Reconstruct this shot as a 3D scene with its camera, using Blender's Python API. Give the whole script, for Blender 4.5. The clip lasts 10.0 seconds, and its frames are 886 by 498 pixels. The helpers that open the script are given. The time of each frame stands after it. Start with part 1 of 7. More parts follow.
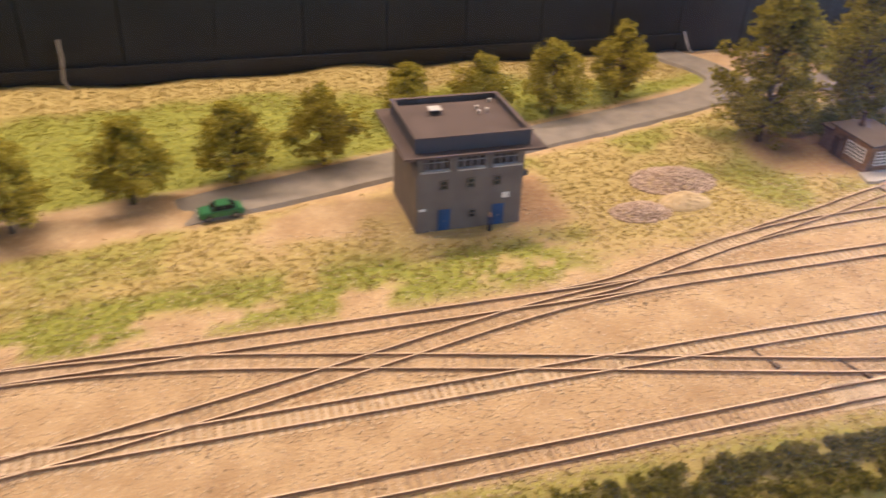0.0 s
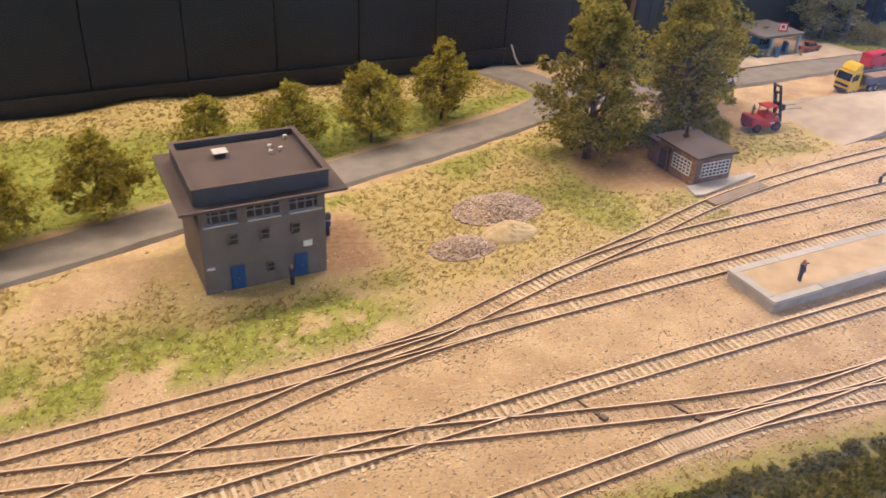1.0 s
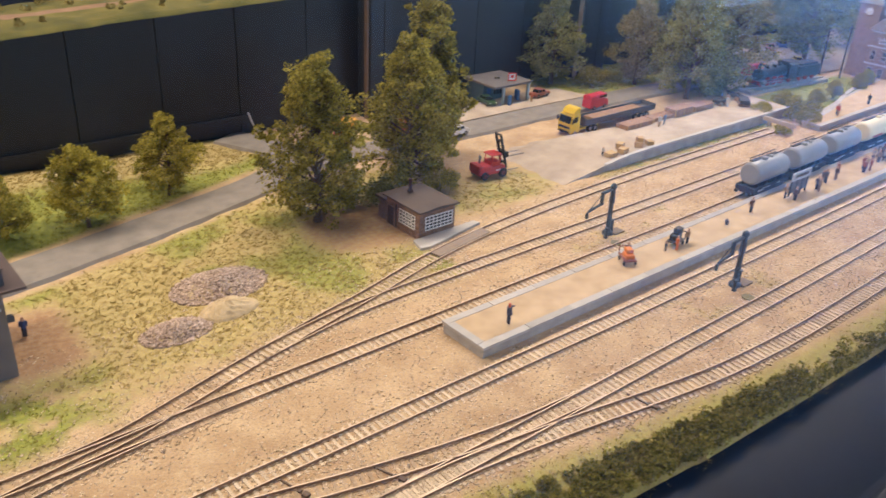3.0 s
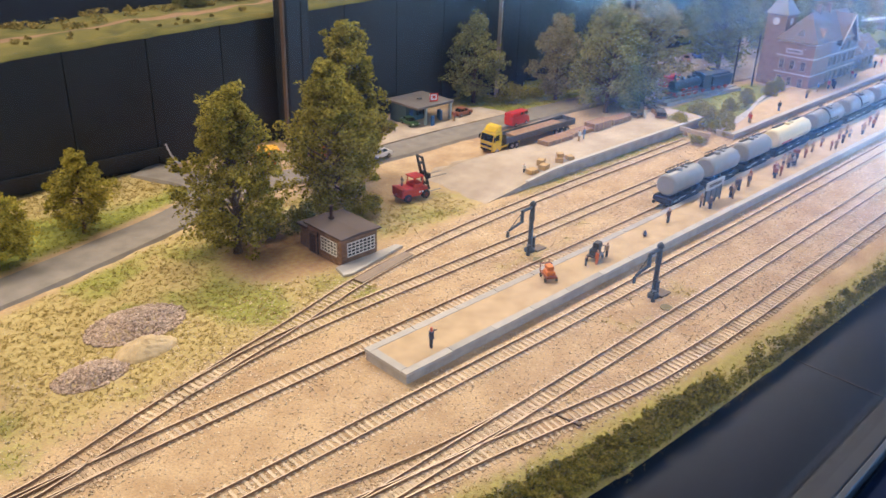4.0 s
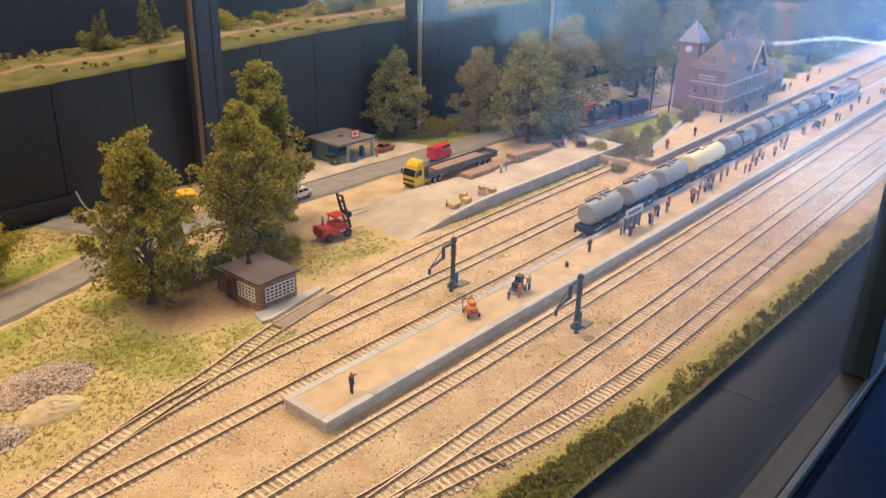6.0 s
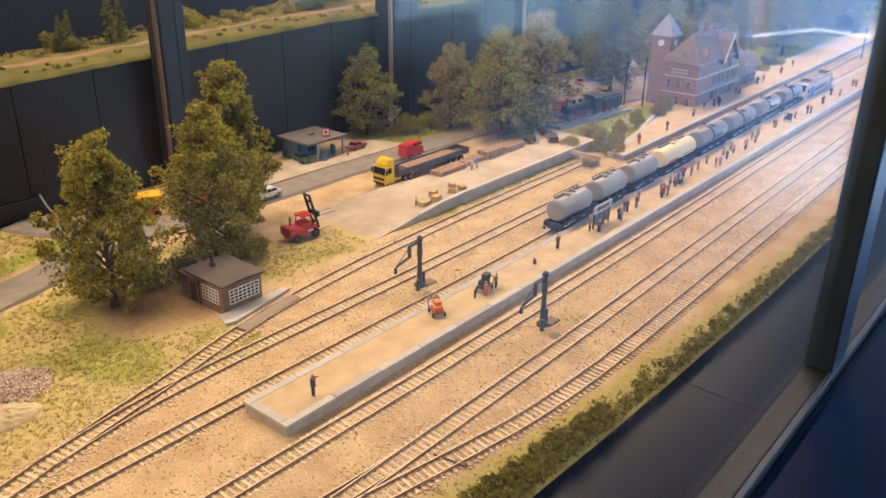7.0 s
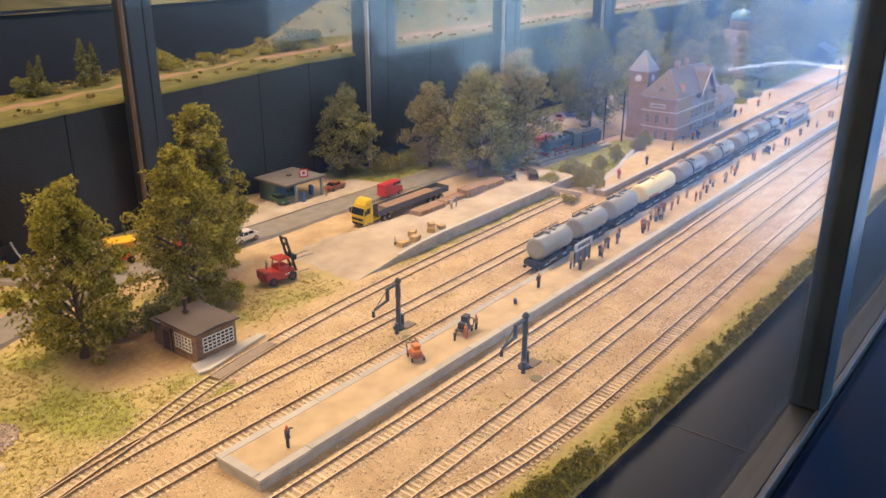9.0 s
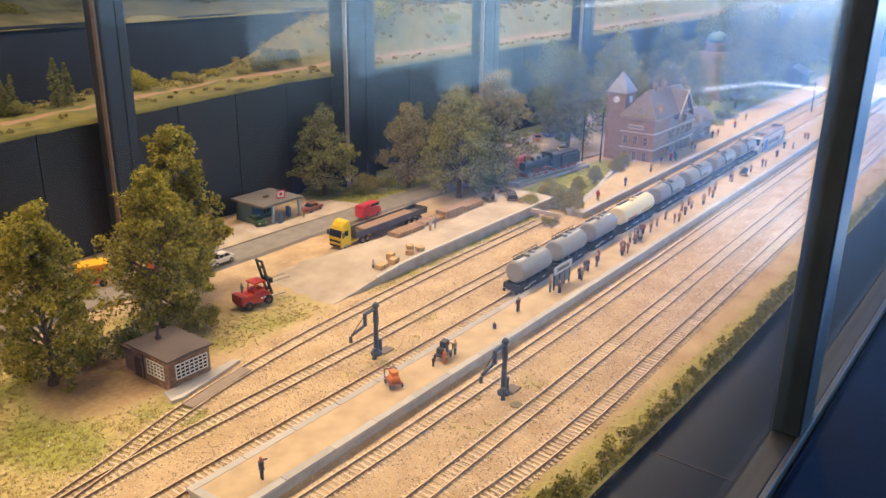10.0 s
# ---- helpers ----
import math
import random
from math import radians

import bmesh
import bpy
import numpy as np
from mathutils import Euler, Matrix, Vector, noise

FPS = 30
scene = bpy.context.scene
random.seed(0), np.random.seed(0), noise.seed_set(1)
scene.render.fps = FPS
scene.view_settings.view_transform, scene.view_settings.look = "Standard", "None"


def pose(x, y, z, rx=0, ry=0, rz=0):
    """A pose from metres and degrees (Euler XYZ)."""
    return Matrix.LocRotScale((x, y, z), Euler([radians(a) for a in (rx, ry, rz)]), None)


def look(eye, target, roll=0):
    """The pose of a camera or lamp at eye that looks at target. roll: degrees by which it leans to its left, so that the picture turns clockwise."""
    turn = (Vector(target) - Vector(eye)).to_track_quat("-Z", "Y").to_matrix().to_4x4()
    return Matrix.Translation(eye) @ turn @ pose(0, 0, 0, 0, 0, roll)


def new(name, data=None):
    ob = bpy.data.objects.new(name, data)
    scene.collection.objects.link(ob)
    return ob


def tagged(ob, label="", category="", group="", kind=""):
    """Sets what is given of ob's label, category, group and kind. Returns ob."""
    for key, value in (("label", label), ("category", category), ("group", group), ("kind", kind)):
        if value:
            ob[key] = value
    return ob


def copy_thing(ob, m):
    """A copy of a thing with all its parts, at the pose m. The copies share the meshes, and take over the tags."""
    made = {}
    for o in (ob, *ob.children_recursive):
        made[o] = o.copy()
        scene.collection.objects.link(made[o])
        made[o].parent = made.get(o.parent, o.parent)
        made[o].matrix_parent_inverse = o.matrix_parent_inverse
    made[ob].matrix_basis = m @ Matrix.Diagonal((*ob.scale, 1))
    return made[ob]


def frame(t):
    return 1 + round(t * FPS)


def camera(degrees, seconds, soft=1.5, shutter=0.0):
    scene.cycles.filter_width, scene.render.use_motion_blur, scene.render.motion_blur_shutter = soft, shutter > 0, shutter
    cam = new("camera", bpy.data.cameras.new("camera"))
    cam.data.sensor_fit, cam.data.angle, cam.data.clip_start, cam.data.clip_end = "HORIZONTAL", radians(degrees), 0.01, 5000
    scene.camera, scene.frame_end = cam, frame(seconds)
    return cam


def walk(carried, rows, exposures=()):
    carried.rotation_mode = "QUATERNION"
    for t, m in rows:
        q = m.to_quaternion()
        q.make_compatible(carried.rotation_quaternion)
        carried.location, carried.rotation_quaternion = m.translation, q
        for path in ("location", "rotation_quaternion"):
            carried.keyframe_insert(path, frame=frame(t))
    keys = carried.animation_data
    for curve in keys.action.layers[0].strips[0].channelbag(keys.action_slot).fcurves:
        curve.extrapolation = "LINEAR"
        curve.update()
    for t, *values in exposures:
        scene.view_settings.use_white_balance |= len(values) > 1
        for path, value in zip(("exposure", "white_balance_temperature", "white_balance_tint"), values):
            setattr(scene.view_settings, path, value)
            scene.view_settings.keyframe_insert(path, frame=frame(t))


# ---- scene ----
cam = camera(56.2, 10.0, soft=1.5, shutter=0.4)
METRES, EYE, TILT, LEAN, TURN = 0.3712, 0.416, 0.0, 0.0, -18.0
ROWS = [
    (0.0, 0.0, 0.0, 0.0, 1.36, -31.71, -2.2),
    (0.5, 0.1054, 0.1619, -0.0233, -5.57, -31.51, -3.27),
    (1.0, 0.1973, 0.2373, -0.0273, -7.98, -30.64, -2.54),
    (1.5, 0.2881, 0.265, -0.0233, -9.99, -29.55, -1.81),
    (2.0, 0.3629, 0.2368, -0.0103, -12.25, -28.84, -2.35),
    (2.5, 0.4303, 0.209, 0.0044, -17.42, -27.64, -2.66),
    (4.0, 0.5353, 0.1829, 0.0433, -26.43, -25.27, -1.76),
    (4.5, 0.5681, 0.1676, 0.0535, -28.27, -25.04, -1.28),
    (5.0, 0.5762, 0.1658, 0.0563, -29.28, -24.48, -1.29),
    (6.5, 0.6281, 0.2033, 0.0557, -31.96, -22.9, -0.96),
    (7.0, 0.6669, 0.1705, 0.0612, -32.47, -23.38, -0.81),
    (7.5, 0.6952, 0.1397, 0.0652, -33.2, -23.49, -1.0),
    (8.0, 0.698, 0.1546, 0.0613, -32.33, -22.49, 0.09),
    (8.5, 0.705, 0.1748, 0.0622, -32.44, -21.61, 0.22),
    (9.0, 0.7134, 0.1968, 0.0657, -33.77, -20.98, -0.16),
    (9.5, 0.7207, 0.211, 0.0689, -34.93, -19.96, -0.21),
    (10.0, 0.735, 0.2259, 0.0741, -35.12, -19.77, -0.67),
]
walk(cam, [(t, pose(0, 0, EYE, TILT, LEAN, TURN) @ pose(METRES * x, METRES * y, METRES * z, 90 + pitch, roll, yaw)) for t, x, y, z, yaw, pitch, roll in ROWS],
     exposures=[(0.0, 0.05, 6050, 17), (1.5, -0.04, 5500, 10), (2.5, -0.04, 5420, 9), (4.5, 0.05, 5400, 6), (6.5, 0.0, 6350, 9), (8.5, 0.0, 6600, 10), (10.0, 0.05, 6350, 8)])

# ---- light ----
world = bpy.data.worlds.new("world")
scene.world = world
world.use_nodes = True
world.node_tree.nodes["Background"].inputs[0].default_value = (0.45, 0.6, 1.0, 1)
world.node_tree.nodes["Background"].inputs[1].default_value = 0.05
LAMP = 20.0        # watts of each strip lamp over the layout
DAY = 3.6          # glow of the daylight panels added out of view in the hall
GLARE = 52.0        # glow of the brightest window at the hall's end
for n, lx in enumerate((-0.35, 1.0, 2.35, 3.6)):
    lamp = bpy.data.lights.new("strip_light", "AREA")
    lamp.shape, lamp.size, lamp.size_y, lamp.energy, lamp.color = "RECTANGLE", 1.2, 0.12, LAMP * (1.1, 0.93, 1.0, 1.0)[n], (1.0, 0.755, 0.525)
    ob = new("strip_light", lamp)
    ob.matrix_world = look((lx, 1.12, 1.10), (lx, 0.62, 0.0))
    lamp.size, lamp.size_y = 1.2, 0.12

# ---- materials ----
MATS = {}


def mat(name, color, rough=0.7, metal=0.0, vary=0.25, scale=120.0, bump=0.2, fine=900.0, island=0.0, second=None, obj=0.0, glow=0.0):
    """A worn surface: two scales of noise shift its colour, roughness and relief."""
    if name in MATS:
        return MATS[name]
    m = bpy.data.materials.new(name)
    m.use_nodes = True
    nt = m.node_tree
    N, L = nt.nodes, nt.links
    b = N["Principled BSDF"]
    tc = N.new("ShaderNodeTexCoord")
    n1, n2 = N.new("ShaderNodeTexNoise"), N.new("ShaderNodeTexNoise")
    n1.inputs["Scale"].default_value, n2.inputs["Scale"].default_value = scale, fine
    n1.inputs["Detail"].default_value, n2.inputs["Detail"].default_value = 4, 3
    for k in (n1, n2):
        L.new(tc.outputs["Object"], k.inputs["Vector"])
    mix = N.new("ShaderNodeMix")
    mix.data_type = "RGBA"
    dark = tuple(c * (1 - vary) for c in color)
    lite = second or tuple(min(1, c * (1 + vary)) for c in color)
    mix.inputs["A"].default_value, mix.inputs["B"].default_value = (*dark, 1), (*lite, 1)
    ramp = N.new("ShaderNodeMapRange")
    ramp.inputs["From Min"].default_value, ramp.inputs["From Max"].default_value = 0.3, 0.7
    add = N.new("ShaderNodeMath")
    add.operation = "MULTIPLY_ADD"
    add.inputs[1].default_value = 0.4
    L.new(n2.outputs["Fac"], add.inputs[0])
    half = N.new("ShaderNodeMath")
    half.operation = "MULTIPLY"
    half.inputs[1].default_value = 0.6
    L.new(n1.outputs["Fac"], half.inputs[0])
    L.new(half.outputs[0], add.inputs[2])
    L.new(add.outputs[0], ramp.inputs["Value"])
    fac = ramp.outputs[0]
    if island or obj:
        src = N.new("ShaderNodeNewGeometry").outputs["Random Per Island"] if island else N.new("ShaderNodeObjectInfo").outputs["Random"]
        w = N.new("ShaderNodeMix")
        w.inputs["Factor"].default_value = island or obj
        L.new(fac, w.inputs[2])
        L.new(src, w.inputs[3])
        fac = w.outputs[0]
    L.new(fac, mix.inputs["Factor"])
    L.new(mix.outputs["Result"], b.inputs["Base Color"])
    b.inputs["Roughness"].default_value, b.inputs["Metallic"].default_value = rough, metal
    if bump:
        bp = N.new("ShaderNodeBump")
        bp.inputs["Strength"].default_value, bp.inputs["Distance"].default_value = bump, 0.0008
        L.new(add.outputs[0], bp.inputs["Height"])
        L.new(bp.outputs["Normal"], b.inputs["Normal"])
    if glow:
        b.inputs["Emission Color"].default_value, b.inputs["Emission Strength"].default_value = (*color, 1), glow
    if "leaf" in name or "fibre" in name:
        tl, mx = N.new("ShaderNodeBsdfTranslucent"), N.new("ShaderNodeMixShader")
        mx.inputs[0].default_value = 0.45
        b.inputs["Specular IOR Level"].default_value = 0.12
        L.new(mix.outputs["Result"], tl.inputs["Color"])
        L.new(b.outputs[0], mx.inputs[1])
        L.new(tl.outputs[0], mx.inputs[2])
        L.new(mx.outputs[0], N["Material Output"].inputs[0])
    MATS[name] = m
    return m


def ground_material():
    m = bpy.data.materials.new("layout_ground")
    m.use_nodes = True
    nt = m.node_tree
    N, L = nt.nodes, nt.links
    b = N["Principled BSDF"]
    b.inputs["Roughness"].default_value = 0.95
    tc = N.new("ShaderNodeTexCoord")
    noises = []
    for sc, det in ((22, 5), (160, 5), (480, 4)):
        n = N.new("ShaderNodeTexNoise")
        n.inputs["Scale"].default_value, n.inputs["Detail"].default_value = sc, det
        L.new(tc.outputs["Object"], n.inputs["Vector"])
        noises.append(n.outputs["Fac"])
    at = N.new("ShaderNodeAttribute")
    at.attribute_name = "zone"
    sep = N.new("ShaderNodeSeparateColor")
    L.new(at.outputs["Color"], sep.inputs[0])

    def blend(a, bcol, fac):
        k = N.new("ShaderNodeMix")
        k.data_type = "RGBA"
        for sock, v in (("A", a), ("B", bcol)):
            if isinstance(v, tuple):
                k.inputs[sock].default_value = (*v, 1)
            else:
                L.new(v, k.inputs[sock])
        L.new(fac, k.inputs["Factor"])
        return k.outputs["Result"]

    def step(v, lo, hi):
        k = N.new("ShaderNodeMapRange")
        k.inputs["From Min"].default_value, k.inputs["From Max"].default_value = lo, hi
        L.new(v, k.inputs["Value"])
        return k.outputs[0]

    def math2(op, a, c):
        k = N.new("ShaderNodeMath")
        k.operation, k.use_clamp = op, True
        for i, v in enumerate((a, c)):
            if isinstance(v, (int, float)):
                k.inputs[i].default_value = v
            else:
                L.new(v, k.inputs[i])
        return k.outputs[0]

    sand = blend((0.40, 0.265, 0.135), (0.60, 0.44, 0.25), step(noises[0], 0.3, 0.7))
    sand = blend(sand, (0.30, 0.20, 0.11), math2("MULTIPLY", step(noises[2], 0.46, 0.68), 0.5))
    sand = blend(sand, (0.68, 0.52, 0.32), math2("MULTIPLY", step(noises[1], 0.55, 0.75), 0.5))
    earth = blend((0.30, 0.17, 0.08), (0.42, 0.27, 0.14), step(noises[1], 0.35, 0.65))
    dry = blend((0.38, 0.29, 0.10), (0.50, 0.40, 0.155), step(noises[1], 0.35, 0.65))
    green = blend((0.18, 0.195, 0.028), (0.33, 0.335, 0.055), step(noises[1], 0.35, 0.65))
    for sock, col in (("Blue", earth), ("Green", dry), ("Red", green)):
        k = N.new("ShaderNodeMath")
        k.operation = "MULTIPLY_ADD"
        k.inputs[1].default_value = 1.1
        L.new(sep.outputs[sock], k.inputs[0])
        s2 = N.new("ShaderNodeMath")
        s2.operation = "MULTIPLY_ADD"
        s2.inputs[1].default_value, s2.inputs[2].default_value = 0.6, -0.30
        L.new(noises[1], s2.inputs[0])
        L.new(s2.outputs[0], k.inputs[2])
        sand = blend(sand, col, step(k.outputs[0], 0.12, 0.95))
    L.new(sand, b.inputs["Base Color"])
    bp = N.new("ShaderNodeBump")
    bp.inputs["Strength"].default_value, bp.inputs["Distance"].default_value = 0.5, 0.0018
    L.new(noises[2], bp.inputs["Height"])
    L.new(bp.outputs["Normal"], b.inputs["Normal"])
    return m


def pane_material():
    m = bpy.data.materials.new("case_glass")
    m.use_nodes = True
    N, L = m.node_tree.nodes, m.node_tree.links
    N.remove(N["Principled BSDF"])
    fr, tr, gl, smear, both, mx = (N.new("ShaderNode" + k) for k in ("Fresnel", "BsdfTransparent", "BsdfGlossy", "BsdfGlossy", "MixShader", "MixShader"))
    fr.inputs["IOR"].default_value = 1.45
    gl.inputs["Roughness"].default_value, smear.inputs["Roughness"].default_value = 0.04, 0.24
    tc, wipe = N.new("ShaderNodeTexCoord"), N.new("ShaderNodeTexNoise")
    wipe.inputs["Scale"].default_value, wipe.inputs["Detail"].default_value = 7.0, 4
    span = N.new("ShaderNodeMapRange")
    span.inputs["To Min"].default_value, span.inputs["To Max"].default_value = 0.3, 0.8
    L.new(tc.outputs["Object"], wipe.inputs["Vector"])
    L.new(wipe.outputs["Fac"], span.inputs["Value"])
    L.new(span.outputs[0], both.inputs[0])
    L.new(gl.outputs[0], both.inputs[1])
    L.new(smear.outputs[0], both.inputs[2])
    L.new(fr.outputs[0], mx.inputs[0])
    L.new(tr.outputs[0], mx.inputs[1])
    L.new(both.outputs[0], mx.inputs[2])
    L.new(mx.outputs[0], N["Material Output"].inputs[0])
    return m


RAIL = mat("rusty_rail", (0.25, 0.15, 0.082), 0.6, 0.1, 0.35, 60, 0.2)
RAILTOP = mat("worn_rail_head", (0.64, 0.49, 0.34), 0.45, 0.2, 0.2, 60, 0.1)
SLEEPER = mat("dusty_sleeper", (0.58, 0.45, 0.29), 0.9, 0, 0.3, 200, 0.3, obj=0.6, second=(0.74, 0.60, 0.42))
SLEEPER_D = mat("dark_wooden_sleeper", (0.38, 0.265, 0.155), 0.9, 0, 0.3, 200, 0.4, obj=0.6, second=(0.58, 0.43, 0.27))
BALLAST = mat("sandy_gravel", (0.37, 0.255, 0.14), 0.95, 0, 0.3, 300, 0.3, island=0.9, second=(0.84, 0.69, 0.48))
CONCRETE = mat("weathered_concrete", (0.36, 0.33, 0.29), 0.9, 0, 0.2, 60, 0.4, second=(0.50, 0.46, 0.40))
DOCKTOP = mat("dusty_concrete_deck", (0.42, 0.325, 0.225), 0.95, 0, 0.25, 30, 0.5, second=(0.55, 0.45, 0.335))
PLATSAND = mat("platform_sand", (0.50, 0.36, 0.20), 0.95, 0, 0.18, 50, 0.4, second=(0.62, 0.46, 0.27))
ASPHALT = mat("worn_asphalt", (0.215, 0.185, 0.15), 0.9, 0, 0.2, 50, 0.4, second=(0.285, 0.25, 0.205))
FASCIA = mat("black_board", (0.0225, 0.0215, 0.0215), 0.75, 0, 0.3, 12, 0.15, fine=160)
FRAME = mat("dark_metal_frame", (0.015, 0.016, 0.020), 0.5, 0.2, 0.3, 20, 0.1)
GREYFLOOR = mat("dark_grey_shelf", (0.004, 0.008, 0.020), 0.35, 0, 0.3, 14, 0.2, fine=200)
NAVY = mat("navy_ledge", (0.002, 0.007, 0.032), 0.35, 0, 0.3, 10, 0.1, fine=150)
for m in (GREYFLOOR, NAVY):
    m.node_tree.nodes["Principled BSDF"].inputs["Specular IOR Level"].default_value = 0.08
LEAF = mat("olive_leaf", (0.11, 0.115, 0.017), 0.8, 0, 0.4, 60, 0, island=0.75, second=(0.56, 0.48, 0.085))
LEAF_O = mat("yellow_green_leaf", (0.21, 0.195, 0.022), 0.8, 0, 0.4, 60, 0, island=0.75, second=(0.68, 0.58, 0.095))
LEAF_D = mat("dark_leaf", (0.085, 0.098, 0.032), 0.8, 0, 0.4, 60, 0, island=0.75, second=(0.40, 0.39, 0.13))
BARK = mat("grey_brown_bark", (0.12, 0.085, 0.055), 0.95, 0, 0.4, 300, 0.8)
GRASS_G = mat("green_grass_fibre", (0.24, 0.235, 0.038), 0.9, 0, 0.25, 60, 0, island=0.7, second=(0.47, 0.43, 0.085))
GRASS_Y = mat("straw_grass_fibre", (0.38, 0.29, 0.09), 0.9, 0, 0.3, 60, 0, island=0.7, second=(0.56, 0.44, 0.165))
GROUND = ground_material()
GLASS = pane_material()


# ---- helpers ----
def bm_new():
    return bmesh.new()


def box(bm, x0, x1, y0, y1, z0, z1, m=None, mi=0):
    vs = [bm.verts.new((x, y, z)) for z in (z0, z1) for y in (y0, y1) for x in (x0, x1)]
    if m is not None:
        for v in vs:
            v.co = m @ v.co
    for f in ((0, 2, 3, 1), (4, 5, 7, 6), (0, 1, 5, 4), (2, 6, 7, 3), (0, 4, 6, 2), (1, 3, 7, 5)):
        bm.faces.new([vs[i] for i in f]).material_index = mi
    return vs


def prism(bm, pts, y0, y1, axis="y", mi=0):
    """Extrudes an outline of (a, b) points: along y the outline is (x, z), along x it is (y, z), along z it is (x, y)."""
    def place(a, b, d):
        return {"y": (a, d, b), "x": (d, a, b), "z": (a, b, d)}[axis]
    lo = [bm.verts.new(place(a, b, y0)) for a, b in pts]
    hi = [bm.verts.new(place(a, b, y1)) for a, b in pts]
    n = len(pts)
    fs = [bm.faces.new(lo), bm.faces.new(hi[::-1])]
    for i in range(n):
        fs.append(bm.faces.new((lo[i], hi[i], hi[(i + 1) % n], lo[(i + 1) % n])))
    for f in fs:
        f.material_index = mi
    bmesh.ops.recalc_face_normals(bm, faces=fs)
    return fs


def tube(bm, pts, radii, seg=8, caps=True):
    """A round bar through points with a radius at each."""
    pts = [Vector(p) for p in pts]
    if isinstance(radii, (int, float)):
        radii = [radii] * len(pts)
    rings = []
    for i, p in enumerate(pts):
        d = (pts[min(i + 1, len(pts) - 1)] - pts[max(i - 1, 0)]).normalized()
        side = d.cross(Vector((0, 0, 1)) if abs(d.z) < 0.9 else Vector((1, 0, 0))).normalized()
        up = side.cross(d)
        rings.append([bm.verts.new(p + radii[i] * (math.cos(a) * side + math.sin(a) * up)) for a in (2 * math.pi * k / seg for k in range(seg))])
    fs = []
    for r0, r1 in zip(rings, rings[1:]):
        for k in range(seg):
            fs.append(bm.faces.new((r0[k], r0[(k + 1) % seg], r1[(k + 1) % seg], r1[k])))
    if caps:
        fs.append(bm.faces.new(rings[0][::-1]))
        fs.append(bm.faces.new(rings[-1]))
    bmesh.ops.recalc_face_normals(bm, faces=fs)
    if seg > 8:
        for f in fs[:-2] if caps else fs:
            f.smooth = True
    return fs


def bevel(bm, w, seg=2):
    bmesh.ops.bevel(bm, geom=list(bm.edges), offset=w, segments=seg, affect="EDGES", profile=0.5)


def part(name, bm, material, parent, label=""):
    me = bpy.data.meshes.new(name)
    bm.to_mesh(me)
    bm.free()
    for m in material if isinstance(material, (list, tuple)) else (material,):
        me.materials.append(m)
    ob = new(name, me)
    ob.parent = parent
    return tagged(ob, label) if label else ob


def thing(name, label, category, m=None, group="", kind=""):
    ob = new(name)
    ob.empty_display_size = 0.01
    if m is not None:
        ob.matrix_basis = m
    return tagged(ob, label, category, group, kind)


def whole(name, bm, material, label, category, m=None, group="", kind=""):
    ob = part(name, bm, material, None)
    if m is not None:
        ob.matrix_basis = m
    return tagged(ob, label, category, group, kind)


def tri_mesh(name, verts, tris, material):
    """A mesh from arrays worked out in code."""
    me = bpy.data.meshes.new(name)
    me.vertices.add(len(verts))
    me.vertices.foreach_set("co", np.asarray(verts, np.float32).ravel())
    me.loops.add(3 * len(tris))
    me.loops.foreach_set("vertex_index", np.asarray(tris, np.int32).ravel())
    me.polygons.add(len(tris))
    me.polygons.foreach_set("loop_start", np.arange(0, 3 * len(tris), 3, dtype=np.int32))
    me.update(calc_edges=True)
    me.materials.append(material)
    return me


rng = np.random.default_rng(7)


def leaf_cloud(centres, radii, count, size, squash=0.8, r=rng):
    """Small three-cornered leaves scattered through round clumps."""
    k = r.integers(0, len(centres), count)
    d = r.normal(size=(count, 3))
    d /= np.linalg.norm(d, axis=1)[:, None]
    rad = np.asarray(radii)[k] * r.uniform(0.55, 1.05, count)
    p = np.asarray(centres)[k] + d * rad[:, None] * (1, 1, squash)
    a = r.normal(size=(count, 3))
    b = r.normal(size=(count, 3))
    a /= np.linalg.norm(a, axis=1)[:, None]
    b /= np.linalg.norm(b, axis=1)[:, None]
    s = size * r.uniform(0.6, 1.4, count)[:, None]
    v = np.stack([p + a * s, p + b * s, p - (a + b) * s * 0.6], 1).reshape(-1, 3)
    return v, np.arange(3 * count).reshape(-1, 3)


def track_drift(x):
    """The yard swings slightly towards the back past the platform's start."""
    return 0.011 * max(0.0, x - 1.0)


def lerp_path(pts, x):
    for (x0, y0), (x1, y1) in zip(pts, pts[1:]):
        if x <= x1 or (x1, y1) == pts[-1]:
            u = min(1, max(0, (x - x0) / (x1 - x0)))
            return y0 + (y1 - y0) * u
    return pts[-1][1]


def smooth_path(knots, step=0.01):
    """A smooth line of (x, y) through knots."""
    out = []
    k = [knots[0]] + list(knots) + [knots[-1]]
    for a, b, c, d in zip(k, k[1:], k[2:], k[3:]):
        n = max(2, int(math.hypot(c[0] - b[0], c[1] - b[1]) / step))
        for i in range(n):
            t = i / n
            out.append(tuple(0.5 * (2 * b[j] + (c[j] - a[j]) * t + (2 * a[j] - 5 * b[j] + 4 * c[j] - d[j]) * t * t + (3 * b[j] - a[j] - 3 * c[j] + d[j]) * t ** 3) for j in (0, 1)))
    out.append(knots[-1])
    return out


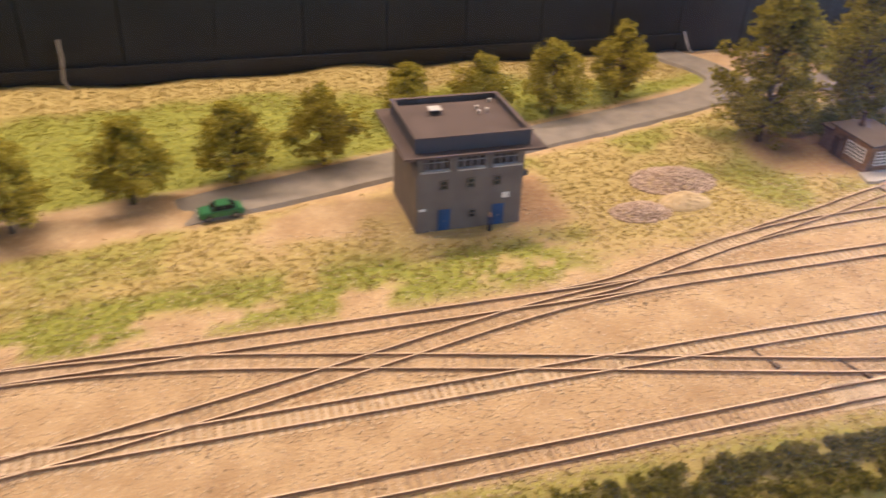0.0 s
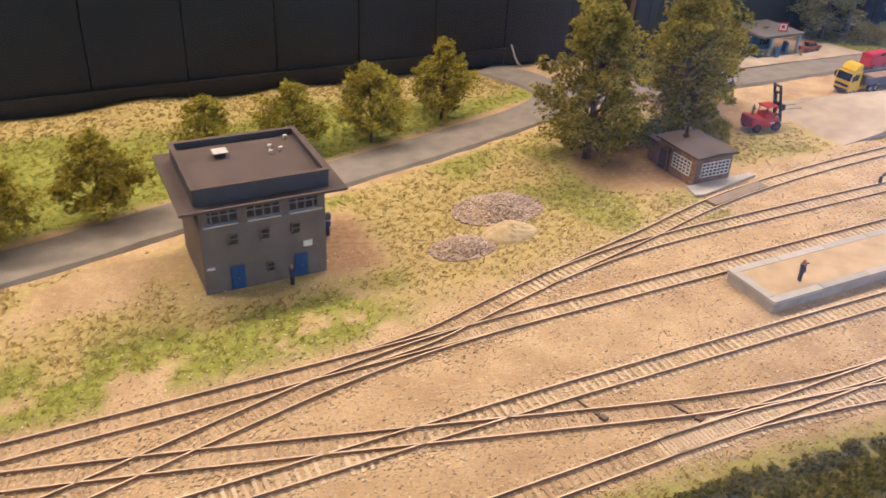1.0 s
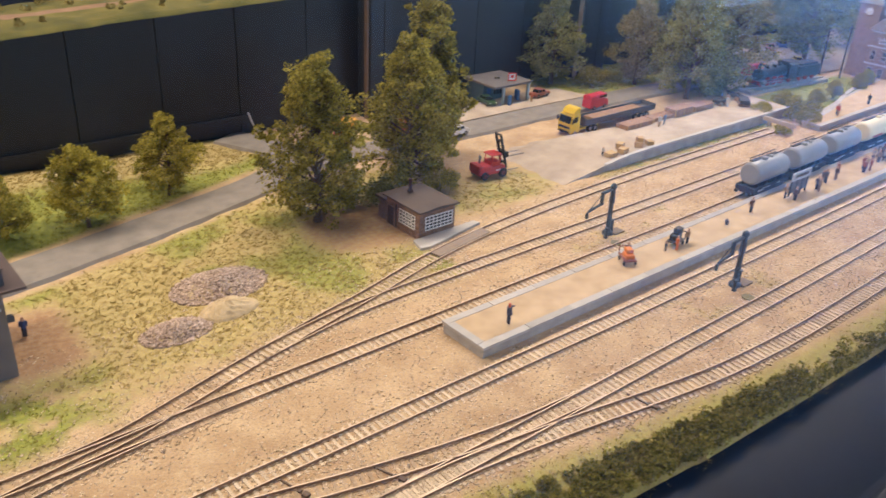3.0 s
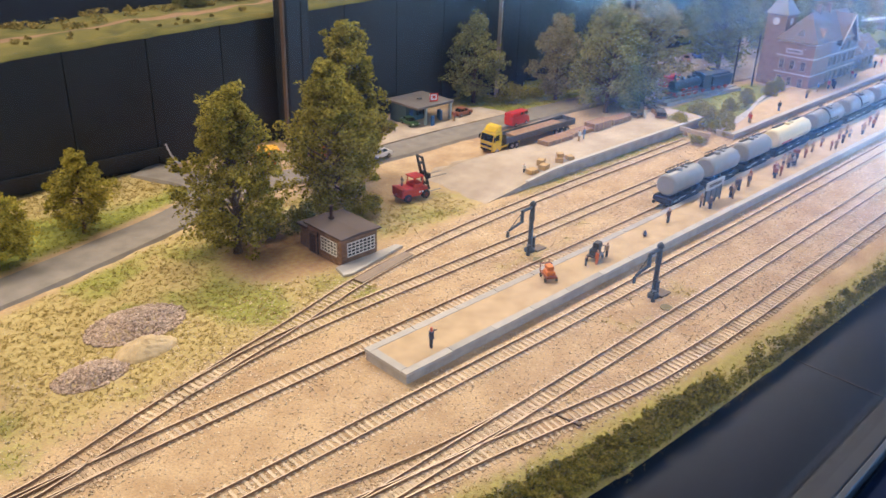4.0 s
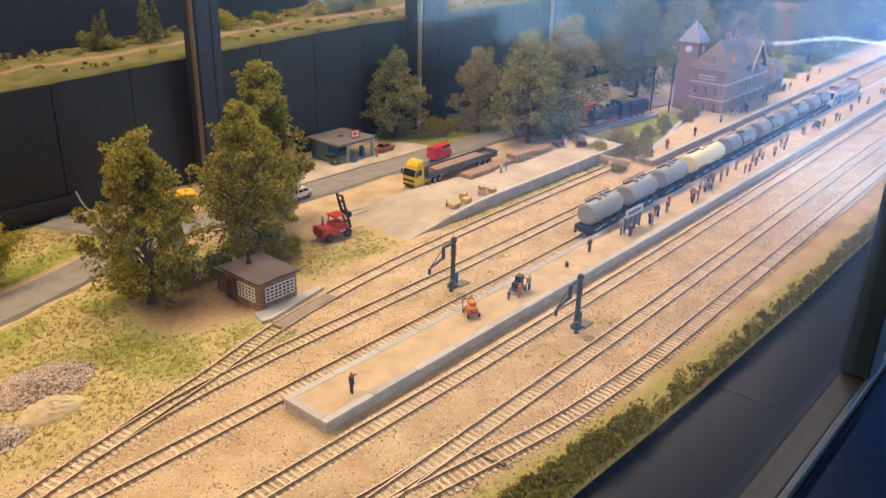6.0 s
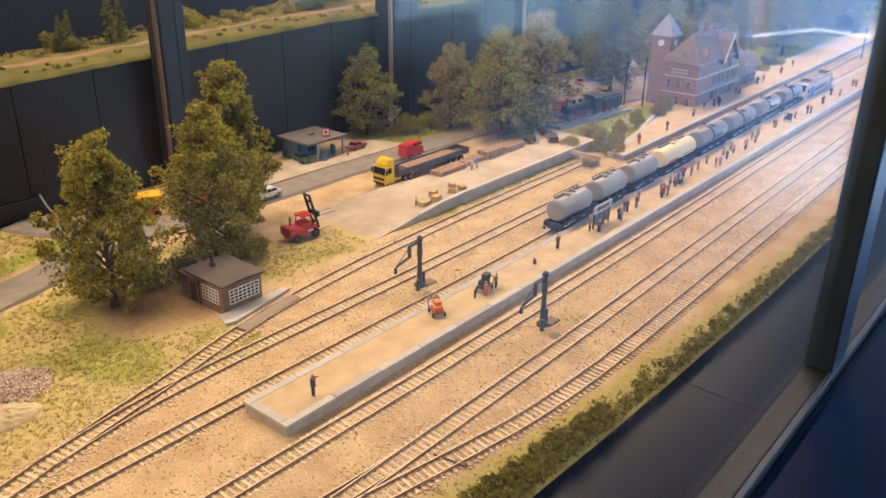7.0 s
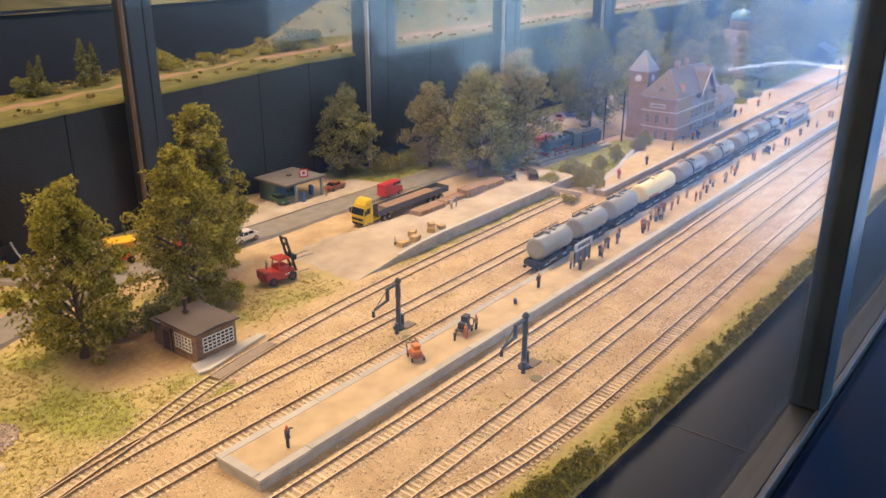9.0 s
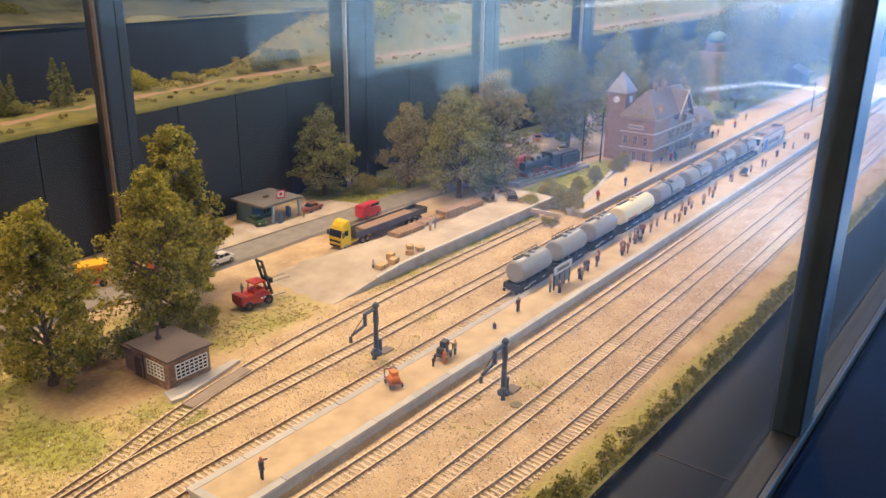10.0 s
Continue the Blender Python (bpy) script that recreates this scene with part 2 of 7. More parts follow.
# ---- ground ----
ROAD_A = smooth_path([(-0.05, 0.765), (0.08, 0.792), (0.2, 0.825), (0.38, 0.862), (0.55, 0.905), (0.68, 0.945), (0.745, 0.99), (0.75, 1.05), (0.715, 1.132)], 0.015)
ROAD_B = smooth_path([(0.74, 0.985), (0.85, 0.968), (1.0, 0.962), (1.25, 0.962), (1.52, 0.952), (1.72, 0.93), (1.95, 0.95)], 0.02)


def near(path, x, y):
    return min(math.hypot(x - a, y - b) for a, b in path)


def sstep(a, b, v):
    u = min(1, max(0, (v - a) / (b - a)))
    return u * u * (3 - 2 * u)


def zones(x, y):
    """How much green, dry grass and bare earth lies at a spot of the layout."""
    n = 0.5 + 0.5 * noise.fractal((x * 9, y * 9, 0.3), 1.0, 2.0, 3)
    n2 = 0.5 + 0.5 * noise.fractal((x * 28, y * 28, 4.3), 1.0, 2.0, 3)
    ry = lerp_path([(-1.3, 0.71), (-0.2, 0.745), (0, 0.775), (0.2, 0.82), (0.38, 0.86), (0.55, 0.905), (0.7, 0.95)], x)
    g = d = e = 0.0
    if x < 0.74:
        up = y - ry
        field = sstep(0.035, 0.06, up)
        g = max(g, field * (1 - 0.97 * sstep(1.01, 1.065, y + 0.08 * (n - 0.5))) * (0.75 + 0.5 * n2))
        d = max(d, field * sstep(0.98, 1.04, y))
        slope = sstep(0.03, 0.05, -up) * sstep(0.56, 0.64, y) * sstep(0.27, 0.36, x + 0.06 * (n - 0.5))
        g = max(g, slope * sstep(0.40, 0.62, 0.75 * n + 0.25 * n2) * 0.74)
        d = max(d, slope * (0.7 + 0.4 * n2))
        low = sstep(0.025, 0.05, -up) * sstep(0.575, 0.61, y) * (1 - sstep(0.22, 0.34, x))
        d = max(d, low * 0.95 * sstep(0.1, 0.45, n))
        g = max(g, low * sstep(0.45, 0.75, n) * 0.62)
    g = max(g, 0.95 * sstep(0.06, 0.02, abs(y - 0.595 - 0.03 * x)) * sstep(-0.5, -0.1, x) * sstep(0.4, 0.28, x) * sstep(0.35, 0.5, n2))
    yard = sstep(0.69, 0.74, y + 0.03 * (n - 0.5)) * sstep(0.72, 0.80, x) * sstep(1.10, 0.96, x) * sstep(0.87, 0.76, y + 0.05 * (n - 0.5))
    g = max(g, yard * sstep(0.35, 0.75, n2) * 0.55)
    d = max(d, yard * 0.8)
    under = sstep(0.76, 0.80, y) * sstep(0.56, 0.64, x) * sstep(0.92, 0.84, x) * sstep(0.93, 0.88, y)
    g, d = max(g, under * 0.5 * n2), max(d, under * 0.7)
    e = max(e, 0.8 * sstep(0.10, 0.05, math.hypot(x - 0.70, y - 0.76)))
    e = max(e, 0.9 * sstep(0.05, 0.02, abs(x - 0.325)) * sstep(0.65, 0.68, y) * sstep(0.80, 0.76, y))
    strip = sstep(0.69, 0.70, y) * sstep(1.05, 1.1, x) * sstep(1.6, 1.5, x) * sstep(0.725, 0.71, y)
    d = max(d, strip)
    g = max(g, strip * sstep(0.45, 0.7, n2))
    bank = sstep(0.985, 1.0, y) * sstep(1.32, 1.37, x)
    g, d = max(g, bank * 0.9), max(d, bank * 0.6)
    lawn = sstep(0.69, 0.70, y - track_drift(x)) * sstep(1.58, 1.62, x) * sstep(2.02, 1.95, x) * sstep(0.83, 0.81, y)
    g = max(g, lawn)
    far = sstep(2.35, 2.6, x) * sstep(0.74, 0.78, y)
    g = max(g, far * 0.9)
    edge = lerp_path([(-1.3, 0.352), (0.35, 0.342), (0.47, 0.336), (0.65, 0.310), (0.86, 0.286), (1.2, 0.268), (1.5, 0.262), (4.7, 0.268)], x)
    fringe = sstep(0.022, 0.0, y - edge + 0.012 * (n2 - 0.5))
    g, d = max(g, fringe * (0.25 + 0.5 * n2)), max(d, fringe * 0.7)
    if 0.85 < x < 1.08 and (abs(y - 0.408) < 0.03 or abs(y - 0.585) < 0.025):
        d = max(d, 0.55 * sstep(0.5, 0.7, n2))
    for sx, sy, sr in ((0.685, 0.338, 0.035), (0.415, 0.432, 0.028), (0.47, 0.392, 0.025), (0.26, 0.45, 0.03), (0.56, 0.60, 0.03), (0.05, 0.47, 0.03)):
        e = max(e, 0.75 * sstep(sr, sr * 0.3, math.hypot(x - sx, (y - sy) * 1.6)) * (0.5 + 0.7 * n2))
    e = min(1, e)
    return g * (1 - e), d * (1 - e), e


def edge_out(x):
    """The front edge of the scenery."""
    return lerp_path([(-1.3, 0.285), (0.3, 0.285), (0.57, 0.277), (0.69, 0.265), (0.85, 0.257), (1.2, 0.248), (2.0, 0.245), (4.7, 0.25)], x)


def ground():
    xs = np.concatenate([np.arange(-1.3, 1.6, 0.01), np.arange(1.6, 4.71, 0.02)])
    ys = np.arange(0.235, 1.1365, 0.01)
    nx, ny = len(xs), len(ys)
    verts, cols = [], []
    for y in ys:
        for x in xs:
            yard = sstep(0.31, 0.35, y) * sstep(0.72, 0.68, y)
            z = (0.0016 - 0.0011 * yard) * noise.noise((x * 30, y * 30, 0)) - 0.001 + 0.0008 * yard
            z += 0.012 * sstep(0.80, 0.97, y) * sstep(0.75, 0.5, x) * sstep(0.05, 0.1, near(ROAD_A, x, y) if x > -0.1 else 1) * (0.5 + noise.noise((x * 7, y * 7, 2)))
            if y < edge_out(x):
                y2, z = edge_out(x) - 0.0005 * (edge_out(x) - y), -0.011
            else:
                y2 = y
            verts.append((x, y2, z))
            cols.append((*zones(x, y), 1.0))
    tris = []
    i = np.arange(nx * ny).reshape(ny, nx)
    a, b, c, d = i[:-1, :-1].ravel(), i[:-1, 1:].ravel(), i[1:, 1:].ravel(), i[1:, :-1].ravel()
    tris = np.concatenate([np.stack([a, b, c], 1), np.stack([a, c, d], 1)])
    me = tri_mesh("ground", verts, tris, GROUND)
    me.shade_smooth()
    at = me.color_attributes.new("zone", "FLOAT_COLOR", "POINT")
    at.data.foreach_set("color", np.asarray(cols, np.float32).ravel())
    ob = tagged(new("ground", me), "sandy model railway ground with green and straw grass", "ground", kind="structure")
    bm = bm_new()
    box(bm, -1.3, 4.7, 0.31, 1.14, -0.05, -0.006)
    part("baseboard", bm, FASCIA, ob, "black board under the scenery")
    return verts, cols


GV, GC = ground()


def ribbon(name, path, width, z, material, label, sink=False):
    bm = bm_new()
    rows = []
    for i, (x, y) in enumerate(path):
        a, b = path[max(i - 1, 0)], path[min(i + 1, len(path) - 1)]
        t = Vector((b[0] - a[0], b[1] - a[1])).normalized()
        w = width * (1 + 0.05 * noise.noise((x * 20, y * 20, 5)))
        z2 = z - 0.006 * max(0, 1 - i / 5) if sink else z
        rows.append([bm.verts.new((x - t.y * s * w / 2, y + t.x * s * w / 2, zz)) for s, zz in ((-1.10, z2 - 0.005), (-0.97, z2), (0.97, z2), (1.10, z2 - 0.005))])
    for r0, r1 in zip(rows, rows[1:]):
        for k in range(3):
            bm.faces.new((r0[k], r1[k], r1[k + 1], r0[k + 1]))
    bmesh.ops.recalc_face_normals(bm, faces=bm.faces)
    return whole(name, bm, material, label, "road", kind="structure")


ribbon("road", ROAD_A, 0.058, 0.0028, ASPHALT, "grey asphalt country road across the grass", True)
ribbon("road", ROAD_B, 0.056, 0.0033, ASPHALT, "grey asphalt street past the filling station")
bm = bm_new()
prism(bm, [(1.03, 0.992), (1.17, 0.992), (1.37, 0.985), (1.35, 1.05), (1.30, 1.065), (1.12, 1.07), (1.07, 1.04)], -0.002, 0.0045, "z")
whole("pavement", bm, DOCKTOP, "pale concrete filling station forecourt", "pavement", kind="structure")
bm = bm_new()
prism(bm, [(1.76, 0.88), (2.0, 0.84), (2.4, 0.80), (2.5, 1.08), (1.9, 1.06)], -0.002, 0.003, "z")
whole("pavement", bm, DOCKTOP, "pale gravel car park beside the station", "pavement", kind="structure")


# ---- tracks ----
def drifted(y, x0, x1):
    return [(x, y + track_drift(x)) for x in np.arange(x0, x1 + 0.01, 0.05)]


TRACKS = [
    ("C", drifted(0.539, -1.25, 4.5)),
    ("B", smooth_path([(0.28, 0.540), (0.34, 0.546), (0.42, 0.568), (0.50, 0.588), (0.58, 0.6), (0.68, 0.604)], 0.02) + drifted(0.604, 0.73, 4.4)),
    ("A", smooth_path([(0.46, 0.578), (0.53, 0.597), (0.62, 0.618), (0.70, 0.640), (0.78, 0.656), (0.88, 0.668), (1.0, 0.676), (1.2, 0.682), (1.5, 0.684)], 0.02)),
    ("D", [(x, lerp_path([(-1.25, 0.445), (0.4, 0.445), (0.8, 0.437), (1.2, 0.437), (4.6, 0.47)], x)) for x in np.arange(-1.25, 4.5, 0.05)]),
    ("E", drifted(0.367, -1.25, 4.5)),
    ("F", smooth_path([(0.44, 0.367), (0.52, 0.364), (0.62, 0.350), (0.72, 0.332), (0.80, 0.320), (0.90, 0.314), (1.0, 0.313)], 0.02) + drifted(0.313, 1.05, 4.5)),
    ("X", smooth_path([(-0.22, 0.539), (-0.1, 0.533), (0.0, 0.517), (0.169, 0.476), (0.388, 0.418), (0.5, 0.3895), (0.6, 0.3725), (0.70, 0.367)], 0.02)),
    ("Y", smooth_path([(-0.34, 0.443), (-0.22, 0.440), (-0.15, 0.4425), (-0.03, 0.463), (0.075, 0.4845), (0.184, 0.510), (0.26, 0.526), (0.34, 0.536), (0.42, 0.539)], 0.02)),
]
LIGHT_TRACKS = "DEF"


def resample(path, pitch):
    out, left = [], 0.0
    for (x0, y0), (x1, y1) in zip(path, path[1:]):
        d = math.hypot(x1 - x0, y1 - y0)
        while left < d:
            u = left / d
            out.append((x0 + (x1 - x0) * u, y0 + (y1 - y0) * u, math.atan2(y1 - y0, x1 - x0)))
            left += pitch
        left -= d
    return out


def rail_mesh(path, side):
    bm = bm_new()
    off = side * 0.00865
    prof = [(-0.0009, 0.0004), (0.0009, 0.0004), (0.0004, 0.0013), (0.00055, 0.0030), (-0.00055, 0.0030), (-0.0004, 0.0013)]
    rings = []
    for x, y, a in resample(path, 0.02):
        nx, ny = -math.sin(a), math.cos(a)
        rings.append([bm.verts.new((x + nx * (off + o), y + ny * (off + o), z)) for o, z in prof])
    for r0, r1 in zip(rings, rings[1:]):
        for k in range(6):
            f = bm.faces.new((r0[k], r0[(k + 1) % 6], r1[(k + 1) % 6], r1[k]))
            f.material_index = 1 if k == 3 else 0
    bmesh.ops.recalc_face_normals(bm, faces=bm.faces)
    return bm


def sleeper_mesh(name, material):
    bm = bm_new()
    vs = box(bm, -0.0016, 0.0016, -0.0148, 0.0148, -0.002, 0.0004)
    for v in vs[4:]:
        v.co.x *= 0.85
        v.co.y *= 0.985
    for s in (-1, 1):
        for o in (-0.0017, 0.0017):
            box(bm, -0.0009, 0.0009, s * 0.00865 + o - 0.0006, s * 0.00865 + o + 0.0006, 0.0004, 0.0012)
    me = bpy.data.meshes.new(name)
    bm.to_mesh(me)
    bm.free()
    me.materials.append(material)
    return me


TIE_L, TIE_D = sleeper_mesh("sleeper", SLEEPER), sleeper_mesh("sleeper", SLEEPER_D)
TIES = []
for key, path in TRACKS:
    pale = key in LIGHT_TRACKS or key in "CBA"
    tr = thing("railway_track", "worn model railway track on sandy ballast" if pale else "rusty diagonal crossover track with dark sleepers", "track", kind="structure")
    for s in (-1, 1):
        part("rail", rail_mesh(path, s), (RAIL, RAILTOP), tr)
    rest_v, rest_f = [], []
    for x, y, a in resample(path, 0.0068):
        if -0.2 < x < 1.5:
            TIES.append((tr, x, y, a + random.gauss(0, 0.012), pale and (key == "D" or x > 0.43)))
        else:
            c, s = math.cos(a), math.sin(a)
            n = len(rest_v)
            for z in (-0.002, 0.0007):
                for u, v in ((-0.0014, -0.0148), (0.0014, -0.0148), (0.0014, 0.0148), (-0.0014, 0.0148)):
                    rest_v.append((x + c * u - s * v, y + s * u + c * v, z))
            for q in ((4, 5, 6, 7), (0, 1, 5, 4), (1, 2, 6, 5), (2, 3, 7, 6), (3, 0, 4, 7)):
                rest_f += [(n + q[0], n + q[1], n + q[2]), (n + q[0], n + q[2], n + q[3])]
    if rest_v:
        far = new("sleepers", tri_mesh("sleepers", rest_v, rest_f, SLEEPER if pale else SLEEPER_D))
        far.parent = tr
        tagged(far, kind="stuff")


# ---- platforms and dock ----
def platform(name, x0, x1, yf, yb, h, label, slab=0.06):
    """A long platform with stone edging slabs round a sanded middle; yf and yb are functions of x."""
    th = thing(name, label, "platform", kind="structure")
    xs = [x0] + list(np.arange(x0 + 0.2, x1, 0.2)) + [x1]
    bm = bm_new()
    rows = [[bm.verts.new((x, yf(x) + 0.0015, -0.004)), bm.verts.new((x, yf(x) + 0.0015, h - 0.0012)), bm.verts.new((x, yb(x) - 0.0015, h - 0.0012)), bm.verts.new((x, yb(x) - 0.0015, -0.004))] for x in xs]
    rows[0] = [bm.verts.new(v.co + Vector((0.0015, 0, 0))) for v in rows[0]]
    for r0, r1 in zip(rows, rows[1:]):
        for k in range(3):
            bm.faces.new((r0[k], r1[k], r1[k + 1], r0[k + 1]))
    bm.faces.new(rows[0])
    bm.faces.new(rows[-1][::-1])
    bmesh.ops.recalc_face_normals(bm, faces=bm.faces)
    part("retaining_wall", bm, CONCRETE, th, "grey concrete platform wall")
    bm = bm_new()
    rows = [[bm.verts.new((max(x, x0 + 0.0085), yf(x) + 0.0085, h - 0.0004)), bm.verts.new((max(x, x0 + 0.0085), yb(x) - 0.0075, h - 0.0004))] for x in xs]
    for r0, r1 in zip(rows, rows[1:]):
        bm.faces.new((r0[0], r1[0], r1[1], r0[1]))
    part("platform_surface", bm, PLATSAND, th, "yellow sand surface")
    x, slabs = x0, []
    while x < min(x1, x0 + 2.2):
        e = min(x + slab, x1)
        for side in (0, 1):
            bm = bm_new()
            a = (yf(x), yf(e)) if side == 0 else (yb(x) - 0.008, yb(e) - 0.008)
            vs = box(bm, x + 0.0003, e - 0.0003, 0, 0.008, h - 0.0030, h + random.uniform(-0.0001, 0.0002))
            for v in vs:
                v.co.y += a[0] if v.co.x < (x + e) / 2 else a[1]
            part("edging_slab", bm, EDGE, th)
        x = e
    if x < x1:
        bm = bm_new()
        for side in (0, 1):
            a = (yf(x), yf(x1)) if side == 0 else (yb(x) - 0.008, yb(x1) - 0.008)
            for v in box(bm, x, x1, 0, 0.008, h - 0.003, h):
                v.co.y += a[0] if v.co.x < (x + x1) / 2 else a[1]
        part("edging_slab", bm, EDGE, th)
    bm = bm_new()
    box(bm, x0, x0 + 0.0085, yf(x0) + 0.0085, yb(x0) - 0.0085, h - 0.003, h + 0.0001)
    part("edging_slab", bm, EDGE, th)
    return th


EDGE = mat("grey_edging_stone", (0.40, 0.37, 0.34), 0.9, 0, 0.15, 80, 0.3, second=(0.55, 0.51, 0.46), obj=0.5)
PH = 0.0125
platform("platform_1", 0.632, 4.4, lambda x: 0.4625 + 0.004 * max(0, x - 1.3) + 0.003 * max(0, x - 2), lambda x: 0.5215 + track_drift(x), PH, "long sanded island platform with grey stone edging")
platform("platform_2", 1.56, 4.2, lambda x: 0.6285 + track_drift(x), lambda x: 0.664 + 0.06 * sstep(1.6, 1.9, x) + track_drift(x), 0.0105, "sanded station platform with grey stone edging")


def dock():
    th = thing("loading_dock", "raised concrete loading dock with a sloping ramp end", "loading dock", kind="structure")
    bm = bm_new()
    y0, y1 = 0.716, 0.812
    cut = [(0.985, -0.0035), (1.02, -0.0006), (1.06, 0.004), (1.10, 0.0095), (1.15, 0.0145), (1.2, 0.016)]
    cut += [(x, 0.016) for x in np.arange(1.25, 1.62, 0.05)]
    front, back = [], []
    for x, z in cut:
        yb = y1 + 0.030 * sstep(1.24, 1.06, x)
        front.append((bm.verts.new((x, y0, -0.004)), bm.verts.new((x, y0, z))))
        back.append((bm.verts.new((x, yb, z)), bm.verts.new((x, yb + 0.04 * (1 - sstep(1.15, 1.25, x)), -0.004))))
    for i in range(len(cut) - 1):
        f = bm.faces.new((front[i][0], front[i + 1][0], front[i + 1][1], front[i][1]))
        f.material_index = 1
        bm.faces.new((front[i][1], front[i + 1][1], back[i + 1][0], back[i][0]))
        bm.faces.new((back[i][0], back[i + 1][0], back[i + 1][1], back[i][1]))
    bm.faces.new((front[-1][0], back[-1][1], back[-1][0], front[-1][1])).material_index = 1
    bmesh.ops.recalc_face_normals(bm, faces=bm.faces)
    part("deck", bm, (DOCKTOP, CONCRETE), th)
    bm = bm_new()
    rows = []
    for x, z in cut[3:]:
        rows.append([bm.verts.new((x, y0 - 0.0015, z - 0.002)), bm.verts.new((x, y0 - 0.0015, z + 0.0012)), bm.verts.new((x, y0 + 0.004, z + 0.0012)), bm.verts.new((x, y0 + 0.004, z - 0.002))])
    for r0, r1 in zip(rows, rows[1:]):
        for k in range(4):
            bm.faces.new((r0[k], r1[k], r1[(k + 1) % 4], r0[(k + 1) % 4]))
    bm.faces.new(rows[0]), bm.faces.new(rows[-1])
    bmesh.ops.recalc_face_normals(bm, faces=bm.faces)
    part("coping", bm, EDGE, th, "grey concrete edge beam")


dock()


# ---- show case ----
def top_z(x):
    return lerp_path([(-1.5, 0.155), (0.33, 0.177), (0.6, 0.192), (0.95, 0.206), (1.32, 0.221), (5, 0.225)], x)


def fascia():
    th = thing("wall_back", "black boarded fascia behind the layout", "wall", kind="structure")
    x = -1.5
    while x < 5.0:
        w = 0.118
        bm = bm_new()
        vs = box(bm, x + 0.0008, x + w - 0.0008, 1.1335, 1.1495, 0.004, 0)
        for v in vs[4:]:
            v.co.z = top_z(v.co.x) - 0.004
        part("board", bm, FASCIA, th)
        x += w
    bm = bm_new()
    box(bm, -1.5, 5.0, 1.143, 1.16, -0.06, 0.15)
    part("backing", bm, FASCIA, th)
    bm = bm_new()
    box(bm, -1.5, 0.75, 1.1275, 1.1325, 0.018, 0.030)
    part("batten", bm, FASCIA, th, "black batten along the board's foot")


fascia()
for px, w, d in ((0.973, 0.044, 0.035), (1.485, 0.075, 0.05), (1.94, 0.06, 0.04), (2.42, 0.06, 0.04)):
    th = thing("case_post", "dark metal post of the back glazing", "post", pose(px, 1.11, 0), kind="structure")
    bm = bm_new()
    box(bm, -w / 2, w / 2, -d / 2, d / 2, -0.01, 0.9)
    bevel(bm, 0.003)
    part("post", bm, FRAME, th)
    bm = bm_new()
    box(bm, -w / 2 - 0.0035, -w / 2 - 0.0005, -d / 2 + 0.003, -d / 2 + 0.011, -0.01, 0.9)
    if px > 1:
        part("edge_strip", bm, mat("brushed_edge_strip", (0.5, 0.42, 0.34), 0.4, 0.7, 0.2, 40, 0.1), th, "pale metal edge strip")
    else:
        part("edge_strip", bm, mat("brown_edge_strip", (0.16, 0.10, 0.06), 0.5, 0.3, 0.2, 40, 0.1), th, "brown edge strip")
    bm = bm_new()
    box(bm, w * 0.12, w * 0.12 + 0.002, -d / 2 - 0.0012, -d / 2 + 0.001, -0.01, 0.9)
    part("seam", bm, FASCIA, th)

# upper layout behind the fascia, and the one behind that
MEADOW = mat("upper_meadow", (0.045, 0.058, 0.009), 0.95, 0, 0.3, 30, 0.8, second=(0.20, 0.165, 0.036))
DIRT = mat("upper_track_bed", (0.24, 0.145, 0.085), 0.95, 0, 0.25, 60, 0.5)


def upper_z(x, y):
    """Height of the upper level: a narrow shelf that climbs into a grassy hill."""
    hill = lerp_path([(1.24, 0.0), (1.30, 0.006), (1.39, 0.022), (1.45, 0.052), (1.52, 0.078), (1.60, 0.094), (1.9, 0.10), (2.4, 0.085), (5.0, 0.08)], x)
    roll = 0.006 * noise.noise((x * 14, y * 14, 1)) + 0.004 * noise.noise((x * 40, y * 40, 6))
    return top_z(x) + hill * sstep(1.215, 1.30, y) + roll * sstep(1.128, 1.15, y)


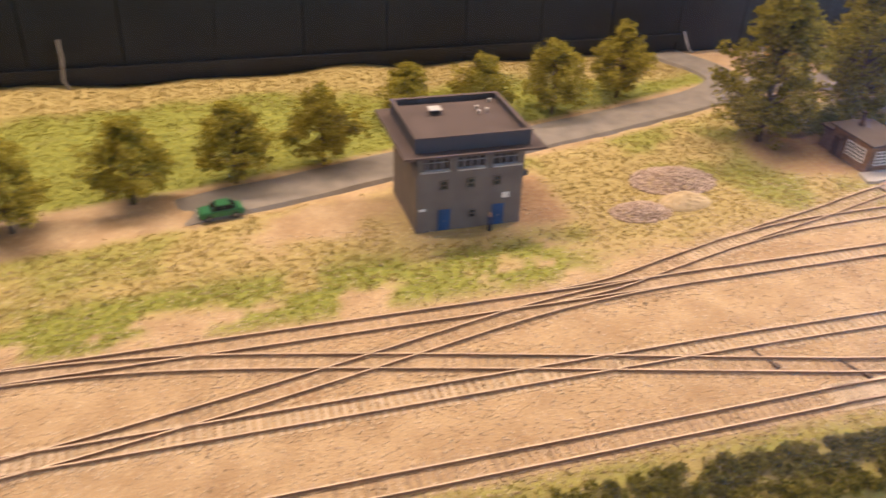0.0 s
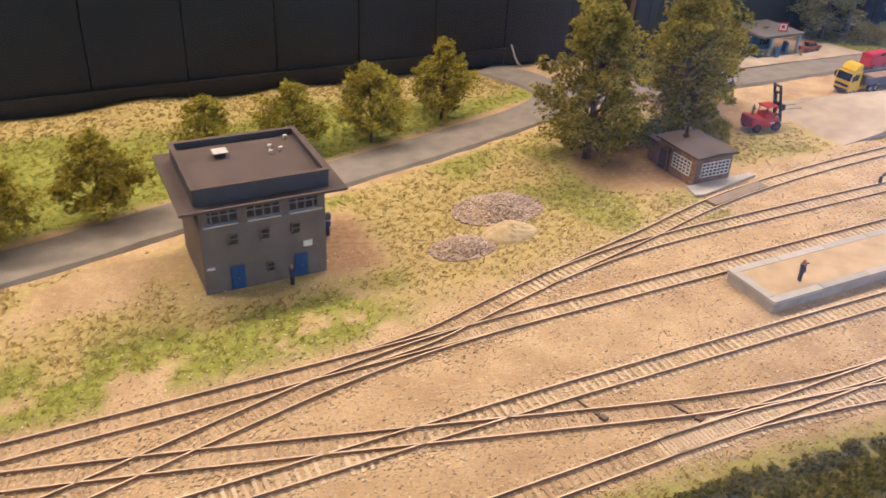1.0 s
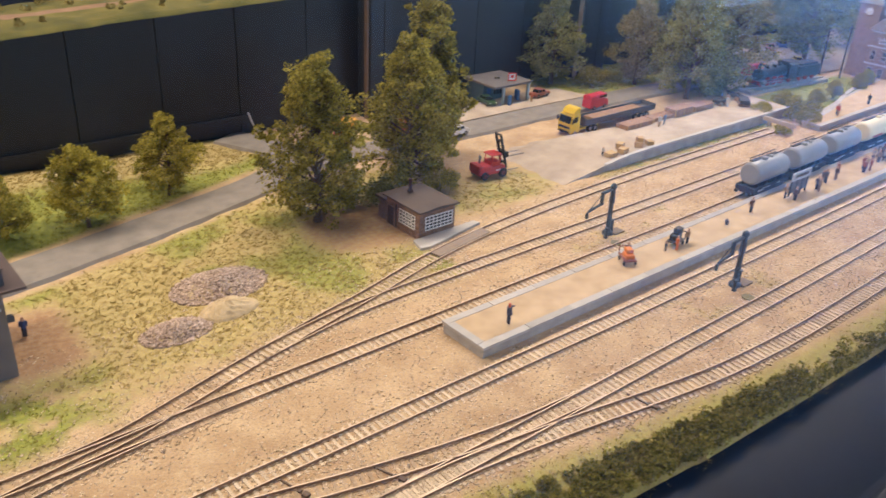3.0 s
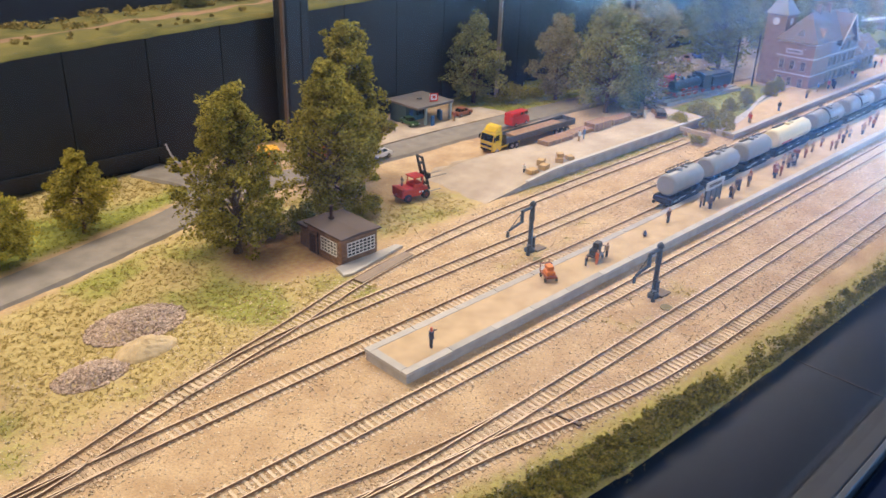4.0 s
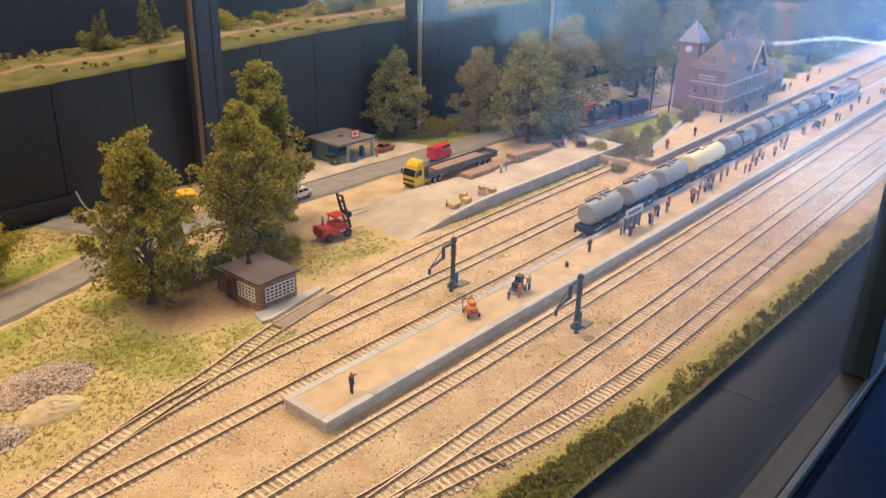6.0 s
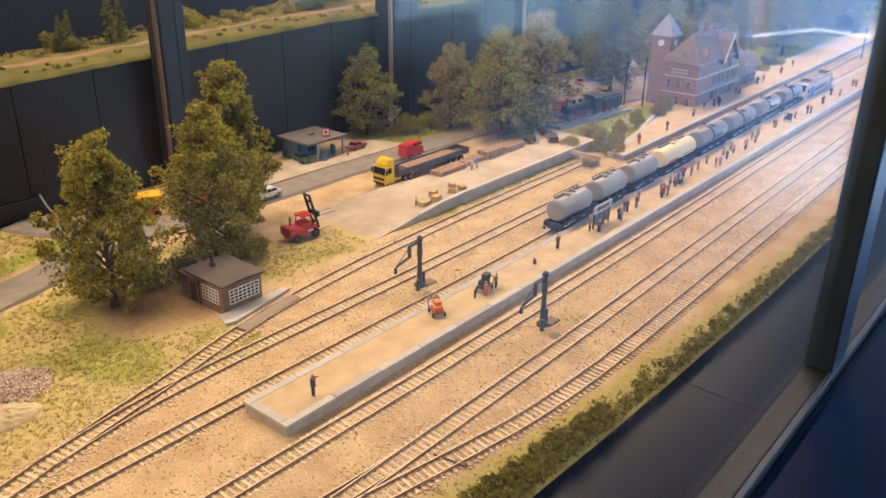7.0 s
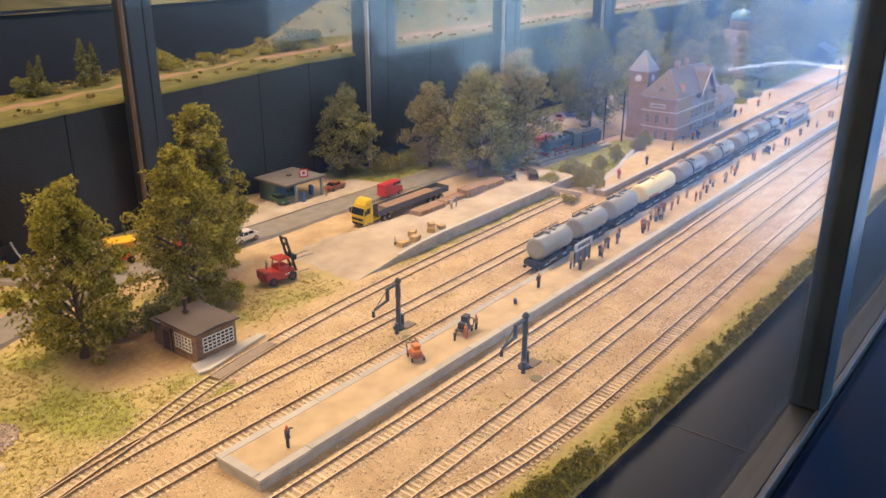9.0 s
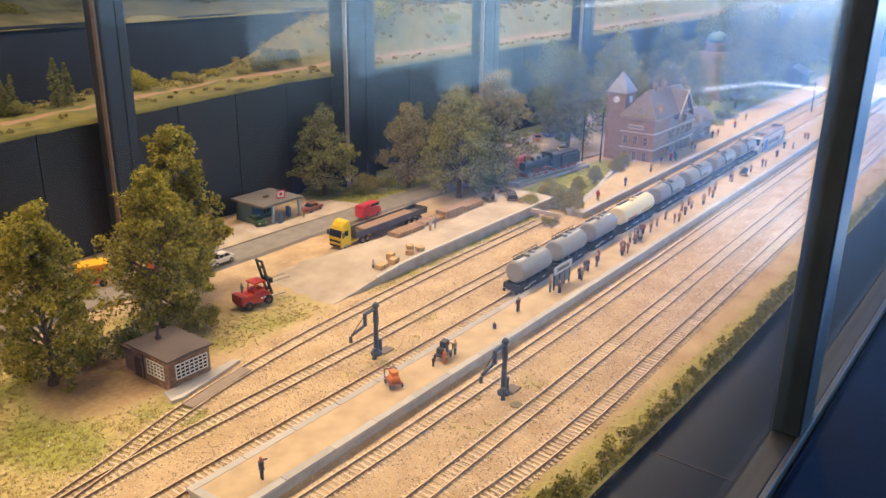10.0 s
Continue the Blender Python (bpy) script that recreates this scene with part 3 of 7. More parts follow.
def upper_ground():
    bm = bm_new()
    rows = []
    for x in np.arange(-1.4, 5.0, 0.02):
        row = []
        for k, y in enumerate((1.125, 1.128, 1.14, 1.16, 1.18, 1.195, 1.205, 1.217, 1.226, 1.25, 1.275, 1.30, 1.312, 1.33)):
            z = upper_z(x, y) - (0.006 if k == 0 else 0.012 if k == 12 else 0.15 if k == 13 else 0)
            row.append(bm.verts.new((x, y + 0.005 * noise.noise((x * 40, y, 3)), z)))
        rows.append(row)
    for r0, r1 in zip(rows, rows[1:]):
        for k in range(13):
            bm.faces.new((r0[k], r1[k], r1[k + 1], r0[k + 1])).material_index = 1 if k in (6, 7) else 0
    bmesh.ops.recalc_face_normals(bm, faces=bm.faces)
    for f in bm.faces:
        f.smooth = True
    whole("ground", bm, (MEADOW, DIRT), "upper railway level with meadow and brown track bed", "ground", kind="structure")
    bm = bm_new()
    box(bm, -1.4, 5.0, 1.90, 1.93, 0.0, 0.272)
    box(bm, -1.4, 5.0, 2.6, 2.63, 0.0, 0.62)
    whole("wall_rear", bm, mat("blue_black_board", (0.010, 0.014, 0.026), 0.7, 0, 0.3, 12, 0.15, fine=160), "blue-black fascia boards of the levels behind", "wall", kind="structure")
    bm = bm_new()
    rows = []
    for x in np.arange(-1.4, 5.0, 0.05):
        rows.append([bm.verts.new((x, y, 0.272 + 0.05 * sstep(1.92, 2.5, y) + (0.02 * noise.noise((x * 5, y * 5, 8)) if y > 1.9 else -0.006))) for y in (1.89, 1.905, 1.96, 2.05, 2.2, 2.35, 2.5, 2.61)])
    for r0, r1 in zip(rows, rows[1:]):
        for k in range(7):
            bm.faces.new((r0[k], r1[k], r1[k + 1], r0[k + 1]))
    bmesh.ops.recalc_face_normals(bm, faces=bm.faces)
    whole("ground", bm, mat("pale_meadow", (0.16, 0.15, 0.05), 0.95, 0, 0.3, 16, 0.6, second=(0.40, 0.33, 0.14)), "far railway level with pale meadow", "ground", kind="structure")


upper_ground()

# shelf in front of the hedge, sill, posts and panes of the front glazing
bm = bm_new()
box(bm, -1.3, 4.7, 0.158, 0.30, -0.03, -0.010)
shelf = whole("shelf", bm, GREYFLOOR, "dark grey boarded shelf along the layout's edge", "shelf", kind="structure")
bm = bm_new()
for sx in (-0.2, 0.96, 2.2):
    box(bm, sx, sx + 0.0015, 0.159, 0.245, -0.0102, -0.0095)
part("joint", bm, FASCIA, shelf)
th = thing("window_1", "dark metal framed glazing in front of the layout", "window", kind="structure")
bm = bm_new()
box(bm, -1.4, 4.7, 0.134, 0.1575, -0.05, 0.004)
bevel(bm, 0.002)
part("window_sill", bm, FRAME, th, "dark metal bottom rail")
bm = bm_new()
box(bm, -1.4, 4.7, 0.128, 0.1335, -0.05, 0.0065)
bevel(bm, 0.001)
part("glazing_bead", bm, mat("pale_bead", (0.06, 0.065, 0.08), 0.4, 0.4, 0.2, 30, 0.1), th, "worn metal glazing bead")
for px in (1.047, 2.6):
    bm = bm_new()
    box(bm, px, px + 0.05, 0.131, 0.1585, 0.0042, 0.98)
    bevel(bm, 0.002)
    # Lighter blue-grey than the sill: hall daylight put into the upright's colour.
    part("post", bm, mat("daylight_tinted_post", (0.03, 0.045, 0.065), 0.35, 0.3, 0.3, 20, 0.1), th, "dark metal upright with daylight tint in its colour")
    bm = bm_new()
    box(bm, px + 0.0505, px + 0.056, 0.133, 0.150, 0.0042, 0.98)
    part("edge_strip", bm, mat("blue_glass_edge", (0.30, 0.42, 0.5), 0.2, 0.3, 0.2, 40, 0.1), th, "pale blue seal along the pane")
for a, b in ((-1.4, 1.0465), (1.1035, 2.599)):
    bm = bm_new()
    vs = [bm.verts.new(p) for p in ((a, 0.146, 0.0045), (b, 0.146, 0.0045), (b, 0.146, 0.98), (a, 0.146, 0.98))]
    bm.faces.new(vs)
    pane = part("pane", bm, GLASS, th)
    pane.visible_shadow = False
bm = bm_new()
box(bm, -1.4, 4.7, -0.02, 0.1275, -0.055, -0.004)
bevel(bm, 0.003)
whole("ledge", bm, NAVY, "dark navy ledge outside the glazing", "ledge", kind="structure")

# cabinets that carry the layout and the levels behind it
bm = bm_new()
box(bm, -1.38, 4.68, 0.02, 1.14, -0.95, -0.056)
whole("cabinet", bm, FASCIA, "black boarded cabinet under the layout", "cabinet", kind="structure")
bm = bm_new()
box(bm, -1.38, 4.98, 1.165, 1.495, -0.95, 0.05)
box(bm, -1.38, 4.98, 1.505, 1.895, -0.95, 0.05)
box(bm, -1.38, 4.98, 1.935, 2.595, -0.95, 0.22)
whole("cabinet", bm, FASCIA, "black boarded cabinets under the rear levels", "cabinet", kind="structure")

# the hall around
HALL = mat("hall_paint", (0.26, 0.27, 0.29), 0.9, 0, 0.15, 3, 0.1, fine=60)
bm = bm_new()
box(bm, -4, 9, -3.5, 4.5, -1.05, -0.95)
whole("floor", bm, mat("hall_floor", (0.13, 0.25, 0.46), 0.24, 0, 0.2, 3, 0.1, fine=60), "shiny blue hall floor", "floor", kind="structure")
bm = bm_new()
box(bm, -4, 9, -3.5, 4.5, 2.6, 2.7)
whole("ceiling", bm, HALL, "dark hall ceiling", "ceiling", kind="structure")
for n, (a, b, c, d) in enumerate(((-4.1, -4, -3.5, 4.5), (9, 9.1, -3.5, 4.5), (-4, 9, -3.6, -3.5), (-4, 9, 4.5, 4.6))):
    bm = bm_new()
    box(bm, a, b, c, d, -0.95, 2.6)
    whole("wall_%d" % (n + 1), bm, HALL, "dark painted hall wall", "wall", kind="structure")
# Unseen glowing panels, placed so the pane mirrors blue haze and floor glare.
daylight = mat("day_glow", (0.46, 0.74, 1.0), 0.5, 0, 0.05, 1, 0, glow=DAY)
dimlight = mat("dim_day_glow", (0.30, 0.60, 1.0), 0.5, 0, 0.05, 1, 0, glow=DAY * 0.3)
brightday = mat("bright_day_glow", (0.50, 0.76, 1.0), 0.5, 0, 0.05, 1, 0, glow=DAY * 2.0)
glaring = mat("glaring_window", (0.72, 0.86, 1.0), 0.5, 0, 0.05, 1, 0, glow=GLARE)
PANES = [(8.95, 8.99, -3.4, -2.7, -0.94, 2.2, dimlight), (8.95, 8.99, -2.6, -1.4, 0.18, 0.52, glaring), (8.95, 8.99, -2.6, -1.5, -0.94, 0.0, dimlight), (8.95, 8.99, -1.42, 0.3, -0.94, 2.2, dimlight)]
PANES += [(x, x + 0.86, -3.49, -3.45, z, 2.1, brightday if 3 < x < 6 else daylight if x < 7 else dimlight) for x, z in ((2.6, 0.10), (3.5, -0.16), (4.4, -0.34), (5.3, -0.55), (6.2, -0.70), (7.1, -0.94), (8.0, -0.94))]
# Ceiling panel out of view, added to brighten the hall floor.
PANES += [(3.4, 8.0, -3.1, -0.6, 2.56, 2.595, dimlight)]
for n, (a, b, c, d, e, f, m) in enumerate(PANES):
    bm = bm_new()
    box(bm, a, b, c, d, e, f)
    whole("window_%d" % (n + 2), bm, m, "unseen daylight panel added to the hall", "window", kind="structure")
# Glowing tubes and wires added to give white streaks in the glass.
tube_glow = mat("streak_glow", (0.85, 0.93, 1.0), 0.4, 0, 0.02, 1, 0, glow=12.0)
for pts, r in (([(4.5, -1.19, -0.21), (4.69, -0.95, -0.17), (4.93, -0.69, -0.21)], 0.006), ([(4.14, -1.77, 0.19), (4.45, -1.34, 0.24), (4.69, -1.01, 0.31)], 0.006), ([(5.19, -0.50, -0.23), (5.26, -0.36, -0.23)], 0.025)):
    th = thing("tube_light", "added glowing tube that puts streaks in the glass", "lamp", group="tube lights of the hall")
    bm = bm_new()
    tube(bm, pts, r, 8)
    part("tube", bm, tube_glow, th)
    bm = bm_new()
    for p in (pts[0], pts[-1]):
        tube(bm, [p, (p[0], p[1], 2.6)], 0.0015, 5)
    part("wire", bm, FRAME, th)


# ---- plants ----
def tree_parts(seed, h, w, clumps, leaves, leaf, leaf_mat, trunk_h=0.25, pointed=0.0):
    """Trunk with limbs and a ragged crown; returned as two meshes."""
    r = np.random.default_rng(seed)
    rr = random.Random(seed)
    bm = bm_new()
    top = Vector((rr.uniform(-0.04, 0.04) * h, rr.uniform(-0.04, 0.04) * h, h * 0.8))
    pts = [Vector((0, 0, -0.004)), Vector((0, 0, 0.02 * h)), top * 0.3 + Vector((0.01 * h, 0, 0)), top * 0.65, top]
    tube(bm, pts, [0.034 * h, 0.024 * h, 0.018 * h, 0.010 * h, 0.002 * h], 8)
    centres, radii = [], []
    for k in range(clumps):
        u = (k + 0.5) / clumps
        z = trunk_h + (1 - trunk_h) * u
        prof = math.sin(math.pi * min(1, 0.12 + 0.88 * u ** (0.75 + 0.25 * pointed))) ** 0.7 * (1 - pointed * 0.45 * u)
        a = k * 2.39996 + rr.uniform(-0.6, 0.6)
        rad = w * 0.5 * prof * rr.uniform(0.3, 1.05)
        c = Vector((math.cos(a) * rad, math.sin(a) * rad, h * z * rr.uniform(0.93, 1.0)))
        big = w * rr.uniform(0.08, 0.17) * (1 - 0.35 * pointed * u)
        for j in range(9):
            d = Vector((rr.gauss(0, 1), rr.gauss(0, 1), rr.gauss(0.15, 0.8))).normalized() * big * rr.uniform(0.35, 1.1)
            centres.append(tuple(c + d))
            radii.append(big * rr.uniform(0.34, 0.66))
        if k % 2 == 0:
            s = top * min(0.95, max(0.22, z - 0.2) / 0.8)
            tube(bm, [s, (s + c) / 2 + Vector((0, 0, -0.01 * h)), c], [0.010 * h, 0.006 * h, 0.002 * h], 5, False)
    v, f = leaf_cloud(centres, radii, leaves, leaf, 0.75, r)
    me = bpy.data.meshes.new("trunk")
    bm.to_mesh(me)
    bm.free()
    me.materials.append(BARK)
    return me, tri_mesh("crown", v, f, leaf_mat)


def plant_tree(meshes, x, y, turn=0, s=1.0, name="tree", label="", group="", z=0.0, cat="tree"):
    th = thing(name, label, cat, pose(x, y, z, 0, 0, turn) @ Matrix.Scale(s, 4), group)
    for n, me in zip(("trunk", "crown"), meshes):
        new(n, me).parent = th
    return th


T_BIG = [tree_parts(s, 0.20, w, 84, 24000, 0.0025, LEAF, 0.09, p) for s, w, p in ((11, 0.138, 0.5), (12, 0.140, 0.3), (13, 0.112, 0.8))]
T_ORCH = [tree_parts(s, 0.092, 0.092, 54, 12500, 0.0020, LEAF_O, 0.22, p) for s, p in ((21, 0.2), (22, 0.5), (23, 0.9))]
T_GREY = [tree_parts(s, 0.19, 0.135, 72, 15000, 0.0026, m, 0.11, 0.35) for s, m in ((31, mat("pale_olive_leaf", (0.16, 0.165, 0.045), 0.85, 0, 0.4, 60, 0, island=0.75, second=(0.56, 0.52, 0.17))), (32, LEAF_D), (33, mat("autumn_leaf", (0.20, 0.165, 0.06), 0.85, 0, 0.4, 60, 0, island=0.75, second=(0.58, 0.49, 0.22))))]
T_FIR = [tree_parts(s, 0.12, 0.05, 50, 4500, 0.0022, LEAF_D, 0.05, 1.6) for s in (41, 42)]
BIGL = "tall leafy olive-green tree beside the brick hut"
plant_tree(T_BIG[0], 0.670, 0.802, 20, 0.97, label=BIGL, group="tall trees by the hut")
plant_tree(T_BIG[1], 0.826, 0.828, 200, 0.97, label=BIGL, group="tall trees by the hut")
plant_tree(T_BIG[2], 0.905, 0.888, 70, 1.18, label="tall pointed olive-green tree behind the hut", group="tall trees by the hut")
ORCH = ((-0.42, 0.775, 0, 0.9), (-0.30, 0.762, 1, 1.0), (-0.183, 0.764, 0, 0.98), (-0.074, 0.797, 0, 0.97), (0.031, 0.822, 1, 0.97), (0.129, 0.845, 0, 0.96), (0.252, 0.952, 1, 0.78), (0.348, 0.940, 0, 0.87), (0.445, 0.934, 1, 1.03), (0.558, 0.972, 2, 1.08))
for k, (x, y, m, s) in enumerate(ORCH):
    plant_tree(T_ORCH[m], x, y, 77 * k, s, label="small round yellow-green roadside tree on grass" if m < 2 else "small pointed yellow-green tree by the road bend", group="roadside trees")
for k, (x, y, m, s, l) in enumerate((
        (1.379, 1.092, 0, 0.86, "slender olive tree behind the filling station"), (1.527, 1.005, 2, 0.86, "brownish autumn tree in the grove"), (1.53, 0.885, 0, 1.02, "broad olive tree beside the street"),
        (1.60, 0.90, 1, 0.9, "dark leafy tree in the grove"), (1.655, 0.885, 2, 1.18, "tall brownish tree in the grove"), (1.62, 0.96, 1, 1.0, "dark leafy tree in the grove"),
        (2.03, 0.925, 1, 1.22, "dark tall tree by the car park"), (2.15, 1.04, 1, 1.2, "dark tall tree behind the car park"), (2.38, 0.83, 2, 0.95, "brownish tree behind the station"), (2.30, 0.93, 0, 1.1, "olive tree behind the station"),
        (2.62, 0.86, 0, 0.95, "olive tree behind the station lawn"), (2.86, 0.80, 0, 1.05, "olive tree on the far lawn"), (3.0, 0.86, 1, 1.2, "dark tree on the far lawn"), (3.18, 0.82, 1, 1.1, "dark tree on the far lawn"),
        (3.32, 0.92, 0, 1.3, "tall dark tree in the distance"), (3.05, 0.98, 1, 1.3, "tall dark tree in the distance"), (2.78, 1.0, 1, 1.25, "tall dark tree in the distance"), (2.5, 1.03, 0, 1.2, "tall dark tree in the distance"), (3.6, 0.95, 1, 1.4, "tall dark tree in the distance"), (3.5, 0.82, 0, 1.2, "tall olive tree in the distance"), (3.8, 0.88, 2, 1.3, "brownish tree in the distance"), (4.0, 0.76, 0, 1.4, "tall olive tree in the distance"), (4.2, 0.9, 1, 1.5, "tall dark tree in the distance"), (3.45, 1.04, 1, 1.4, "tall dark tree in the distance"))):
    plant_tree(T_GREY[m], x, y, 61 * k, s, label=l, group="trees of the grove" if x < 1.7 else "trees round the station")
for k, (x, y, z, s) in enumerate(((1.63, 1.06, 0, 1.3), (1.72, 1.05, 0, 1.1), (1.86, 1.08, 0, 1.2), (0.885, 1.262, 0.203, 0.46), (0.905, 1.275, 0.203, 0.5), (0.968, 1.262, 0.206, 0.66), (0.992, 1.272, 0.206, 0.56))):
    plant_tree(T_FIR[k % 2], x, y, 40 * k, s, "fir_tree", "dark narrow conifer with dense needles", "conifers", z, "tree")


def bush_mesh(seed, w, h, n, m, leaf=0.0019):
    r = np.random.default_rng(seed)
    c = r.normal(size=(14, 3)) * (w * 0.22, w * 0.22, h * 0.14) + (0, 0, h * 0.42)
    c[:, 2] = np.clip(c[:, 2], h * 0.2, h)
    v, f = leaf_cloud(c, r.uniform(0.2, 0.34, 14) * h, n, leaf, 0.9, r)
    return tri_mesh("bush", v, f, m)


B_OL, B_DK, B_YE = bush_mesh(5, 0.07, 0.045, 3500, LEAF), bush_mesh(6, 0.06, 0.04, 3500, LEAF_D), bush_mesh(7, 0.06, 0.035, 2500, LEAF_O)
for k, (x, y, z, s, me, l) in enumerate((
        (0.765, 0.80, 0, 0.9, B_DK, "dark bush between the tall trees"), (0.73, 0.815, 0, 0.8, B_DK, "dark bush between the tall trees"), (0.86, 0.80, 0, 0.75, B_OL, "low olive bush under a tree"),
        (1.44, 1.05, 0, 1.0, B_OL, "olive bush on the bank"), (1.50, 1.04, 0, 0.8, B_YE, "yellowish bush on the bank"), (1.62, 0.885, 0, 1.2, B_DK, "dark bush in the grove"), (1.58, 0.86, 0, 1.0, B_DK, "dark bush in the grove"),
        (1.70, 1.02, 0, 0.9, B_YE, "yellowish bush by the car park"), (1.79, 1.04, 0, 0.9, B_YE, "yellowish bush by the car park"),
        (1.545, 0.745, 0, 0.8, B_OL, "olive bush at the dock's end"), (1.60, 0.70, 0, 1.0, B_OL, "olive bush at the dock's end"), (1.575, 0.665, 0, 0.7, B_OL, "olive bush beside the buffer end"), (1.64, 0.74, 0, 0.9, B_OL, "olive bush at the dock's end"), (1.49, 0.662, 0, 0.45, B_OL, "low olive bush beside the track"),
        (2.52, 0.745, 0, 1.0, B_YE, "yellow bush beside the station wing"), (2.62, 0.75, 0, 0.9, B_DK, "dark bush beside the station"),
        (0.90, 1.26, None, 0.6, B_DK, "low dark bush on the upper level"), (0.875, 1.28, None, 0.8, B_DK, "low dark bush on the upper level"), (0.985, 1.285, None, 0.5, B_YE, "low yellowish bush on the upper level"), (1.105, 1.262, None, 1.0, B_OL, "round olive bush on the upper level"), (1.135, 1.275, None, 0.75, B_OL, "round olive bush on the upper level"), (1.222, 1.285, None, 0.5, B_OL, "low olive bush on the upper level"), (1.275, 1.27, None, 0.5, B_YE, "low yellowish bush on the upper level"), (1.365, 1.238, None, 0.75, B_DK, "dark bush on the upper level"), (1.40, 1.25, None, 0.95, B_DK, "dark bush on the upper level"), (1.445, 1.245, None, 0.7, B_DK, "dark bush on the upper level"), (1.32, 1.235, None, 0.4, B_OL, "low olive bush on the upper level"),
        (1.60, 1.25, None, 0.9, B_DK, "dark bush on the upper slope"), (1.66, 1.26, None, 1.4, B_DK, "dark bush on the upper slope"), (1.73, 1.275, None, 1.3, B_OL, "olive bush on the upper slope"), (1.80, 1.29, None, 1.1, B_DK, "dark bush on the upper slope"), (2.0, 1.26, None, 0.8, B_OL, "olive bush on the upper slope"), (2.2, 1.29, None, 1.1, B_DK, "dark bush on the upper slope"),
        (1.32, 2.1, 0.27, 1.4, B_OL, "olive bush on the far level"), (1.70, 2.2, 0.28, 1.8, B_DK, "dark bush on the far level"), (1.95, 2.15, 0.275, 1.6, B_OL, "olive bush on the far level"), (2.15, 2.3, 0.28, 2.0, B_DK, "dark bush on the far level"))):
    tagged(new("bush", me), l, "bush", "bushes").matrix_basis = pose(x, y, upper_z(x, y) if z is None else z, 0, 0, 53 * k) @ Matrix.Scale(s, 4)
for k, (x, y) in enumerate(((1.685, 0.712), (1.786, 0.728), (1.878, 0.725), (1.93, 0.735))):
    plant_tree(T_ORCH[k % 2], x, y, 90 * k, 0.40, label="tiny lollipop-shaped tree on the station lawn", group="lawn trees")


def edge_in(x):
    return lerp_path([(-1.3, 0.352), (0.35, 0.342), (0.47, 0.336), (0.65, 0.310), (0.86, 0.286), (1.2, 0.268), (1.5, 0.262), (4.7, 0.268)], x)


def hedge():
    r = np.random.default_rng(3)
    cs, rs = [], []
    x = -0.6
    while x < 4.4:
        a, b = edge_out(x), edge_in(x)
        for k in range(2 if b - a < 0.03 else 9):
            y = a + 0.004 + (b - a - 0.006) * r.uniform(0, 0.85)
            big = 0.0035 + (0.0085 if x > 0.75 else 0.0045) * r.uniform() ** 1.6 * (1.0 if k == 0 else 0.7)
            cs.append((x + r.uniform(-0.01, 0.01), y if k else a + 0.0025, big * 0.45))
            rs.append(big)
        x += 0.0075 if x < 1.6 else 0.015
    v, f = leaf_cloud(cs, rs, 130000, 0.0018, 0.8, r)
    tagged(new("hedge", tri_mesh("hedge", v, f, LEAF_H)), "low ragged dark-green hedge along the layout's edge", "hedge", kind="stuff")


LEAF_H = mat("hedge_leaf", (0.095, 0.10, 0.015), 0.85, 0, 0.4, 60, 0, island=0.75, second=(0.38, 0.335, 0.065))
hedge()


def grass(name, weight, count, hmin, hmax, material, label, seed):
    r = np.random.default_rng(seed)
    P, W = np.asarray(GV), np.asarray([weight(c) for c in GC])
    W = W * (P[:, 0] < 2.2)
    W[P[:, 1] < 0.31] *= 0.4
    for path, w in ((ROAD_A, 0.034), (ROAD_B, 0.034)):
        q = np.asarray(path)
        m = np.flatnonzero((P[:, 1] > 0.7) & (W > 0))
        d = np.min(np.hypot(P[m, None, 0] - q[None, :, 0], P[m, None, 1] - q[None, :, 1]), axis=1)
        W[m[d < w]] = 0
    for x0, x1, y0, y1 in ((0.17, 0.32, 0.655, 0.79), (0.72, 0.80, 0.66, 0.78), (1.0, 1.62, 0.714, 0.86), (1.02, 1.38, 0.985, 1.08)):
        W[(P[:, 0] > x0) & (P[:, 0] < x1) & (P[:, 1] > y0) & (P[:, 1] < y1)] = 0
    k = r.choice(len(P), count, p=W / W.sum())
    base = P[k] + np.c_[r.uniform(-0.006, 0.006, (count, 2)), np.zeros(count)]
    n = 7
    b = np.repeat(base, n, 0) + np.c_[r.normal(0, 0.0012, (count * n, 2)), np.full(count * n, -0.0005)]
    a = r.uniform(0, 2 * math.pi, count * n)
    hgt = r.uniform(hmin, hmax, count * n)
    side = np.c_[np.cos(a), np.sin(a), np.zeros_like(a)] * 0.0006
    tip = b + np.c_[r.normal(0, 0.6, (count * n, 2)) * hgt[:, None], hgt]
    v = np.stack([b - side, b + side, tip], 1).reshape(-1, 3)
    tagged(new(name, tri_mesh(name, v, np.arange(len(v)).reshape(-1, 3), material)), label, "grass", kind="stuff")


grass("grass", lambda c: max(0, c[0] - 0.25), 24000, 0.0010, 0.0030, GRASS_G, "short green grass fibres in tufts", 51)
grass("dry_grass", lambda c: max(0, c[1] - 0.3) * (1 - 0.6 * c[0]), 26000, 0.0010, 0.0032, GRASS_Y, "straw-coloured dry grass fibres", 52)


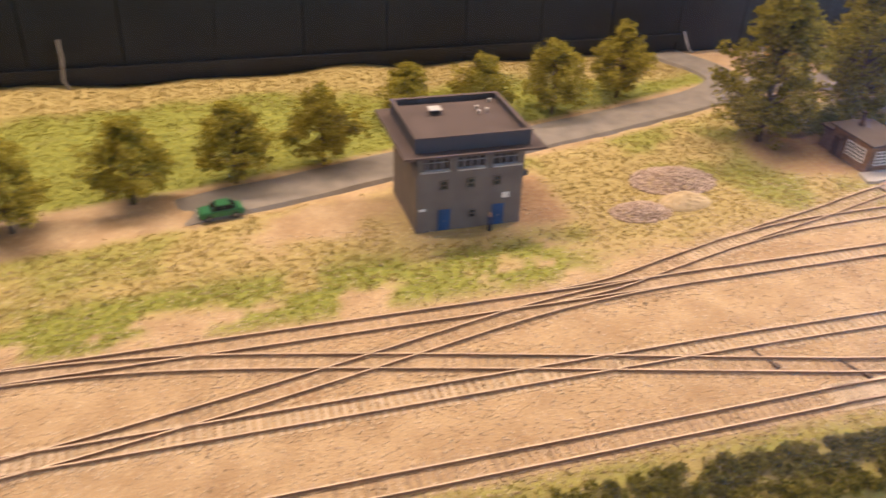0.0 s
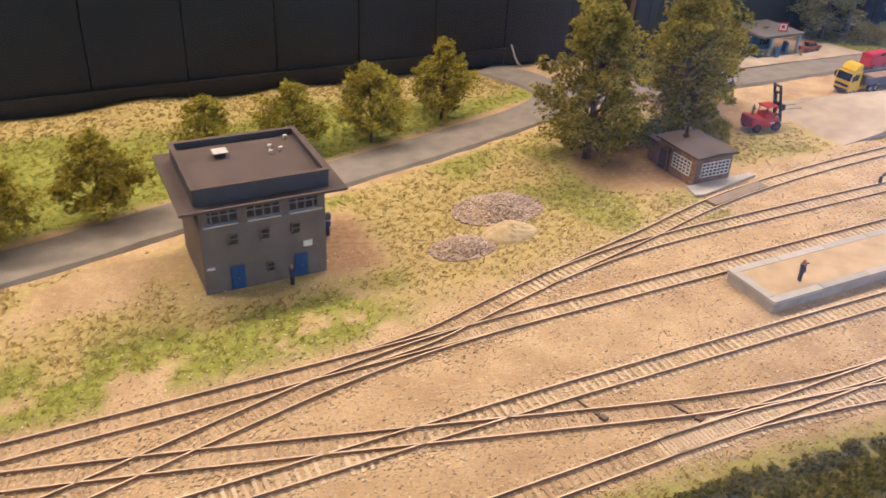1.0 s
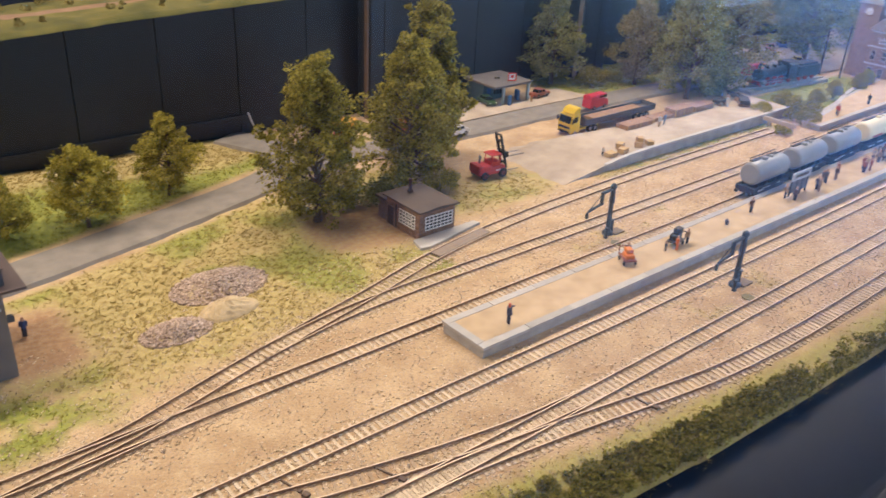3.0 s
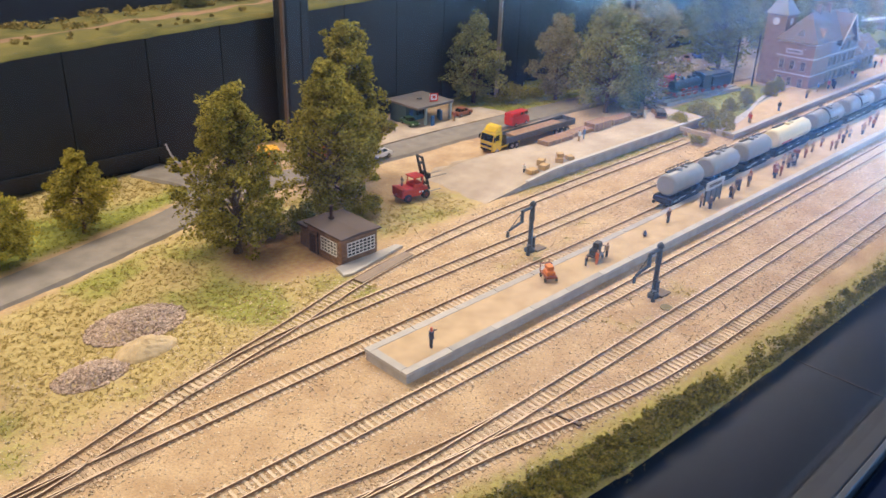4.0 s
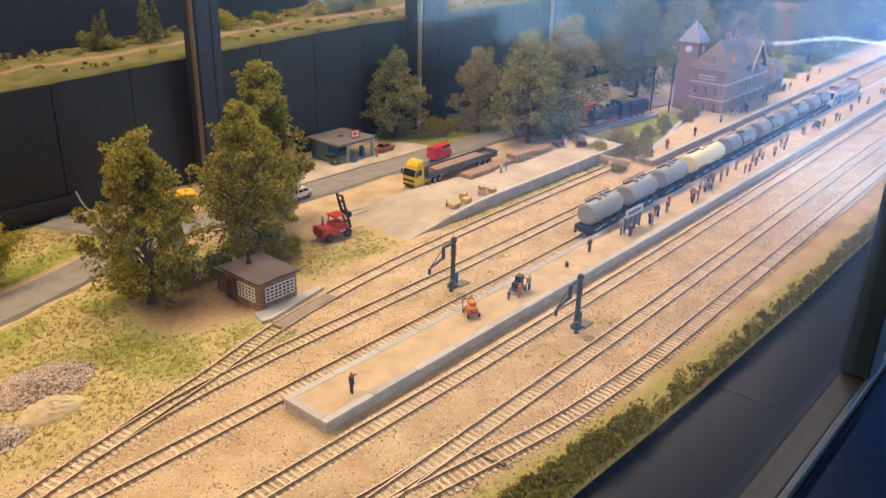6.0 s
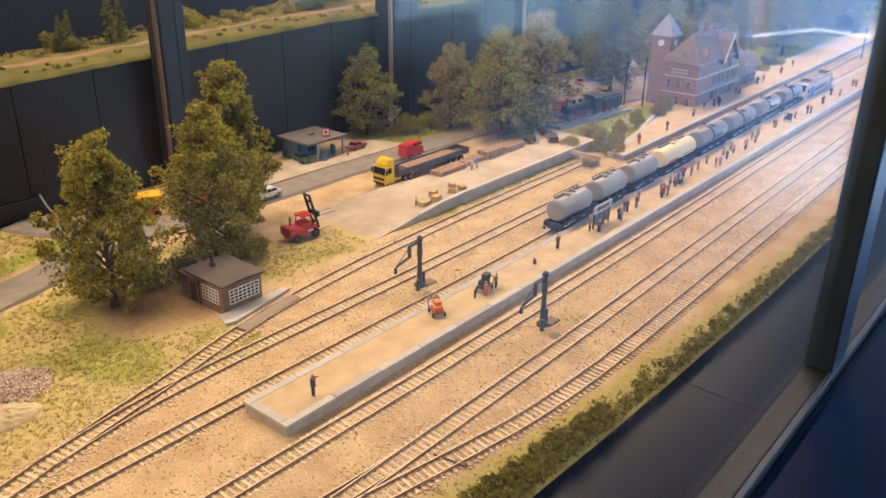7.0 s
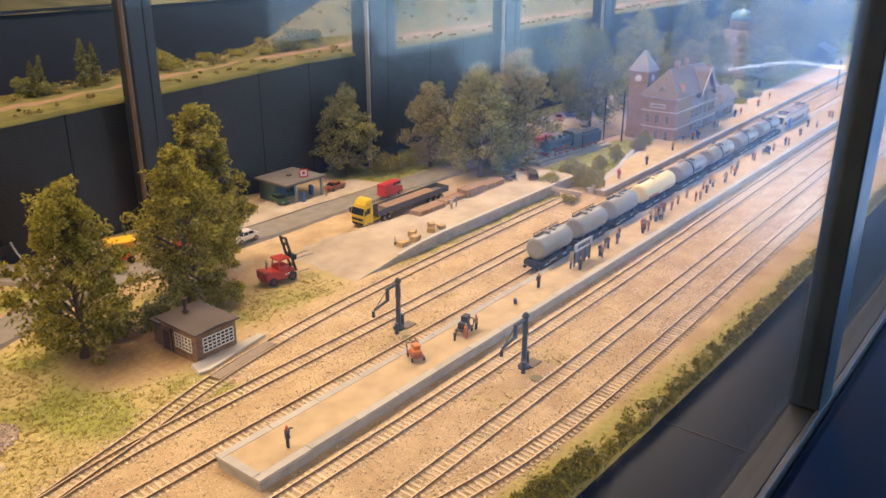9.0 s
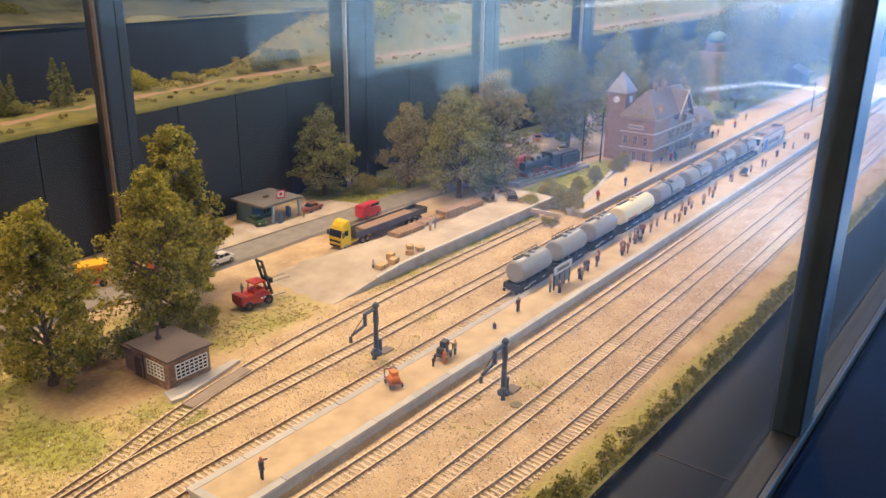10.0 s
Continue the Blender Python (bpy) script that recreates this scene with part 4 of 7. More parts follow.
def gravel():
    r = np.random.default_rng(9)
    pts = []
    for key, path in TRACKS:
        q = np.asarray([p[:2] for p in resample(path, 0.004) if -0.4 < p[0] < 2.0])
        n = int(len(q) * 20.0)
        k = r.integers(0, len(q), n)
        pts.append(q[k] + np.c_[r.uniform(-0.003, 0.003, n), np.clip(r.normal(0, 0.015, n), -0.04, 0.04)])
    n = 26000
    pts.append(np.c_[r.uniform(-0.4, 1.6, n), r.uniform(0.34, 0.70, n)])
    p = np.concatenate(pts)
    inside = (p[:, 0] > 0.63) & (p[:, 1] > 0.4615) & (p[:, 1] < 0.5225)
    p = p[~inside & (p[:, 1] > 0.3)]
    n = len(p)
    s = r.uniform(0.00035, 0.00125, n)[:, None, None]
    tet = np.array([[1, 1, 1], [1, -1, -1], [-1, 1, -1], [-1, -1, 1]]) * 0.75
    rot = np.linalg.qr(r.normal(size=(n, 3, 3)))[0]
    v = np.einsum("kj,nij->nki", tet, rot) * s + np.c_[p, np.full(n, -0.0001)][:, None, :]
    f = np.array([[0, 1, 2], [0, 2, 3], [0, 3, 1], [1, 3, 2]])[None] + 4 * np.arange(n)[:, None, None]
    tagged(new("gravel", tri_mesh("gravel", v.reshape(-1, 3), f.reshape(-1, 3), BALLAST)), "fine sandy ballast stones between the tracks", "gravel", kind="stuff")


gravel()


def mound(name, cx, cy, rx, ry, h, material, label, stones=0, smat=None, seed=1):
    bm = bm_new()
    rows = []
    for i in range(9):
        u = i / 8
        ring = []
        for k in range(28):
            a = 2 * math.pi * k / 28
            e = 1 + 0.15 * noise.noise((math.cos(a) * 1.5, math.sin(a) * 1.5, seed))
            z = h * (1 - u * u) ** 1.2 + 0.0015 * noise.noise((u * 9 * math.cos(a), u * 9 * math.sin(a), seed + 3)) - (0.0016 if i == 8 else 0)
            ring.append(bm.verts.new((rx * u * e * math.cos(a), ry * u * e * math.sin(a), z)))
        rows.append(ring)
    for r0, r1 in zip(rows[1:], rows[2:]):
        for k in range(28):
            bm.faces.new((r0[k], r0[(k + 1) % 28], r1[(k + 1) % 28], r1[k]))
    bm.faces.new(rows[1])
    bmesh.ops.delete(bm, geom=rows[0], context="VERTS")
    bmesh.ops.recalc_face_normals(bm, faces=bm.faces)
    th = thing(name, label, "heap", pose(cx, cy, 0))
    part("mound", bm, material, th)
    if stones:
        r = np.random.default_rng(seed)
        u, a = np.sqrt(r.uniform(0, 1.35, stones)), r.uniform(0, 2 * math.pi, stones)
        p = np.c_[rx * u * np.cos(a), ry * u * np.sin(a), h * np.clip(1 - u * u, 0, 1) ** 1.2 + 0.0002]
        tet = np.array([[1, 1, 1], [1, -1, -1], [-1, 1, -1], [-1, -1, 1]]) * 0.75
        rot = np.linalg.qr(r.normal(size=(stones, 3, 3)))[0]
        v = np.einsum("kj,nij->nki", tet, rot) * r.uniform(0.0008, 0.0021, stones)[:, None, None] + p[:, None, :]
        f = np.array([[0, 1, 2], [0, 2, 3], [0, 3, 1], [1, 3, 2]])[None] + 4 * np.arange(stones)[:, None, None]
        ob = new("rubble", tri_mesh("rubble", v.reshape(-1, 3), f.reshape(-1, 3), smat))
        ob.parent = th
        tagged(ob, kind="stuff")


RUBBLE = mat("pinkish_rubble", (0.33, 0.225, 0.16), 0.95, 0, 0.3, 200, 0.3, island=0.8, second=(0.66, 0.52, 0.41))
SAND = mat("heaped_sand", (0.50, 0.37, 0.19), 0.95, 0, 0.2, 120, 0.5, second=(0.64, 0.50, 0.29))
mound("rubble_heap", 0.503, 0.722, 0.044, 0.030, 0.013, SAND, "heap of pinkish-brown broken stones on grass", 2600, RUBBLE, 1)
mound("rubble_heap", 0.432, 0.664, 0.030, 0.019, 0.009, SAND, "smaller heap of pinkish-brown broken stones", 1400, RUBBLE, 2)
mound("sand_heap", 0.488, 0.673, 0.031, 0.021, 0.012, SAND, "heap of yellow sand beside the rubble", 0, None, 4)


def upper_scrub():
    r = np.random.default_rng(17)
    cs, rs = [], []
    for k in range(460):
        x = r.uniform(0.3, 3.2)
        y = r.choice([r.uniform(1.15, 1.19), r.uniform(1.235, 1.30), r.uniform(1.27, 1.31)])
        b = r.uniform(0.003, 0.010) * (1.3 if y > 1.2 else 0.7)
        cs.append((x, y, upper_z(x, y) + b * 0.3))
        rs.append(b)
    v, f = leaf_cloud(cs, rs, 30000, 0.0022, 0.6, r)
    tagged(new("scrub", tri_mesh("scrub", v, f, mat("tawny_scrub", (0.10, 0.10, 0.018), 0.9, 0, 0.3, 60, 0, island=0.8, second=(0.36, 0.27, 0.07)))), "tawny and green scrub along the upper level", "scrub", kind="stuff")


upper_scrub()


# ---- paints ----
def paint(name, c, rough=0.45, vary=0.15, metal=0.0):
    return mat(name, c, rough, metal, vary, 90, 0.08, fine=700)


BLACK = paint("matt_black_paint", (0.018, 0.017, 0.016), 0.6, 0.3)
UNDER = paint("dusty_black_underframe", (0.035, 0.028, 0.022), 0.8, 0.4)
GREYTANK = paint("grey_tank_paint", (0.20, 0.195, 0.19), 0.38, 0.12)
SILVER = paint("light_grey_tank_paint", (0.25, 0.25, 0.25), 0.36, 0.1)
CREAM = paint("cream_tank_paint", (0.74, 0.64, 0.36), 0.42, 0.1)
BEIGE = paint("silver_beige_loco_paint", (0.55, 0.50, 0.45), 0.35, 0.1, 0.0)
BLUE = paint("bright_blue_paint", (0.025, 0.13, 0.55), 0.4, 0.1)
ROOFGREY = paint("loco_roof_grey", (0.27, 0.26, 0.26), 0.6, 0.15)
REDLINE = paint("red_conductor", (0.55, 0.05, 0.03), 0.5)
DARKGLASS = mat("dark_tinted_glass", (0.02, 0.022, 0.025), 0.08, 0, 0.2, 40, 0)
LETTER = paint("dark_brown_lettering", (0.09, 0.07, 0.065), 0.6)
STEEL = mat("bare_steel", (0.35, 0.33, 0.31), 0.4, 0.9, 0.2, 200, 0.1)
WOODY = mat("brown_planks", (0.27, 0.15, 0.085), 0.85, 0, 0.3, 150, 0.5, second=(0.40, 0.25, 0.15))
CRATE = mat("pale_crate_wood", (0.50, 0.34, 0.15), 0.85, 0, 0.25, 200, 0.4)


def bar(bm, p0, p1, r, seg=6):
    tube(bm, [p0, p1], r, seg)


def wheelset(parent, x, r=0.0055, w=0.0095, material=None):
    bm = bm_new()
    for s in (-1, 1):
        tube(bm, [(x, s * w - 0.0012, 0.003 + r), (x, s * w + 0.0012, 0.003 + r)], r, 14)
    bar(bm, (x, -w, 0.003 + r), (x, w, 0.003 + r), 0.0012)
    return part("wheelset", bm, material or UNDER, parent)


def bogie(parent, cx, base, r=0.0055, detail=True):
    bm = bm_new()
    for s in (-1, 1):
        box(bm, cx - base * 0.72, cx + base * 0.72, s * 0.0128 - 0.0012, s * 0.0128 + 0.0012, 0.0068, 0.0118)
        for dx in (-base / 2, base / 2):
            box(bm, cx + dx - 0.0028, cx + dx + 0.0028, s * 0.0142 - 0.0012, s * 0.0142 + 0.0010, 0.0056, 0.0110)
        tube(bm, [(cx - 0.0025, s * 0.0142, 0.0075), (cx - 0.0025, s * 0.0142, 0.0125)], 0.0013, 6)
        tube(bm, [(cx + 0.0025, s * 0.0142, 0.0075), (cx + 0.0025, s * 0.0142, 0.0125)], 0.0013, 6)
    box(bm, cx - 0.003, cx + 0.003, -0.012, 0.012, 0.0075, 0.0115)
    part("bogie", bm, UNDER, parent)
    for dx in (-base / 2, base / 2):
        wheelset(parent, cx + dx, r)


def buffers(parent, x, s, z=0.0115, material=None):
    bm = bm_new()
    for y in (-0.0098, 0.0098):
        tube(bm, [(x, y, z), (x + s * 0.004, y, z)], 0.0012, 8)
        tube(bm, [(x + s * 0.004, y, z), (x + s * 0.005, y, z)], 0.0026, 10)
    tube(bm, [(x, 0, z - 0.0025), (x + s * 0.009, 0, z - 0.003)], 0.0011, 6)
    part("buffers", bm, material or UNDER, parent)


def tank_wagon(length, body, paintm, label, platform_top=True, markings=0):
    """A bogie tank wagon at the origin, running along x on rails whose head is at 0.003."""
    th = thing("tank_wagon", label, "tank wagon", group="tank wagons of the train")
    r, zc, h = 0.0155, 0.0355, length / 2
    bm = bm_new()
    e = body / 2
    tube(bm, [(-e, 0, zc), (-e + 0.0015, 0, zc), (-e + 0.004, 0, zc), (e - 0.004, 0, zc), (e - 0.0015, 0, zc), (e, 0, zc)], [r * 0.80, r * 0.95, r, r, r * 0.95, r * 0.80], 28)
    part("tank", bm, paintm, th)
    bm = bm_new()
    for s in (-1, 1):
        box(bm, -h + 0.010, h - 0.010, s * 0.0132 - 0.0011, s * 0.0132 + 0.0011, 0.0125, 0.0195)
        box(bm, s * (h - 0.009) - 0.001, s * (h - 0.009) + 0.001, -0.0145, 0.0145, 0.0125, 0.0185)
        box(bm, min(s * (e - 0.002), s * (h - 0.009)), max(s * (e - 0.002), s * (h - 0.009)), -0.013, 0.013, 0.0172, 0.0180)
    for x in (-e * 0.75, -e * 0.3, e * 0.3, e * 0.75):
        box(bm, x - 0.0022, x + 0.0022, -0.0120, 0.0120, 0.0140, 0.0240)
    part("underframe", bm, UNDER, th)
    bm = bm_new()
    box(bm, -h + (0.05 if length > 0.12 else 0.014), h - (0.05 if length > 0.12 else 0.014), -0.0115, 0.0115, 0.0075, 0.0135)
    tube(bm, [(0.012, -0.004, 0.0095), (0.030, -0.004, 0.0095)], 0.0035, 10)
    box(bm, -0.034, -0.022, -0.012, -0.006, 0.008, 0.0125)
    part("brake_gear", bm, UNDER, th)
    for s in (-1, 1):
        if length > 0.12:
            bogie(th, s * (h - 0.030), 0.0205)
        else:
            wheelset(th, s * (h - 0.028))
            for y in (-0.0125, 0.0125):
                bm = bm_new()
                box(bm, s * (h - 0.028) - 0.010, s * (h - 0.028) + 0.010, y - 0.0008, y + 0.0008, 0.0095, 0.0125)
                box(bm, s * (h - 0.028) - 0.003, s * (h - 0.028) + 0.003, y - 0.0012, y + 0.0012, 0.0055, 0.0125)
                part("axle_guard", bm, UNDER, th)
        buffers(th, s * (h - 0.008), s)
    bm = bm_new()
    tube(bm, [(-0.008, 0, zc + r - 0.001), (-0.008, 0, zc + r + 0.0028), (-0.008, 0, zc + r + 0.0034)], [0.0042, 0.0042, 0.0030], 14)
    tube(bm, [(0.009, 0, zc + r - 0.001), (0.009, 0, zc + r + 0.0025)], 0.0028, 12)
    part("manhole", bm, paintm, th, "tank dome lid")
    if platform_top:
        bm = bm_new()
        box(bm, -0.003, 0.005, -0.011, 0.011, zc + r + 0.0006, zc + r + 0.0016)
        for y in (-0.0105, 0.0105):
            bar(bm, (-0.013, y * 0.7, zc + r + 0.0048), (0.014, y * 0.7, zc + r + 0.0048), 0.0004, 5)
            for x in (-0.003, 0.005):
                bar(bm, (x, y * 0.7, zc + r - 0.001), (x, y * 0.7, zc + r + 0.0048), 0.0004, 5)
        part("walkway", bm, UNDER, th, "dark catwalk on the tank top")
        bm = bm_new()
        for s in (-1, 1):
            pts = [(-0.014, s * (r + 0.0012) * math.sin(a), zc + (r + 0.0012) * math.cos(a)) for a in np.linspace(0.25, 1.9, 7)]
            tube(bm, pts, 0.0005, 5)
            pts = [(-0.0105, s * (r + 0.0012) * math.sin(a), zc + (r + 0.0012) * math.cos(a)) for a in np.linspace(0.25, 1.9, 7)]
            tube(bm, pts, 0.0005, 5)
            for a in np.linspace(0.3, 1.85, 8):
                bar(bm, (-0.014, s * (r + 0.0012) * math.sin(a), zc + (r + 0.0012) * math.cos(a)), (-0.0105, s * (r + 0.0012) * math.sin(a), zc + (r + 0.0012) * math.cos(a)), 0.0004, 4)
        part("ladder", bm, UNDER, th, "dark ladder over the tank")
        bm = bm_new()
        for z in (zc - 0.002, zc + 0.0022):
            bar(bm, (-0.004, -r - 0.0022, z), (0.020, -r - 0.0022, z), 0.0005, 5)
        for x in (-0.004, 0.008, 0.020):
            bar(bm, (x, -r - 0.0022, zc - 0.002), (x, -r - 0.0022, zc + 0.0022), 0.0005, 5)
            bar(bm, (x, -r - 0.0022, zc), (x, -r + 0.002, zc), 0.0005, 5)
        part("handrail", bm, UNDER, th)
    else:
        bm = bm_new()
        box(bm, -e * 0.8, e * 0.8, 0.003, 0.0075, zc + r - 0.0006, zc + r + 0.0008)
        for x in np.linspace(-e * 0.78, e * 0.78, 7):
            bar(bm, (x, 0.008, zc + r - 0.003), (x, 0.008, zc + r + 0.0035), 0.0004, 5)
        bar(bm, (-e * 0.8, 0.008, zc + r + 0.0035), (e * 0.8, 0.008, zc + r + 0.0035), 0.0006, 5)
        part("walkway", bm, UNDER, th, "dark catwalk with railing on the tank top")
    bm = bm_new()
    for x in (-e * 0.9, -e * 0.82, -e * 0.74, -e * 0.62):
        box(bm, x - 0.0012, x + 0.0012, -0.0157, -0.0150, 0.0145, 0.0165)
    box(bm, -0.024, -0.006, -0.0152, -0.0146, 0.0165, 0.0175)
    box(bm, 0.012, 0.020, -0.0152, -0.0146, 0.0165, 0.0175)
    part("lettering", bm, paint("pale_marking", (0.62, 0.58, 0.48)), th, "small pale markings along the sill")
    if markings:
        bm = bm_new()
        for k in range(5):
            x = -0.048 + k * 0.0068
            tube(bm, [(x, -r * 0.93 - 0.0004, zc - 0.0055), (x + 0.0056, -r * 0.93 - 0.0004, zc - 0.0055)], 0.0019, 5)
        part("logo", bm, paint("faded_red_logo", (0.50, 0.10, 0.06)), th, "faded red block marking")
        bm = bm_new()
        for k in range(7):
            x = 0.006 + k * 0.0062
            tube(bm, [(x, -r * 0.97 - 0.0002, zc - 0.0035), (x + 0.0048, -r * 0.97 - 0.0002, zc - 0.0035)], 0.0011, 5)
        part("stripe", bm, paint("faded_brown_mark", (0.36, 0.27, 0.16)), th, "faded brown block marking")
    return th


TY = 0.539
LONG = tank_wagon(0.143, 0.116, GREYTANK, "grey bogie tank wagon with black underframe on the rails")
SHORT = tank_wagon(0.104, 0.080, SILVER, "short light-grey tank wagon with a catwalk on top", False)
WHITE = tank_wagon(0.143, 0.122, CREAM, "cream tank wagon with faded red marking", False, 1)


def rail_y(x):
    return TY + track_drift(x)


HEAD = 2.345       # where the locomotive's middle stands on the platform track


def on_track(x):
    return pose(x, rail_y(x), 0, 0, 0, 0.63)


LONG.matrix_basis = on_track(HEAD - 0.190)
for back in (0.338, 0.486, 0.634):
    copy_thing(LONG, on_track(HEAD - back))
WHITE.matrix_basis = on_track(HEAD - 0.782)
SHORT.matrix_basis = on_track(HEAD - 0.910)
for back in (1.017, 1.124):
    copy_thing(SHORT, on_track(HEAD - back))


def electric_loco():
    th = thing("electric_locomotive", "silver-beige electric locomotive with a blue band and two folded pantographs", "locomotive", on_track(HEAD))
    L, W = 0.1075, 0.0170
    side = [(-L, 0.009), (-L - 0.0005, 0.019), (-L + 0.004, 0.026), (-L + 0.013, 0.0395), (-L + 0.017, 0.0420), (L - 0.017, 0.0420), (L - 0.013, 0.0395), (L - 0.004, 0.026), (L + 0.0005, 0.019), (L, 0.009)]
    bm = bm_new()
    prism(bm, side, -W, W, "y")
    for v in bm.verts:
        if v.co.z > 0.034:
            v.co.y *= 0.90
        if abs(v.co.x) > L - 0.006:
            v.co.y *= 0.86
    bmesh.ops.bevel(bm, geom=[e for e in bm.edges], offset=0.0012, segments=2, affect="EDGES")
    part("body", bm, BEIGE, th)
    bm = bm_new()
    box(bm, -0.082, 0.082, -0.0148, 0.0148, 0.0416, 0.0428)
    for s in (-1, 1):
        prism(bm, [(-0.094, 0.0405), (-0.086, 0.0438), (0.086, 0.0438), (0.094, 0.0405)], s * 0.0150 - 0.0006, s * 0.0150 + 0.0006, "y")
    part("roof", bm, ROOFGREY, th, "grey roof panel")
    for s in (-1, 1):
        bm = bm_new()
        y = s * (W + 0.0002)
        box(bm, -0.0715, -0.0535, y - 0.0003, y + 0.0003, 0.0095, 0.0345)
        part("band", bm, BLUE, th, "bright blue vertical band")
        bm = bm_new()
        for k in range(8):
            x = -0.0445 + k * 0.0125
            box(bm, x, x + 0.0046, y - 0.0003, y + 0.0003, 0.0185, 0.0285)
        part("lettering", bm, LETTER, th, "dark brown block lettering bars")
        for e in (-1, 1):
            bm = bm_new()
            box(bm, e * 0.095 - 0.0028, e * 0.095 + 0.0028, s * W * 0.985 - 0.0007, s * W * 0.985 + 0.0007, 0.0245, 0.0305)
            part("side_window", bm, DARKGLASS, th)
            bm = bm_new()
            for x in (e * 0.089, e * 0.078):
                box(bm, x - 0.0003, x + 0.0003, y - 0.0003, y + 0.0003, 0.0115, 0.0335)
            part("door_gap", bm, LETTER, th)
        for x in (-0.08, -0.046, -0.032, 0.03, 0.05, 0.085):
            bm = bm_new()
            box(bm, x - 0.0016, x + 0.0016, y - 0.0002, y + 0.0004, 0.0108, 0.0120)
            part("vent", bm, BLACK, th)
    for e in (-1, 1):
        bm = bm_new()
        prism(bm, [(e * (L - 0.0046), 0.0262), (e * (L - 0.0124), 0.0388), (e * (L - 0.0118), 0.0392), (e * (L - 0.0038), 0.0266)], -0.0118, 0.0118, "y")
        part("windscreen", bm, DARKGLASS, th)
        bm = bm_new()
        for y in (-0.0095, 0.0095):
            tube(bm, [(e * (L - 0.001), y, 0.0205), (e * (L + 0.001), y, 0.0205)], 0.0016, 8)
        part("headlight", bm, paint("lamp_lens", (0.8, 0.8, 0.78), 0.2), th)
        buffers(th, e * (L - 0.001), e, 0.0125, BLACK)
        bogie(th, e * 0.060, 0.030, 0.007)
        bm = bm_new()
        box(bm, e * L - 0.004, e * L + 0.001, -0.015, 0.015, 0.0055, 0.0100)
        part("snow_plough", bm, BLACK, th)
        # folded pantograph
        bm = bm_new()
        cx = e * 0.068
        for x in (-0.006, 0.006):
            for y in (-0.006, 0.006):
                tube(bm, [(cx + x, y, 0.0425), (cx + x, y, 0.0455)], 0.0011, 6)
        for y in (-0.007, 0.007):
            bar(bm, (cx - 0.008, y, 0.0457), (cx + 0.008, y, 0.0457), 0.0006)
            bar(bm, (cx - 0.007, y * 0.6, 0.0462), (cx + e * 0.018, y * 0.6, 0.0478), 0.0005)
        bar(bm, (cx - 0.008, -0.007, 0.0457), (cx - 0.008, 0.007, 0.0457), 0.0006)
        bar(bm, (cx + 0.008, -0.007, 0.0457), (cx + 0.008, 0.007, 0.0457), 0.0006)
        for x in (-0.003, 0.002):
            bar(bm, (cx + x, -0.014, 0.0484), (cx + x, 0.014, 0.0484), 0.0006)
        bar(bm, (cx + 0.008, 0, 0.0457), (cx - e * 0.010, 0, 0.0486), 0.0007)
        part("pantograph", bm, BLACK, th, "black folded pantograph")
    bm = bm_new()
    for y in (-0.006, 0.003):
        tube(bm, [(-0.075, y - 0.004, 0.044), (-0.05, y - 0.004, 0.0445), (-0.02, y, 0.0455), (0.01, y + 0.002, 0.0448), (0.04, y - 0.003, 0.0445), (0.075, y - 0.003, 0.0442)], 0.0007, 6)
    part("conductor", bm, REDLINE, th, "red roof conductor")
    bm = bm_new()
    for x in (-0.028, 0.002, 0.012):
        tube(bm, [(x, 0, 0.0425), (x, 0, 0.0465)], [0.0014, 0.0009], 8)
    box(bm, 0.0, 0.012, -0.008, -0.003, 0.0425, 0.0445)
    part("insulator", bm, paint("pale_insulator", (0.6, 0.58, 0.55)), th)


electric_loco()


# ---- buildings ----
def grid_window(parent, m, w, h, nx, ny, framem, glassm=None, name="window", bar_w=0.0008):
    """A window in its own plane x-z, facing -y, placed by m."""
    bm = bm_new()
    box(bm, -w / 2, w / 2, 0.0, 0.001, 0, h, m)
    win = part(name, bm, glassm or DARKGLASS, parent)
    bm = bm_new()
    for k in range(nx + 1):
        x = -w / 2 + w * k / nx
        box(bm, x - bar_w / 2, x + bar_w / 2, -0.0008, 0.0003, -bar_w / 2, h + bar_w / 2, m)
    for k in range(ny + 1):
        z = h * k / ny
        box(bm, -w / 2 - bar_w / 2, w / 2 + bar_w / 2, -0.0009, 0.0002, z - bar_w / 2, z + bar_w / 2, m)
    part("window_frame", bm, framem, win)
    return win


